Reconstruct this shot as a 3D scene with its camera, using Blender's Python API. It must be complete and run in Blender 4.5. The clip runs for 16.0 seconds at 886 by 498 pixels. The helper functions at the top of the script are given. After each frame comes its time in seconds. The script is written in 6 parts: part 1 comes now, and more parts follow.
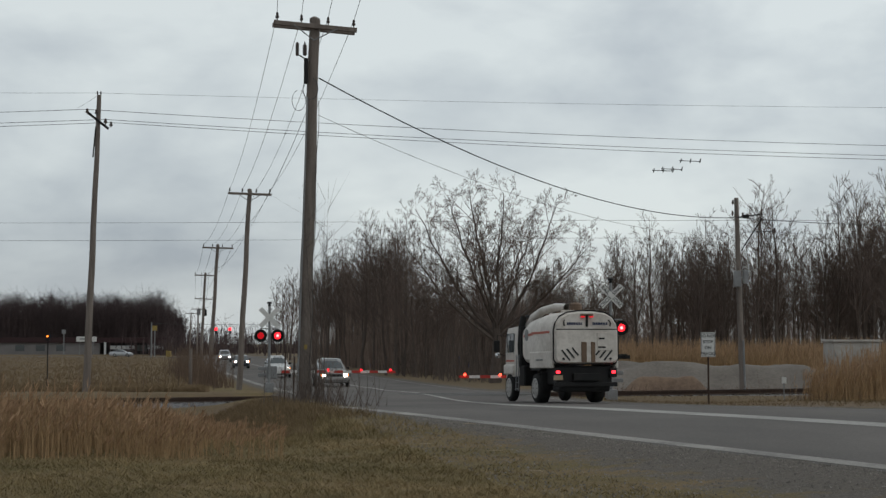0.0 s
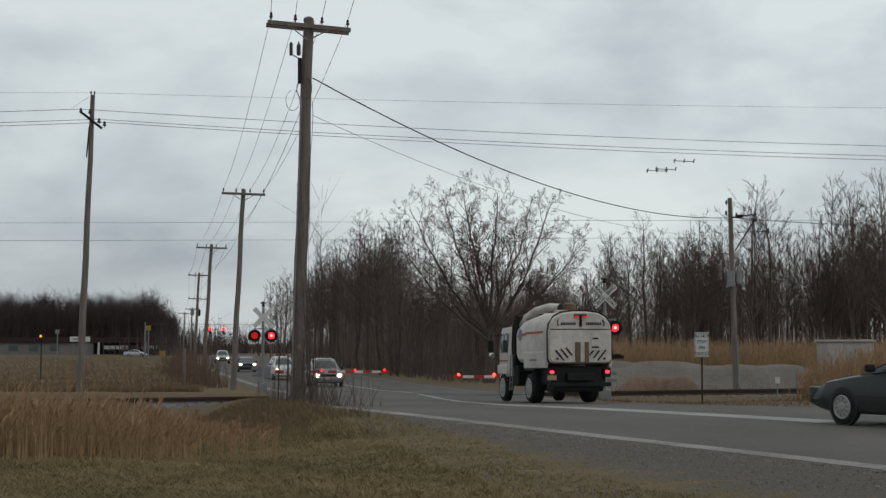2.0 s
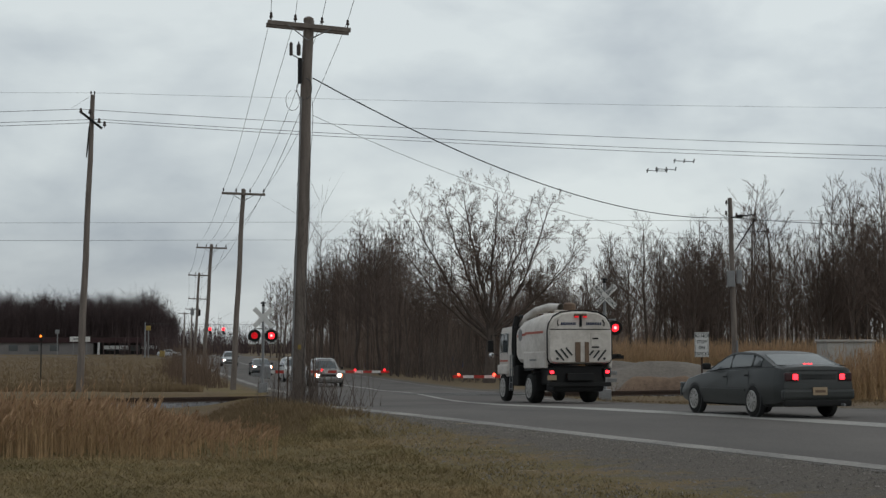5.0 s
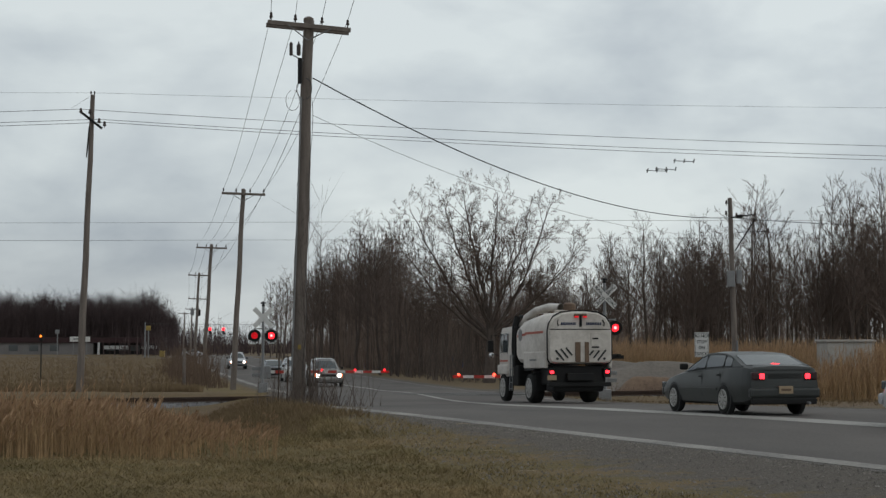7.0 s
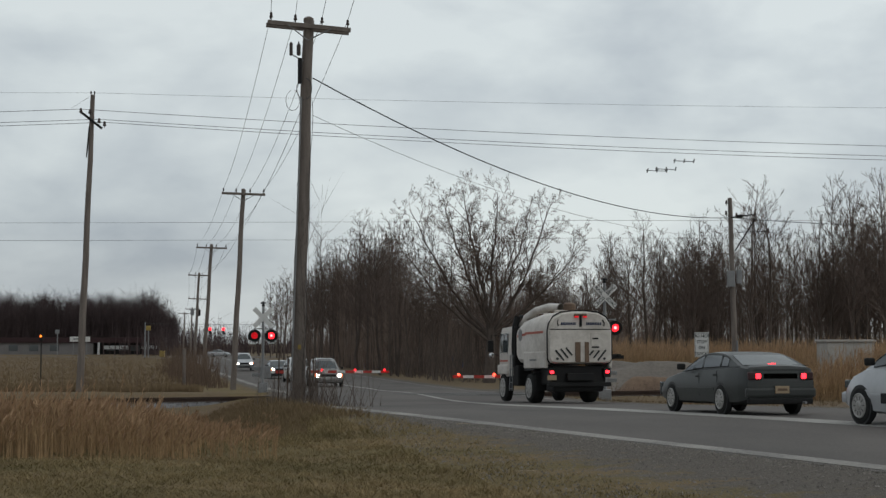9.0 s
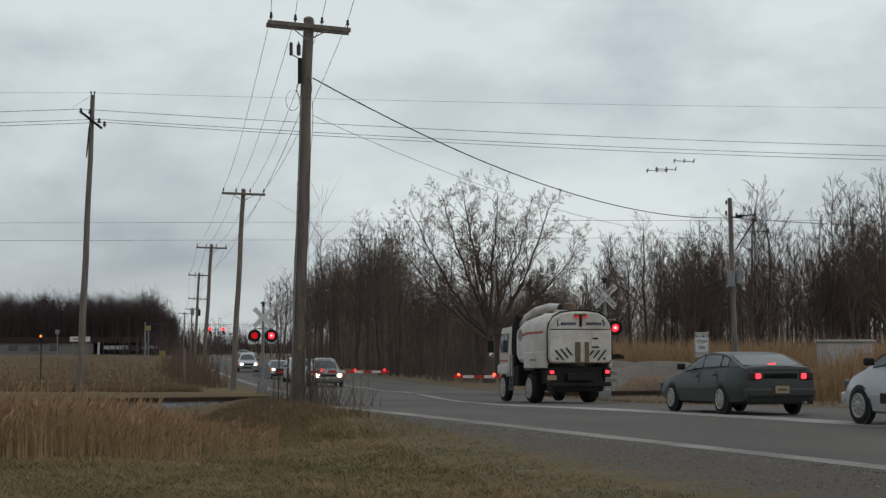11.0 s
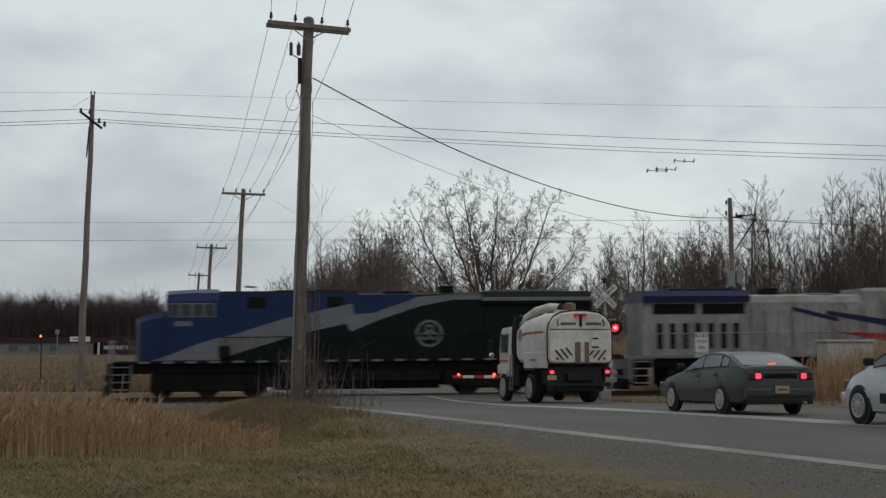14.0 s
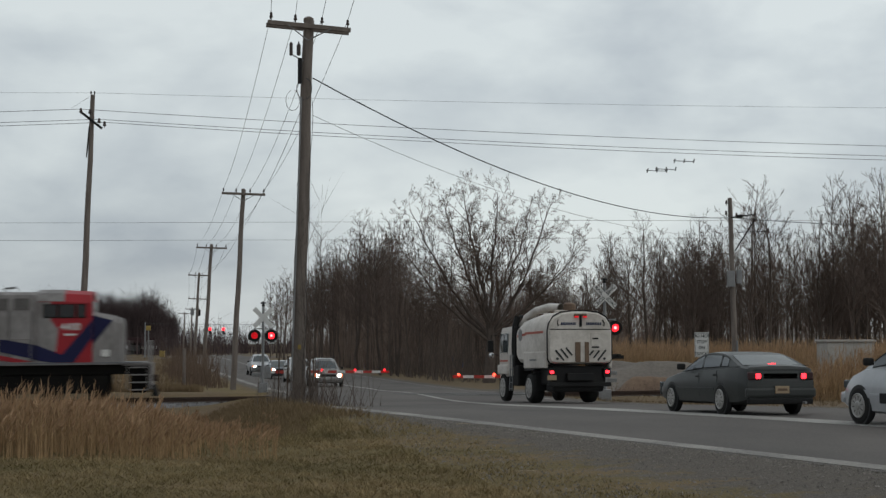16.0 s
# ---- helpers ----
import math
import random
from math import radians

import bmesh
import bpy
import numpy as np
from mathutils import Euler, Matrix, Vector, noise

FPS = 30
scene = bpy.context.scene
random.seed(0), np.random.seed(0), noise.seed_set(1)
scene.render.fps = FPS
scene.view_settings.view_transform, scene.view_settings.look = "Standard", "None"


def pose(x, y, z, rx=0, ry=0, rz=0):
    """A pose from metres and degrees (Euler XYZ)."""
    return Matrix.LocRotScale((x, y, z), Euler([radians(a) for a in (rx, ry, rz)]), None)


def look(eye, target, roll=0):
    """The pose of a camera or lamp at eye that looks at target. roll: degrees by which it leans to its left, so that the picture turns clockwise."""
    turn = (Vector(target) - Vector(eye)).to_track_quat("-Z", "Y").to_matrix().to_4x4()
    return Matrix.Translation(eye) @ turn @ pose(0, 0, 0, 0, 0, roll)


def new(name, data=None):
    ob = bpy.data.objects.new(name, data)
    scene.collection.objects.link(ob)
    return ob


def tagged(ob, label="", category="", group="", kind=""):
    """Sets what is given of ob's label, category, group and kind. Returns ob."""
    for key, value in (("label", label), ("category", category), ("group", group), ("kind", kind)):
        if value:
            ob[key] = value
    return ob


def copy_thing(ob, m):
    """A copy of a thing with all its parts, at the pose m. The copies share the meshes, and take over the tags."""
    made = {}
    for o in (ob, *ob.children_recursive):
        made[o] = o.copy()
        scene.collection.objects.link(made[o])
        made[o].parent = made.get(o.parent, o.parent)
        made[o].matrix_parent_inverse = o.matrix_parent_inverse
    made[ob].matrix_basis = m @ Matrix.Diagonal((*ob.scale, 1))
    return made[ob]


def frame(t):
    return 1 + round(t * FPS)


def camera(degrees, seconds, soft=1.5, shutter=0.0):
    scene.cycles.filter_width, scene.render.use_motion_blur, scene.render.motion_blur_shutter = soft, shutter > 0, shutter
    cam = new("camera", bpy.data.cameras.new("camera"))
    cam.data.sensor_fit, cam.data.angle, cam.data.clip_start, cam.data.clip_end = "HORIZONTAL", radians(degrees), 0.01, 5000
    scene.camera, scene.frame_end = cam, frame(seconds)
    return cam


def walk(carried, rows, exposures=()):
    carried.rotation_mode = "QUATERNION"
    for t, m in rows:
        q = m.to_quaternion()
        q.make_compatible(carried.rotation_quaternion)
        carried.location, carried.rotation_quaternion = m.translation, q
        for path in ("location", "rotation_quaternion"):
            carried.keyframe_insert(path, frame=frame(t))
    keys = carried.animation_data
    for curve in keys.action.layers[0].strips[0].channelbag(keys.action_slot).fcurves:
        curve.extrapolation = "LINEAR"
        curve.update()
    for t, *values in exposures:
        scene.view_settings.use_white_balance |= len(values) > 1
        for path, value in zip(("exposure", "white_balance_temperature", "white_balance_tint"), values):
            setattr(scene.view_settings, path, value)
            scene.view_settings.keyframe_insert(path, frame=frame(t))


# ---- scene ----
# ---------------------------------------------------------------- camera
cam = camera(32.53, 16.0, soft=1.4, shutter=0.3)
EYE, TILT = (0, 0, 1.5), 93.55
walk(cam, [(t, pose(*EYE, TILT, 0, a)) for t, a in
           ((0, 0.232), (0.5, 0.116), (1.0, 0.056), (1.5, 0), (2.0, 0), (16.0, 0))])

# ---------------------------------------------------------------- sky and light
world = bpy.data.worlds.new("overcast_sky")
scene.world = world
world.use_nodes = True
wn, wl = world.node_tree.nodes, world.node_tree.links
wn.clear()


def wnode(kind, **props):
    n = wn.new(kind)
    for k, v in props.items():
        if k in n.inputs:
            n.inputs[k].default_value = v
    return n


w_out = wnode("ShaderNodeOutputWorld")
w_bg = wnode("ShaderNodeBackground", Strength=0.95)
w_sky = wn.new("ShaderNodeTexSky")
w_sky.sky_type, w_sky.sun_disc = "NISHITA", False
w_sky.sun_elevation, w_sky.sun_rotation = radians(40), radians(60)
w_co = wnode("ShaderNodeTexCoord")
w_map = wn.new("ShaderNodeMapping")
w_map.inputs["Scale"].default_value = (1.0, 1.0, 2.2)
w_map.inputs["Location"].default_value = (0.35, 0.2, 0.1)
w_n1 = wnode("ShaderNodeTexNoise", Scale=3.6, Detail=5.0, Roughness=0.5, Distortion=0.35)
w_n2 = wnode("ShaderNodeTexNoise", Scale=11.0, Detail=6.0, Roughness=0.55, Distortion=0.2)
w_add = wn.new("ShaderNodeMath")
w_add.operation = "MULTIPLY_ADD"
w_add.inputs[1].default_value = 0.3
w_ramp = wn.new("ShaderNodeValToRGB")
w_ramp.color_ramp.elements[0].position, w_ramp.color_ramp.elements[0].color = 0.47, (0.335, 0.375, 0.42, 1)
w_ramp.color_ramp.elements[1].position, w_ramp.color_ramp.elements[1].color = 0.80, (0.67, 0.72, 0.72, 1)
w_mid = w_ramp.color_ramp.elements.new(0.62)
w_mid.color = (0.49, 0.535, 0.56, 1)
w_mix = wn.new("ShaderNodeMixRGB")
w_mix.blend_type = "ADD"
w_mix.inputs[0].default_value = 0.012
wl.new(w_co.outputs["Generated"], w_map.inputs["Vector"])
wl.new(w_map.outputs[0], w_n1.inputs["Vector"])
wl.new(w_map.outputs[0], w_n2.inputs["Vector"])
wl.new(w_n2.outputs["Fac"], w_add.inputs[0])
wl.new(w_n1.outputs["Fac"], w_add.inputs[2])
# the cloud is thinner towards the sun, in the east
w_dot = wn.new("ShaderNodeVectorMath")
w_dot.operation = "DOT_PRODUCT"
w_dot.inputs[1].default_value = (0.13, 0.02, 0.07)
w_sum = wn.new("ShaderNodeMath")
w_sum.operation = "ADD"
wl.new(w_co.outputs["Generated"], w_dot.inputs[0])
wl.new(w_dot.outputs["Value"], w_sum.inputs[0])
wl.new(w_add.outputs[0], w_sum.inputs[1])
# broad thicker and thinner masses of the cloud deck: direction, breadth, weight
w_field = w_sum.outputs[0]
for w_dir, w_size, w_weight in (((-0.06, 1, 0.18), 0.09, 0.10), ((0.01, 1, 0.17), 0.05, -0.025), ((-0.24, 1, 0.05), 0.2, -0.09), ((0.18, 1, 0.17), 0.12, 0.05), ((-0.2, 1, 0.2), 0.08, 0.04)):
    w_far = wn.new("ShaderNodeVectorMath")
    w_far.operation = "DISTANCE"
    w_far.inputs[1].default_value = Vector(w_dir).normalized()
    w_fall = wn.new("ShaderNodeMapRange")
    w_fall.interpolation_type = "SMOOTHSTEP"
    w_fall.inputs["From Max"].default_value = w_size
    w_fall.inputs["To Min"].default_value, w_fall.inputs["To Max"].default_value = w_weight, 0.0
    w_join = wn.new("ShaderNodeMath")
    w_join.operation = "ADD"
    wl.new(w_co.outputs["Generated"], w_far.inputs[0])
    wl.new(w_far.outputs["Value"], w_fall.inputs["Value"])
    wl.new(w_fall.outputs[0], w_join.inputs[0])
    wl.new(w_field, w_join.inputs[1])
    w_field = w_join.outputs[0]
wl.new(w_field, w_ramp.inputs["Fac"])
wl.new(w_ramp.outputs["Color"], w_mix.inputs[1])
wl.new(w_sky.outputs["Color"], w_mix.inputs[2])
wl.new(w_mix.outputs[0], w_bg.inputs["Color"])
wl.new(w_bg.outputs[0], w_out.inputs["Surface"])
sun = new("sun", bpy.data.lights.new("sun", "SUN"))
sun.data.energy, sun.data.angle, sun.data.color = 0.3, radians(25), (1.0, 0.97, 0.93)
sun.matrix_world = look((0, 0, 60), (-30, 25, 0))


# ---------------------------------------------------------------- materials
def material(name, col, col2=None, rough=0.8, metal=0.0, scale=3.0, fine=40.0, bump=0.15, spec=0.4, vary=0.0, stretch=(1, 1, 1),
             emit=0.0, edge=(0.35, 0.65), coat=0.0, streak=0.0):
    """Two colours mixed by broad and fine noise in object space, with relief; vary: brightness by piece."""
    m = bpy.data.materials.new(name)
    m.use_nodes = True
    n, l = m.node_tree.nodes, m.node_tree.links
    b = n["Principled BSDF"]
    col2 = col2 or tuple(c * 0.75 for c in col)
    tc = n.new("ShaderNodeTexCoord")
    mp = n.new("ShaderNodeMapping")
    mp.inputs["Scale"].default_value = stretch
    n1, n2 = n.new("ShaderNodeTexNoise"), n.new("ShaderNodeTexNoise")
    n1.inputs["Scale"].default_value, n1.inputs["Detail"].default_value = scale, 4
    n2.inputs["Scale"].default_value, n2.inputs["Detail"].default_value = fine, 5
    n2.inputs["Roughness"].default_value = 0.65
    l.new(tc.outputs["Object"], mp.inputs[0])
    l.new(mp.outputs[0], n1.inputs[0])
    l.new(mp.outputs[0], n2.inputs[0])
    av = n.new("ShaderNodeMath")
    av.operation = "ADD"
    l.new(n1.outputs["Fac"], av.inputs[0])
    l.new(n2.outputs["Fac"], av.inputs[1])
    mr = n.new("ShaderNodeMapRange")
    mr.inputs["From Min"].default_value, mr.inputs["From Max"].default_value = edge[0] * 2, edge[1] * 2
    l.new(av.outputs[0], mr.inputs["Value"])
    mx = n.new("ShaderNodeMixRGB")
    mx.inputs[1].default_value, mx.inputs[2].default_value = (*col, 1), (*col2, 1)
    l.new(mr.outputs[0], mx.inputs[0])
    out = mx.outputs[0]
    if vary:
        oi = n.new("ShaderNodeObjectInfo")
        ge = n.new("ShaderNodeNewGeometry")
        ad = n.new("ShaderNodeMath")
        ad.operation = "ADD"
        l.new(oi.outputs["Random"], ad.inputs[0])
        l.new(ge.outputs["Random Per Island"], ad.inputs[1])
        m2 = n.new("ShaderNodeMapRange")
        m2.inputs["From Max"].default_value = 2
        m2.inputs["To Min"].default_value, m2.inputs["To Max"].default_value = 1 - vary, 1 + vary
        l.new(ad.outputs[0], m2.inputs["Value"])
        hs = n.new("ShaderNodeHueSaturation")
        l.new(m2.outputs[0], hs.inputs["Value"])
        l.new(out, hs.inputs["Color"])
        out = hs.outputs[0]
    l.new(out, b.inputs["Base Color"])
    b.inputs["Roughness"].default_value, b.inputs["Metallic"].default_value = rough, metal
    b.inputs["Specular IOR Level"].default_value = spec
    b.inputs["Coat Weight"].default_value = coat
    if bump:
        bp = n.new("ShaderNodeBump")
        bp.inputs["Strength"].default_value, bp.inputs["Distance"].default_value = bump, 0.02
        l.new(n2.outputs["Fac"], bp.inputs["Height"])
        l.new(bp.outputs[0], b.inputs["Normal"])
    if emit:
        b.inputs["Emission Color"].default_value, b.inputs["Emission Strength"].default_value = (*col, 1), emit
    return m


def glass(name, col=(0.02, 0.025, 0.03), rough=0.06):
    m = bpy.data.materials.new(name)
    m.use_nodes = True
    b = m.node_tree.nodes["Principled BSDF"]
    b.inputs["Base Color"].default_value = (*col, 1)
    b.inputs["Roughness"].default_value, b.inputs["Specular IOR Level"].default_value = rough, 0.6
    return m


M = {}
M["wood"] = material("weathered_pole_wood", (0.225, 0.188, 0.162), (0.11, 0.09, 0.078), 0.9, scale=1.2, fine=14, bump=0.5, stretch=(6, 6, 0.6))
M["bark"] = material("bark", (0.118, 0.091, 0.075), (0.058, 0.044, 0.037), 0.95, scale=2, fine=25, bump=0.4, vary=0.25, stretch=(2, 2, 0.7))
M["twig"] = material("twig_bark", (0.135, 0.098, 0.08), (0.074, 0.054, 0.045), 0.95, scale=0.4, fine=6, bump=0, vary=0.35)
M["asphalt"] = material("asphalt", (0.125, 0.110, 0.099), (0.066, 0.058, 0.053), 0.95, scale=0.35, fine=30, bump=0.25, stretch=(1, 0.45, 1))
M["steel"] = material("galvanised_steel", (0.26, 0.26, 0.26), (0.18, 0.18, 0.18), 0.6, 0.4, scale=2, fine=20, bump=0.05)
M["dark"] = material("black_painted_metal", (0.010, 0.010, 0.0105), (0.018, 0.017, 0.016), 0.6, scale=3, fine=30, bump=0.08, spec=0.2)
M["rubber"] = material("tyre_rubber", (0.018, 0.018, 0.018), (0.03, 0.029, 0.027), 0.85, scale=8, fine=60, bump=0.2, spec=0.12)
# opaque glass; its raised grey stands for light passing through the panes
M["glass"] = glass("see_through_light_glass", (0.075, 0.083, 0.085), 0.05)
M["cab_glass"] = glass("dark_cab_glass", (0.006, 0.006, 0.007), 0.25)

M["insulator"] = material("brown_porcelain", (0.03, 0.018, 0.014), (0.05, 0.03, 0.022), 0.3, scale=5, fine=30, bump=0)
M["wire"] = material("cable", (0.035, 0.036, 0.038), (0.06, 0.06, 0.06), 0.7, scale=1, fine=5, bump=0)
M["paint"] = material("worn_road_paint", (0.30, 0.28, 0.25), (0.13, 0.122, 0.112), 0.85, scale=0.6, fine=14, bump=0.1, edge=(0.38, 0.60))
M["pale"] = material("bleached_joint_strip", (0.37, 0.355, 0.325), (0.19, 0.182, 0.168), 0.85, scale=0.4, fine=12, bump=0.1, edge=(0.36, 0.62))
M["ballast"] = material("grey_ballast_stone", (0.22, 0.212, 0.21), (0.095, 0.09, 0.09), 0.9, scale=3, fine=22, bump=0.8, vary=0.3)
M["rail"] = material("rusty_rail_steel", (0.075, 0.048, 0.036), (0.04, 0.028, 0.022), 0.8, 0.2, scale=2, fine=25, bump=0.1, spec=0.2)
M["tie"] = material("creosoted_sleeper", (0.06, 0.048, 0.04), (0.035, 0.028, 0.024), 0.9, scale=2, fine=20, bump=0.4, stretch=(1, 6, 6), vary=0.3, spec=0.12)
M["panel"] = material("crossing_panel_timber", (0.12, 0.115, 0.11), (0.07, 0.066, 0.062), 0.9, scale=1, fine=20, bump=0.3, vary=0.2)
M["blade"] = material("short_winter_grass", (0.275, 0.20, 0.098), (0.14, 0.11, 0.046), 0.9, scale=0.35, fine=2.0, bump=0, vary=0.35, edge=(0.40, 0.60))
M["reed"] = material("dry_reed", (0.46, 0.30, 0.155), (0.25, 0.16, 0.082), 0.85, scale=0.3, fine=3, bump=0, vary=0.4)
M["plume"] = material("reed_plume", (0.42, 0.27, 0.155), (0.27, 0.165, 0.095), 0.95, scale=0.4, fine=5, bump=0, vary=0.35)
M["weed"] = material("dead_weed_stems", (0.16, 0.108, 0.074), (0.09, 0.06, 0.042), 0.95, scale=0.5, fine=4, bump=0, vary=0.4)
M["brush"] = material("dark_brush_stems", (0.12, 0.092, 0.075), (0.06, 0.047, 0.04), 0.95, scale=0.12, fine=2, bump=0, vary=0.5)
M["far_twig"] = material("distant_twigs", (0.085, 0.062, 0.06), (0.045, 0.034, 0.034), 0.95, scale=0.05, fine=0.5, bump=0, vary=0.45, spec=0.1)
M["field"] = material("dry_field_grass", (0.225, 0.162, 0.095), (0.13, 0.093, 0.056), 0.95, scale=0.15, fine=1, bump=0, vary=0.35, spec=0.1)
M["weed_pale"] = material("pale_dead_leaf", (0.34, 0.27, 0.18), (0.26, 0.20, 0.13), 0.9, bump=0)
M["wood_twig"] = material("woodland_stems", (0.20, 0.15, 0.122), (0.105, 0.078, 0.064), 0.95, scale=0.1, fine=1.2, bump=0, vary=0.5, spec=0.1)
M["white"] = material("white_sign_sheet", (0.66, 0.65, 0.62), (0.50, 0.49, 0.465), 0.6, scale=2, fine=12, bump=0.02)
M["black"] = material("black_lettering", (0.02, 0.02, 0.02), (0.03, 0.03, 0.03), 0.6, bump=0)
M["red_paint"] = material("red_reflective_sheet", (0.42, 0.035, 0.025), (0.30, 0.03, 0.02), 0.5, bump=0.02)
M["red_glow"] = material("lit_red_lens", (1.0, 0.016, 0.026), (1.0, 0.012, 0.02), 0.4, bump=0, emit=2.6)
M["red_half"] = material("half_lit_red_lens", (0.9, 0.01, 0.02), (0.8, 0.008, 0.015), 0.4, bump=0, emit=0.45)
M["red_core"] = material("bright_lamp_core", (1.0, 0.16, 0.16), (1.0, 0.14, 0.14), 0.4, bump=0, emit=5)
M["red_hot"] = material("lit_red_lens_core", (1.0, 0.022, 0.035), (1.0, 0.018, 0.03), 0.4, bump=0, emit=4)
M["red_dim"] = material("dim_red_lens", (0.036, 0.007, 0.008), (0.028, 0.006, 0.007), 0.3, bump=0)
M["amber_glow"] = material("lit_amber_lens", (1.0, 0.20, 0.02), (1.0, 0.17, 0.02), 0.4, bump=0, emit=3)
M["gate_glow"] = material("lit_orange_red_lens", (1.0, 0.06, 0.03), (1.0, 0.05, 0.025), 0.4, bump=0, emit=5)
M["lamp"] = material("lit_headlamp", (1.0, 0.93, 0.80), (1.0, 0.95, 0.85), 0.3, bump=0, emit=16)
M["yellow"] = material("yellow_paint", (0.34, 0.24, 0.06), (0.26, 0.18, 0.05), 0.6, bump=0.02)
M["concrete"] = material("weathered_grey_metal_cabinet", (0.42, 0.395, 0.36), (0.27, 0.25, 0.222), 0.75, scale=1.2, fine=14, bump=0.1)
M["fascia"] = material("dark_red_fascia", (0.035, 0.011, 0.012), (0.024, 0.009, 0.009), 0.7, bump=0)
M["brick_far"] = material("pale_block_wall", (0.20, 0.185, 0.18), (0.14, 0.13, 0.125), 0.85, scale=0.3, fine=3, bump=0)
M["tan_soil"] = material("gravel_mound", (0.19, 0.165, 0.142), (0.11, 0.094, 0.08), 0.95, scale=0.6, fine=7, bump=0.6)
M["pebble"] = material("road_grit", (0.25, 0.225, 0.20), (0.12, 0.105, 0.092), 0.9, scale=3, fine=30, bump=0.2, vary=0.5)
# dark blue of the mounds that imitate haze between the trunks
M["blue_far"] = material("blue_haze_mound", (0.02, 0.035, 0.11), (0.018, 0.028, 0.08), 0.6, bump=0)


def ground_material():
    """Short grass, dry field, gravel verge and bare soil, blended along ragged edges."""
    m = bpy.data.materials.new("grass_and_gravel_ground")
    m.use_nodes = True
    n, l = m.node_tree.nodes, m.node_tree.links
    b = n["Principled BSDF"]
    tc = n.new("ShaderNodeTexCoord")

    def tex(scale, detail=5, rough=0.6):
        t = n.new("ShaderNodeTexNoise")
        t.inputs["Scale"].default_value, t.inputs["Detail"].default_value, t.inputs["Roughness"].default_value = scale, detail, rough
        l.new(tc.outputs["Object"], t.inputs[0])
        return t.outputs["Fac"]

    def ramp(src, lo, hi, a, c):
        r = n.new("ShaderNodeValToRGB")
        r.color_ramp.elements[0].position, r.color_ramp.elements[0].color = lo, (*a, 1)
        r.color_ramp.elements[1].position, r.color_ramp.elements[1].color = hi, (*c, 1)
        l.new(src, r.inputs[0])
        return r.outputs[0]

    def mask(name, ragged):
        a = n.new("ShaderNodeAttribute")
        a.attribute_name = name
        s = n.new("ShaderNodeMath")
        s.operation = "MULTIPLY_ADD"
        l.new(ragged, s.inputs[0])
        s.inputs[1].default_value = 1.2
        l.new(a.outputs["Fac"], s.inputs[2])
        r = n.new("ShaderNodeMapRange")
        r.inputs["From Min"].default_value, r.inputs["From Max"].default_value = 0.95, 1.25
        l.new(s.outputs[0], r.inputs["Value"])
        return r.outputs[0]

    def mix(f, a, c):
        x = n.new("ShaderNodeMixRGB")
        l.new(f, x.inputs[0])
        l.new(a, x.inputs[1])
        l.new(c, x.inputs[2])
        return x.outputs[0]

    broad, mid, fine = tex(0.45), tex(2.2), tex(26, 6, 0.7)
    swath = n.new("ShaderNodeTexNoise")
    swath.inputs["Scale"].default_value, swath.inputs["Detail"].default_value = 1.0, 3
    long_way = n.new("ShaderNodeMapping")
    long_way.inputs["Scale"].default_value = (0.12, 0.75, 1)
    l.new(tc.outputs["Object"], long_way.inputs[0])
    l.new(long_way.outputs[0], swath.inputs[0])
    mown = n.new("ShaderNodeMapRange")
    mown.inputs["From Min"].default_value, mown.inputs["From Max"].default_value = 0.42, 0.58
    l.new(swath.outputs["Fac"], mown.inputs["Value"])
    lawn = mix(mown.outputs[0], ramp(fine, 0.3, 0.7, (0.082, 0.064, 0.028), (0.185, 0.142, 0.068)), mix(mid, ramp(fine, 0.3, 0.7, (0.12, 0.084, 0.042), (0.235, 0.162, 0.088)), ramp(fine, 0.3, 0.7, (0.10, 0.074, 0.036), (0.20, 0.144, 0.076))))
    dry = mix(broad, ramp(fine, 0.3, 0.7, (0.12, 0.085, 0.05), (0.185, 0.132, 0.08)), ramp(mid, 0.3, 0.7, (0.15, 0.108, 0.067), (0.09, 0.07, 0.038)))
    grit = mix(mid, ramp(fine, 0.3, 0.72, (0.060, 0.051, 0.043), (0.175, 0.152, 0.130)), ramp(fine, 0.3, 0.7, (0.082, 0.070, 0.059), (0.150, 0.133, 0.115)))
    soil = ramp(fine, 0.3, 0.7, (0.10, 0.072, 0.047), (0.195, 0.138, 0.09))
    col = mix(mask("dry", mid), lawn, dry)
    col = mix(mask("soil", mid), col, soil)
    col = mix(mask("gravel", mid), col, grit)
    l.new(col, b.inputs["Base Color"])
    b.inputs["Roughness"].default_value, b.inputs["Specular IOR Level"].default_value = 0.95, 0.15
    bp = n.new("ShaderNodeBump")
    bp.inputs["Strength"].default_value, bp.inputs["Distance"].default_value = 0.7, 0.03
    l.new(fine, bp.inputs["Height"])
    l.new(bp.outputs[0], b.inputs["Normal"])
    return m


M["ground"] = ground_material()
M["loco_grey"] = material("silver_grey_loco_paint", (0.285, 0.27, 0.262), (0.14, 0.128, 0.122), 0.6, scale=1.4, fine=9, bump=0.06, stretch=(1, 1, 0.4), spec=0.2)
M["loco_black"] = material("grimy_black_underframe", (0.006, 0.0056, 0.0052), (0.013, 0.0118, 0.0105), 0.9, scale=1.5, fine=15, bump=0.2, spec=0.12)
M["loco_green"] = material("very_dark_green_paint", (0.004, 0.0075, 0.007), (0.006, 0.010, 0.0095), 0.6, scale=1, fine=10, bump=0.03, spec=0.1)
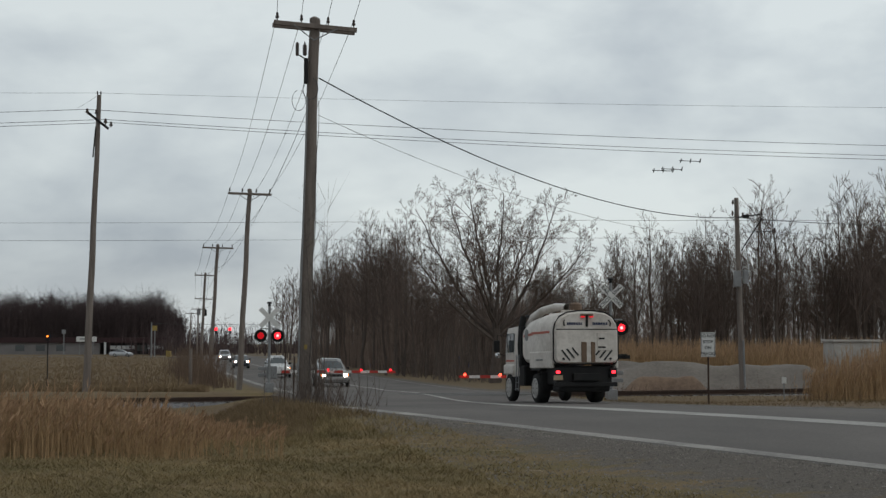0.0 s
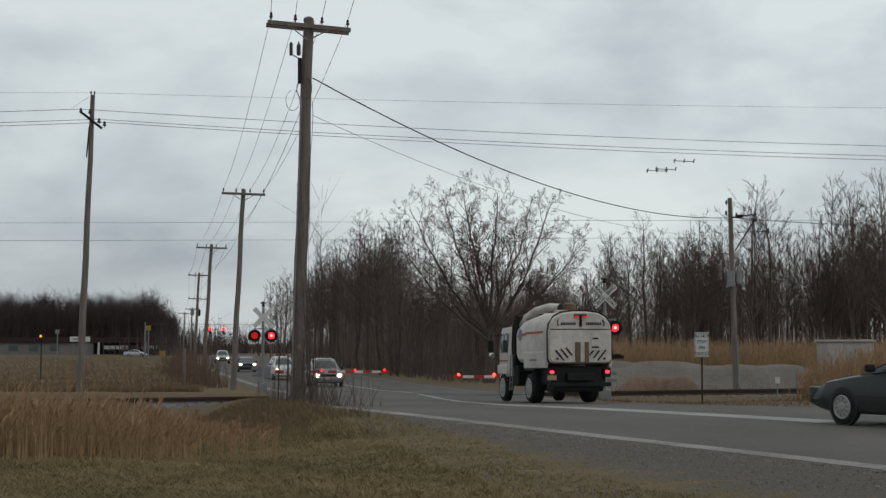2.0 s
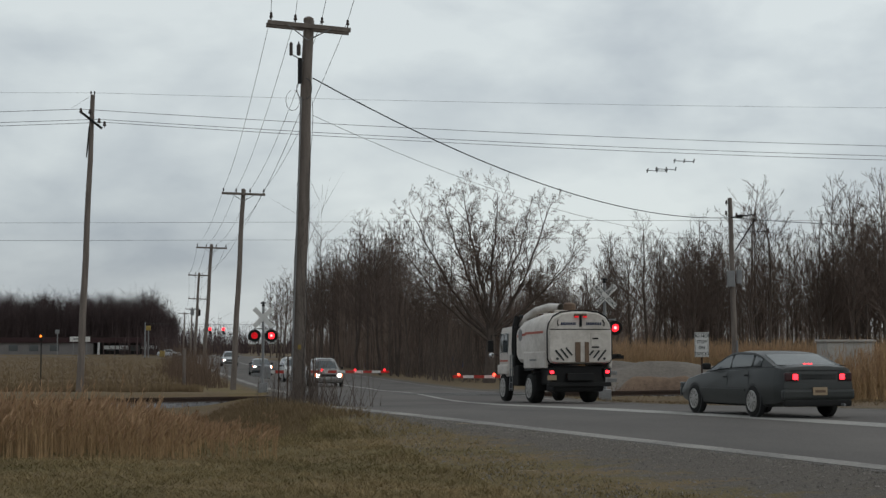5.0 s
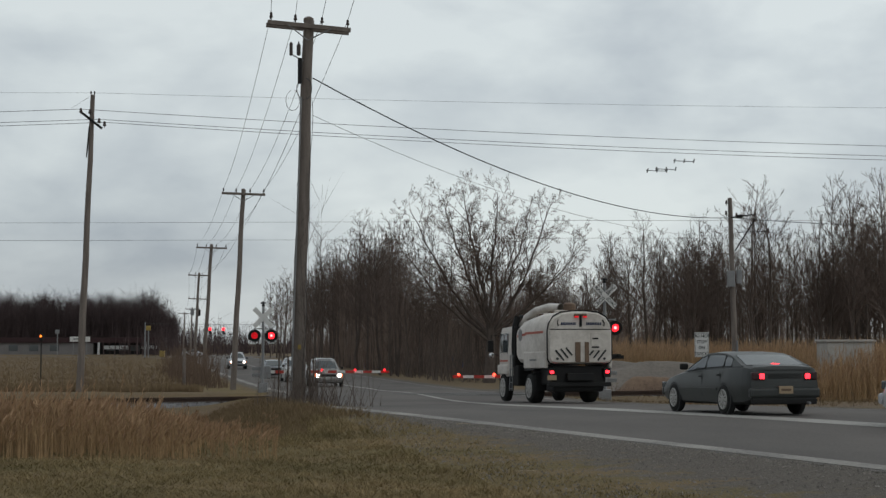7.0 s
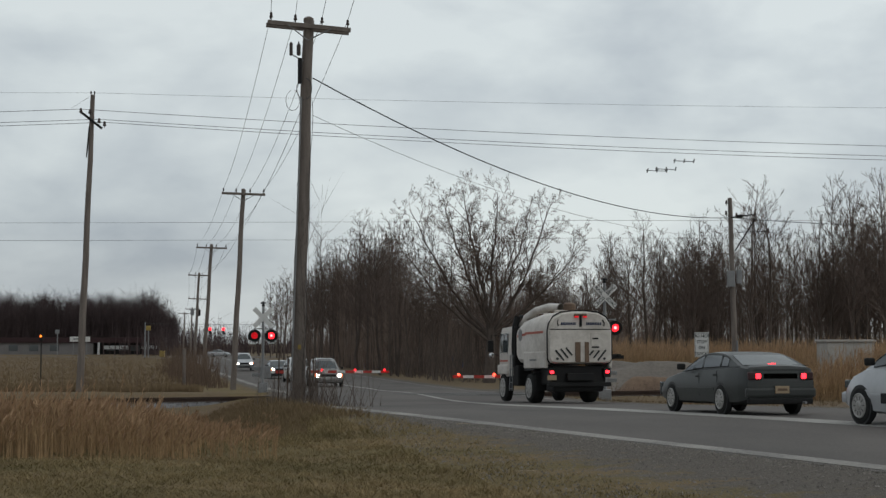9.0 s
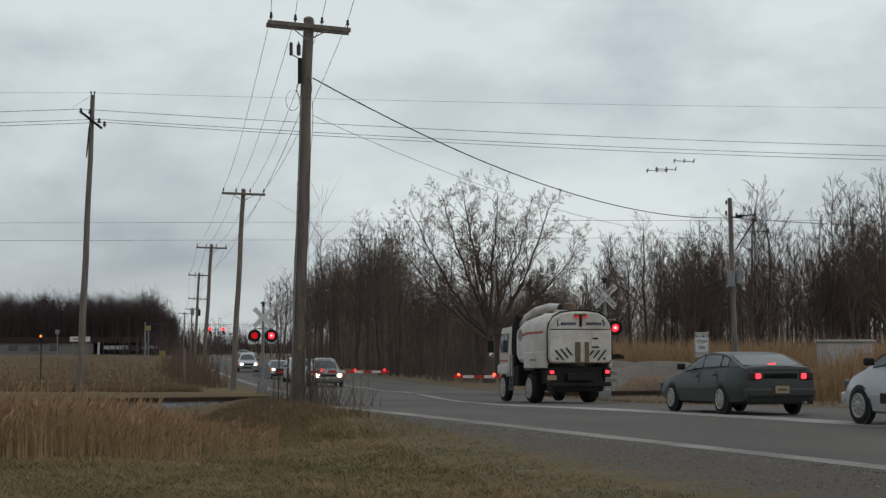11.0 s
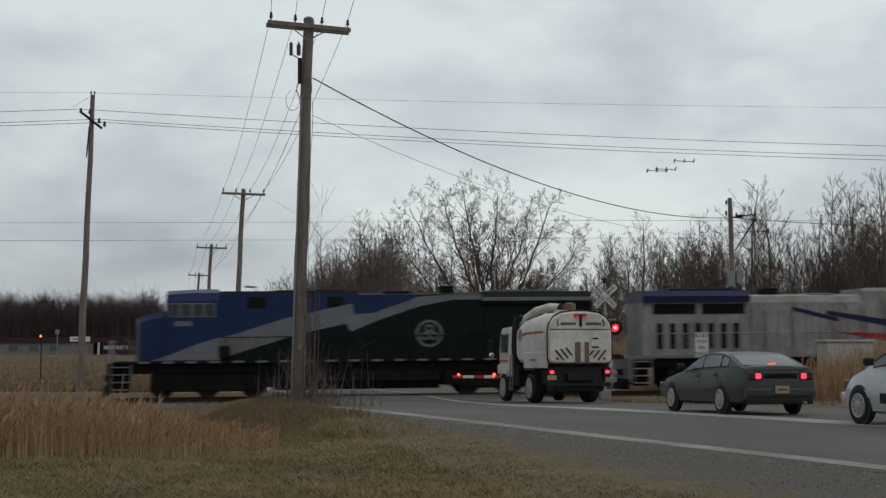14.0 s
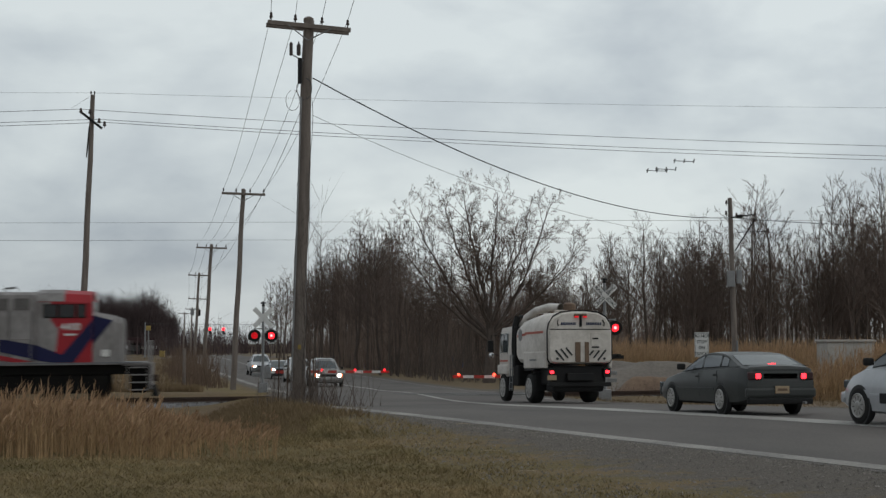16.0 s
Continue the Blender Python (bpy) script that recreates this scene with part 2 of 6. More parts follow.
M["loco_blue"] = material("deep_blue_paint", (0.008, 0.021, 0.076), (0.0065, 0.016, 0.058), 0.35, scale=0.8, fine=9, bump=0.03, spec=0.2)
M["navy"] = material("navy_blue_paint", (0.011, 0.012, 0.055), (0.009, 0.010, 0.042), 0.4, scale=0.8, fine=9, bump=0.03, spec=0.2)
M["loco_red"] = material("red_paint", (0.33, 0.022, 0.03), (0.25, 0.02, 0.026), 0.4, scale=0.8, fine=9, bump=0.03, spec=0.2)
M["swoosh"] = material("pale_grey_stripe_paint", (0.165, 0.168, 0.176), (0.105, 0.108, 0.115), 0.5, scale=0.8, fine=9, bump=0.03, spec=0.2)
M["truck_white"] = material("dirty_white_paint", (0.58, 0.535, 0.485), (0.40, 0.36, 0.315), 0.5, scale=1.1, fine=7, bump=0.04, edge=(0.42, 0.66))
M["orange"] = material("orange_red_stripe", (0.45, 0.09, 0.05), (0.36, 0.08, 0.05), 0.5, bump=0)
M["rust"] = material("brown_worn_timber", (0.17, 0.11, 0.07), (0.10, 0.065, 0.045), 0.8, bump=0.1)
M["sedan_paint"] = material("dark_blue_grey_metallic", (0.031, 0.033, 0.031), (0.025, 0.027, 0.025), 0.45, 0.1, scale=1, fine=8, bump=0.0, coat=0.12)
M["silver_paint"] = material("pale_silver_metallic", (0.46, 0.465, 0.475), (0.40, 0.405, 0.415), 0.35, 0.25, scale=1, fine=8, bump=0.0, coat=0.6)
M["champagne"] = material("greyish_silver_metallic", (0.26, 0.25, 0.24), (0.22, 0.21, 0.20), 0.3, 0.35, scale=1, fine=8, bump=0.0, coat=0.6)
M["car_white"] = material("white_car_paint", (0.55, 0.55, 0.54), (0.48, 0.48, 0.47), 0.35, scale=1, fine=8, bump=0.0, coat=0.5)
M["car_dark"] = material("dark_car_paint", (0.03, 0.034, 0.045), (0.025, 0.028, 0.036), 0.3, 0.3, scale=1, fine=8, bump=0.0, coat=0.6)
M["rim"] = material("alloy_rim", (0.40, 0.385, 0.36), (0.28, 0.268, 0.25), 0.5, 0.35, scale=4, fine=20, bump=0.05)
M["dirt_grille"] = material("dusty_grille", (0.13, 0.12, 0.115), (0.08, 0.074, 0.07), 0.8, scale=4, fine=30, bump=0.3)
M["plate"] = material("number_plate_face", (0.34, 0.25, 0.16), (0.28, 0.21, 0.13), 0.5, bump=0)
M["chrome"] = material("chrome_trim", (0.6, 0.6, 0.6), (0.5, 0.5, 0.5), 0.15, 1.0, bump=0)


# ---------------------------------------------------------------- mesh helpers
def part(name, bm, mat, parent=None, label="", m=None):
    """Links a bmesh (or a (verts, faces) pair) as one mesh object."""
    me = bpy.data.meshes.new(name)
    if isinstance(bm, tuple):
        me.from_pydata(bm[0], [], bm[1])
    else:
        bm.to_mesh(me)
        bm.free()
    me.materials.append(M[mat] if isinstance(mat, str) else mat)
    ob = new(name, me)
    if parent:
        ob.parent = parent
    if m is not None:
        ob.matrix_basis = m
    if label:
        ob["label"] = label
    return ob


def thing(name, m, label, category, group="", kind=""):
    ob = new(name)
    ob.empty_display_size = 0.2
    ob.matrix_basis = m
    return tagged(ob, label, category, group, kind)


def box(bm, sx, sy, sz, at=(0, 0, 0), bevel=0.0, rot=None):
    m = Matrix.Translation(at) @ (rot or Matrix()) @ Matrix.Diagonal((sx, sy, sz, 1))
    r = bmesh.ops.create_cube(bm, size=1, matrix=m)
    if bevel:
        es = list({e for v in r["verts"] for e in v.link_edges})
        bmesh.ops.bevel(bm, geom=es, offset=bevel, segments=2, affect="EDGES", profile=0.6)
    return bm


def rod(bm, a, b, r1, r2=None, seg=8, caps=True):
    a, b = Vector(a), Vector(b)
    d = b - a
    m = Matrix.Translation((a + b) / 2) @ d.to_track_quat("Z", "Y").to_matrix().to_4x4()
    bmesh.ops.create_cone(bm, cap_ends=caps, segments=seg, radius1=r1, radius2=r1 if r2 is None else r2, depth=d.length, matrix=m)
    return bm


def cbox(sx, sy, sz, at=(0, 0, 0), bevel=0.0, rot=None):
    return box(bmesh.new(), sx, sy, sz, at, bevel, rot)


def crod(a, b, r1, r2=None, seg=8):
    return rod(bmesh.new(), a, b, r1, r2, seg)


def lathe(bm, prof, seg=24, m=None, caps=True):
    """Turns (r, z) about z."""
    rings = []
    for r, z in prof:
        rings.append([bm.verts.new((m or Matrix()) @ Vector((r * math.cos(2 * math.pi * k / seg), r * math.sin(2 * math.pi * k / seg), z)))
                      for k in range(seg)])
    for a, b in zip(rings, rings[1:]):
        for k in range(seg):
            bm.faces.new((a[k], a[(k + 1) % seg], b[(k + 1) % seg], b[k]))
    if caps:
        bm.faces.new(rings[0][::-1])
        bm.faces.new(rings[-1])
    return bm


def loft(bm, sections, caps=True):
    """Skins closed loops of equal count."""
    rings = [[bm.verts.new(p) for p in s] for s in sections]
    n = len(rings[0])
    for a, b in zip(rings, rings[1:]):
        for k in range(n):
            bm.faces.new((a[k], a[(k + 1) % n], b[(k + 1) % n], b[k]))
    if caps:
        bm.faces.new(rings[0][::-1])
        bm.faces.new(rings[-1])
    bmesh.ops.recalc_face_normals(bm, faces=bm.faces[:])
    return bm


def prism(bm, pts, h, m=None):
    """A flat outline in local x, y, raised by h along local z, placed by m."""
    m = m or Matrix()
    lo = [bm.verts.new(m @ Vector((x, y, 0))) for x, y in pts]
    hi = [bm.verts.new(m @ Vector((x, y, h))) for x, y in pts]
    n = len(pts)
    bm.faces.new(lo[::-1])
    bm.faces.new(hi)
    for k in range(n):
        bm.faces.new((lo[k], lo[(k + 1) % n], hi[(k + 1) % n], hi[k]))
    bmesh.ops.recalc_face_normals(bm, faces=bm.faces[:])
    return bm


def smooth(ob, angle=35):
    me = ob.data
    me.polygons.foreach_set("use_smooth", [True] * len(me.polygons))
    me.set_sharp_from_angle(angle=radians(angle))
    return ob


def interp(y, table):
    return float(np.interp(y, [a for a, _ in table], [b for _, b in table]))


# ---------------------------------------------------------------- lie of the land
ROAD_Z = ((22.72, 0.06), (28.4, 0.05), (31.38, 0.02), (35, -0.05), (39.76, -0.17), (48.28, -0.45), (51.69, -0.54), (58.93, -0.75), (71, -0.8), (82.36, -1.05), (93.72, -1.3))
LEFT_X = ((-42.6, 30), (0, 12.5), (11.36, 7.69), (18.46, 4.86), (23.43, 2.5), (27.97, 0.69), (31.38, -0.58), (36.92, -2.1), (42.6, -3.17), (48.28, -3.94), (68.16, -6.7), (92.3, -10.7), (160.46, -24.5), (312.4, -52.0), (994, -182.0))
MID_X = ((-42.6, 37), (0, 19), (11.36, 14.2), (18.46, 11.6), (26.98, 7.9), (31.81, 5.45), (35.78, 4.25), (42.74, 2.64), (48.28, 1.9), (58.22, 0.6), (68.16, -1.0), (96.56, -5.6), (160.46, -18.6), (312.4, -46), (994, -176))
RIGHT_X = ((-42.6, 44), (0, 26), (11.36, 20.5), (18.46, 17), (28.4, 13.2), (34.08, 11), (38.91, 9.4), (48.28, 6.9), (58.22, 5.0), (68.16, 3.2), (96.56, -0.4), (160.46, -13), (312.4, -40), (994, -170))


def softened(table):
    """The table's smoothed values every quarter of a metre, as a quick look-up."""
    ys = np.arange(-60, 1100, 0.25)
    a, b = [p for p, _ in table], [q for _, q in table]
    w = np.where(ys < 85, 1.7, 8.5)
    vals = (sum(np.interp(ys + w * k, a, b) for k in (-2, -1, 0, 1, 2)) / 5).tolist()

    def at(y):
        f = min(max((y + 60) * 4, 0), len(vals) - 1.001)
        i = int(f)
        return vals[i] + (vals[i + 1] - vals[i]) * (f - i)
    return at


road_z, edge_left, edge_mid, edge_right = (softened(t) for t in (ROAD_Z, LEFT_X, MID_X, RIGHT_X))


RAIL_TURN = 8.49
TRACK_Y = 68.4
RAIL_GRADE = 0.0095


def track_point(u, side=0.0, z=0.0):
    """A place u metres along the track (to the east), side metres south of its middle, z above the rail head."""
    c, s = math.cos(radians(RAIL_TURN)), math.sin(radians(RAIL_TURN))
    return Vector((u * c + side * s, TRACK_Y + u * s - side * c, -0.78 + u * RAIL_GRADE + z))


def track_frame(u, v):
    """How far x, y lie along and south of the track."""
    c, s = math.cos(radians(RAIL_TURN)), math.sin(radians(RAIL_TURN))
    return u * c + (v - TRACK_Y) * s, u * s - (v - TRACK_Y) * c


def step(a, b, x):
    t = min(1, max(0, (x - a) / (b - a)))
    return t * t * (3 - 2 * t)


def ground_z(x, y):
    z = road_z(y)
    left, right = edge_left(y), edge_right(y)
    off = max(left - x, x - right, 0)
    u, side = track_frame(x, y)
    if x < left:
        ditch = step(1.8, 5.0, off) * step(22.7, 42.6, y) * (1 - step(61, 65, y))
        z = z * (1 - ditch) + (-1.62) * ditch
        z -= 0.12 * step(0.8, 3, off) * (1 - step(56.8, 62.5, y))
    if x > right:
        z += 0.10 * step(1, 5, off) * (1 - step(42.6, 64, y))
        z -= 0.35 * step(1.5, 4, off) * step(51, 59.6, y) * (1 - step(61, 65, y))
    bed = (1 - step(2.2, 4.2, abs(side))) * step(0.5, 2.5, off)
    z = z * (1 - bed) + (-0.78 + u * RAIL_GRADE - 0.45) * bed
    if off > 0.5:
        z += 0.05 * step(0.5, 3, off) * noise.noise(Vector((x * 0.5, y * 0.5, 0)))
    if off == 0:
        z -= 0.06
    return z


# ---------------------------------------------------------------- ground, road and track
def ground():
    xs = np.concatenate([-np.geomspace(2500, 42, 22), np.arange(-40, 32, 0.4), np.geomspace(34, 2500, 22)])
    ys = np.concatenate([-np.geomspace(300, 8, 8), np.arange(-5, 88, 0.5), np.arange(88, 131, 2.5), np.geomspace(134, 4500, 26)])
    verts, dry, grit, soil = [], [], [], []
    for y in ys:
        a, b = edge_left(y), edge_right(y)
        for x in xs:
            verts.append((x, y, ground_z(x, y)))
            u, side = track_frame(x, y)
            off = max(a - x, x - b)
            g = 1 - step(0.2, 2.4 if x > b else 2.0 + 3.4 * step(31, 14, y) if y < 31 else 1.6, off)
            g = max(g, 1 - step(2.4, 3.4, abs(side)) if abs(u) < 200 else 0)
            g = max(g, step(72, 75, y) * (1 - step(84, 88, y)) * step(0.5, 2, x - b) * (1 - step(14, 20, x)))
            grit.append(g)
            dry.append(max(step(74, 82, y), 0.75 * step(23.4, 27, y) * step(1, 4, off), 0.45 * step(0, 1, -off)) * (1 - step(1, 2, off) * (1 - step(3.5, 5, off)) * step(74, 79, y) * (x < a)))
            soil.append(0.8 * step(34, 42.6, y) * (1 - step(59.6, 65, y)) * step(0.5, 2, off))
    n = len(xs)
    faces = [(j * n + i, j * n + i + 1, (j + 1) * n + i + 1, (j + 1) * n + i) for j in range(len(ys) - 1) for i in range(n - 1)]
    ob = part("ground", (verts, faces), "ground")
    for name, values in (("dry", dry), ("gravel", grit), ("soil", soil)):
        ob.data.attributes.new(name, "FLOAT", "POINT").data.foreach_set("value", values)
    return tagged(smooth(ob), "dry winter grass and bare earth sloping to the track", "ground", kind="structure")


def strip(a, b, y0, y1, lift, step_y=0.85, across=6):
    """A strip of road surface between two edges."""
    n, c = int((y1 - y0) / step_y) + 1, across + 1
    verts, faces = [], []
    for k in range(n + 1):
        y = y0 + (y1 - y0) * k / n
        p, q = a(y), b(y)
        verts += [(p + (q - p) * i / across, y, road_z(y) + lift) for i in range(c)]
    for k in range(n):
        faces += [(k * c + i, k * c + i + 1, k * c + c + i + 1, k * c + c + i) for i in range(across)]
    return verts, faces


def road():
    tagged(part("road", strip(lambda y: edge_left(y) - 0.45, lambda y: edge_right(y) + 0.5, -35, 355, 0.0), "asphalt"),
           "worn grey two-lane asphalt road", "road", kind="structure")
    tagged(part("trim_edge_line", strip(lambda y: edge_left(y) - 0.24, lambda y: edge_left(y) + 0.24, -35, 355, 0.005, across=1), "paint"),
           "worn white painted edge line on asphalt", "road marking", kind="structure")
    tagged(part("trim_edge_line", strip(lambda y: edge_right(y) - 0.06, lambda y: edge_right(y) + 0.06, -35, 355, 0.005, across=1), "paint"),
           "worn white painted edge line on asphalt", "road marking", kind="structure")
    tagged(part("trim_centre_strip", strip(lambda y: edge_mid(y) - 0.12 - 0.42 * step(64, 37, y), lambda y: edge_mid(y) + 0.12 + 0.42 * step(64, 37, y), -35, 355, 0.005, across=2), "pale"),
           "pale bleached strip along the road's middle", "road marking", kind="structure")
    # patch of darker crossing planks either side of the rails
    bm_at = ((-6.8, 3.9, 1.35), (-6.8, 3.9, 0.0), (-6.8, 3.9, -1.35))
    for u0, u1, side in bm_at:
        w = 1.05 if side == 0 else 0.9
        for k in range(9):
            a = u0 + (u1 - u0) * k / 9
            p = track_point(a + (u1 - u0) / 18, side, 0.0)
            ob = part("panel", cbox((u1 - u0) / 9 - 0.02, w, 0.12, (0, 0, -0.055), 0.008), "panel", m=Matrix.Translation(p) @ pose(0, 0, 0, 0, 0, RAIL_TURN))
            ob.parent = CROSSING
    return


def tube(pts, r, seg=5):
    """A thin tube along points."""
    verts, faces = [], []
    for i, p in enumerate(pts):
        p = Vector(p)
        d = (Vector(pts[min(i + 1, len(pts) - 1)]) - Vector(pts[max(i - 1, 0)])).normalized()
        a = d.cross(Vector((0, 0, 1)) if abs(d.z) < 0.9 else Vector((1, 0, 0))).normalized()
        b = d.cross(a)
        rr = r[i] if isinstance(r, (list, tuple)) else r
        verts += [p + rr * (a * math.cos(2 * math.pi * k / seg) + b * math.sin(2 * math.pi * k / seg)) for k in range(seg)]
    for i in range(len(pts) - 1):
        faces += [(i * seg + k, i * seg + (k + 1) % seg, (i + 1) * seg + (k + 1) % seg, (i + 1) * seg + k) for k in range(seg)]
    return [tuple(v) for v in verts], faces


def track():
    ballast_v, ballast_f = [], []
    us = [-130 + 2.0 * k for k in range(131)]
    prof = ((3.4, -1.0), (2.6, -0.45), (1.75, -0.20), (0, -0.19), (-1.75, -0.20), (-2.6, -0.45), (-3.4, -0.8))
    for u in us:
        ballast_v += [tuple(track_point(u, s, z + 0.04 * noise.noise(Vector((u, s, 3))) - (0.22 if -8 < u < 5 else 0))) for s, z in prof]
    w = len(prof)
    for i in range(len(us) - 1):
        ballast_f += [(i * w + k, i * w + k + 1, (i + 1) * w + k + 1, (i + 1) * w + k) for k in range(w - 1)]
    tagged(part("ground_ballast_bed", (ballast_v, ballast_f), "ballast"), "grey crushed stone ballast under the railway", "ballast", kind="structure")
    # loose stones on the south slope
    rng = random.Random(5)
    v, f = [], []
    for k in range(7000):
        u = rng.uniform(-24, -7.2) if k % 4 else rng.uniform(4.4, 22)
        s = rng.uniform(0.2, 3.5)
        z = np.interp(s, [0, 1.75, 2.6, 3.4], [-0.19, -0.2, -0.45, -1.0])
        r = rng.uniform(0.025, 0.06)
        c = track_point(u, s, z)
        n0 = len(v)
        v += [tuple(c + Vector((rng.uniform(0.6, 1.2) * r * a, rng.uniform(0.6, 1.2) * r * b, rng.uniform(0.6, 1.2) * r * d)))
              for a, b, d in ((1, 0, 0), (-1, 0, 0), (0, 1, 0), (0, -1, 0), (0, 0, 1))]
        f += [(n0, n0 + 2, n0 + 4), (n0 + 2, n0 + 1, n0 + 4), (n0 + 1, n0 + 3, n0 + 4), (n0 + 3, n0, n0 + 4)]
    tagged(part("ballast_stones", (v, f), "ballast"), "loose grey ballast stones on the track bed", "ballast", kind="stuff")
    line = thing("railway_track", Matrix(), "rusty steel rails on dark wooden sleepers", "railway track", kind="structure")
    prof = ((-0.07, -0.16), (0.07, -0.16), (0.07, -0.145), (0.012, -0.12), (0.012, -0.045), (0.037, -0.035), (0.037, 0), (-0.037, 0), (-0.037, -0.035), (-0.012, -0.045), (-0.012, -0.12), (-0.07, -0.145))
    for sd in (-0.7525, 0.7525):
        part("rail", loft(bmesh.new(), [[track_point(u, sd + a, z) for a, z in prof] for u in (-130, 130)]), "rail", line)
    tie = cbox(0.23, 2.6, 0.18, (0, 0, -0.25), 0.01)
    me = bpy.data.meshes.new("sleeper")
    tie.to_mesh(me)
    tie.free()
    me.materials.append(M["tie"])
    for k in range(110):
        u = -30 + 0.53 * k
        if -7.2 < u < 4.2:
            continue
        ob = new("sleeper", me)
        ob.parent = line
        ob.matrix_basis = Matrix.Translation(track_point(u, rng.uniform(-0.04, 0.04))) @ pose(0, 0, 0, 0, 0, RAIL_TURN + rng.uniform(-1.5, 1.5))


ground()
tagged(part("road_cross_street", ([(x, y, -1.27) for y in (305, 309, 313, 317, 321) for x in range(-160, 61, 10)], [(j * 23 + i, j * 23 + i + 1, (j + 1) * 23 + i + 1, (j + 1) * 23 + i) for j in range(4) for i in range(22)]), "asphalt"), "grey asphalt cross street at the far junction", "road", kind="structure")
CROSSING = thing("pavement_crossing_deck", Matrix(), "grey timber panels between the rails of the crossing", "crossing deck", kind="structure")
road()
track()


# ---------------------------------------------------------------- poles and wires
def insulator(parent, at, r=0.055, h=0.2):
    x, y, z = at
    bm = lathe(bmesh.new(), [(0.015, -0.05), (0.02, 0.03), (r, 0.05), (r * 0.9, h * 0.5), (r * 0.6, h * 0.55), (r * 0.75, h * 0.75), (r * 0.5, h), (0.01, h + 0.01)], 10, Matrix.Translation(at))
    return smooth(part("insulator", bm, "insulator", parent))


def utility_pole(x, y, top, lean, arm, turn, label, r=0.17, gear=False, double=False, droop=0.0):
    """A wooden pole with a crossarm; returns the world places of its insulators."""
    z = ground_z(x, y) - 0.05
    h = top - z
    p = thing("utility_pole", Matrix.Translation((x, y, z)), label, "utility pole", "street poles")
    at = lambda s: Vector((lean * s, 0, h * s))
    pts = [at(k / 8) + Vector((0.02 * math.sin(k * 1.7), 0, 0)) for k in range(9)]
    smooth(part("shaft", tube(pts, [r * (1 - 0.035 * k) for k in range(9)], 14), "wood", p))
    part("cap", lathe(bmesh.new(), [(r * 0.72, -0.05), (r * 0.70, 0.05), (r * 0.3, 0.1)], 12, Matrix.Translation(at(1))), "wood", p)
    ends = []
    c = at(1) - Vector((0, 0, 0.22))
    rot = pose(0, 0, 0, 0, droop, turn)
    for side in ((-1, 1) if double else (-1,)):
        part("crossarm", cbox(arm, 0.1, 0.13, c + rot.to_3x3() @ Vector((0, side * (r * 0.7 + 0.05), 0)), 0.01, rot), "wood", p)
    for sx in (-1, 1):
        a = c + rot.to_3x3() @ Vector((sx * arm * 0.26, -r - 0.06, -0.03))
        part("brace", crod(a, c + Vector((0, -r - 0.02, -0.42)), 0.018, seg=6), "steel", p)
    for fx in (-0.46, -0.17, 0.15, 0.46):
        q = c + rot.to_3x3() @ Vector((fx * arm, -(r * 0.7 + 0.05), 0.1))
        insulator(p, q)
        ends.append(Vector((x, y, z)) + q + Vector((0, 0, 0.16)))
    return p, ends, lambda s: Vector((x, y, z)) + at(s)


def wire(pts_a, pts_b, sag, r=0.008, label="thin dark overhead wire strung between poles", seg=3):
    a, b = Vector(pts_a), Vector(pts_b)
    n = 24
    pts = [a.lerp(b, k / n) - Vector((0, 0, sag * 4 * (k / n) * (1 - k / n))) for k in range(n + 1)]
    ob = part("overhead_wire", tube(pts, r, seg), "wire")
    return tagged(ob, label, "cable", "overhead wires")


POLES = []
for x, y, t, l, arm, trn, lab in (
        (-4.22, 44, 10.95, 0.28, 2.44, 12, "tall weathered wooden pole with crossarm beside the road"),
        (-11.75, 85.2, 10.1, 0.5, 2.44, 12, "weathered wooden pole with crossarm across the railway"),
        (-18.9, 120.1, 9.25, 0.55, 2.44, 14, "grey wooden pole with crossarm on the grass verge"),
        (-27.4, 167.6, 9.2, 0.45, 2.4, 14, "far wooden pole with crossarm beside the road"),
        (-35.2, 215.8, 8.0, 0.3, 2.6, 15, "far wooden pole carrying a transformer"),
        (-46, 276.9, 7.9, 0.3, 2.6, 15, "distant wooden pole with crossarm beside the road"),
        (-57, 333.7, 8.2, 0.3, 2.6, 15, "distant wooden pole with crossarm beside the road")):
    POLES.append(utility_pole(x, y, t, l, arm, trn, lab, r=0.21 if y < 50 else 0.17, double=y < 50, droop=3.2 if y < 50 else 1.0))
for (pa, ea, _), (pb, eb, _) in zip(POLES, POLES[1:]):
    for a, b in zip(ea, eb):
        wire(a, b, 0.55, 0.009 if a.y < 114 else 0.013)
for k, a in enumerate(POLES[0][1]):
    wire(a, (a.x + 6.2, -8.5, 10.2), 0.25, 0.009)
# lower telephone cables along the street poles
for s, r in ((0.80, 0.010),):
    for (pa, ea, fa), (pb, eb, fb) in zip(POLES[:3], POLES[1:4]):
        wire(fa(s), fb(s + 0.03), 0.5, r)
p0 = POLES[0][0]
z0 = 10.95 - p0.location.z
part("arrester", lathe(bmesh.new(), [(0.03, 0), (0.06, 0.03), (0.06, 0.3), (0.03, 0.34), (0.012, 0.42)], 10, Matrix.Translation((0.02, -0.26, z0 - 1.1))), "insulator", p0)
part("cutout", cbox(0.12, 0.14, 0.75, (0.06, -0.26, z0 - 1.55), 0.03), "dark", p0)
part("arrester", lathe(bmesh.new(), [(0.03, 0), (0.05, 0.03), (0.05, 0.35), (0.02, 0.4)], 10, Matrix.Translation((-0.2, -0.26, z0 - 1.1))), "insulator", p0)
part("bracket", crod((-0.2, -0.26, z0 - 1.05), (0.15, -0.2, z0 - 1.25), 0.02, seg=6), "steel", p0)
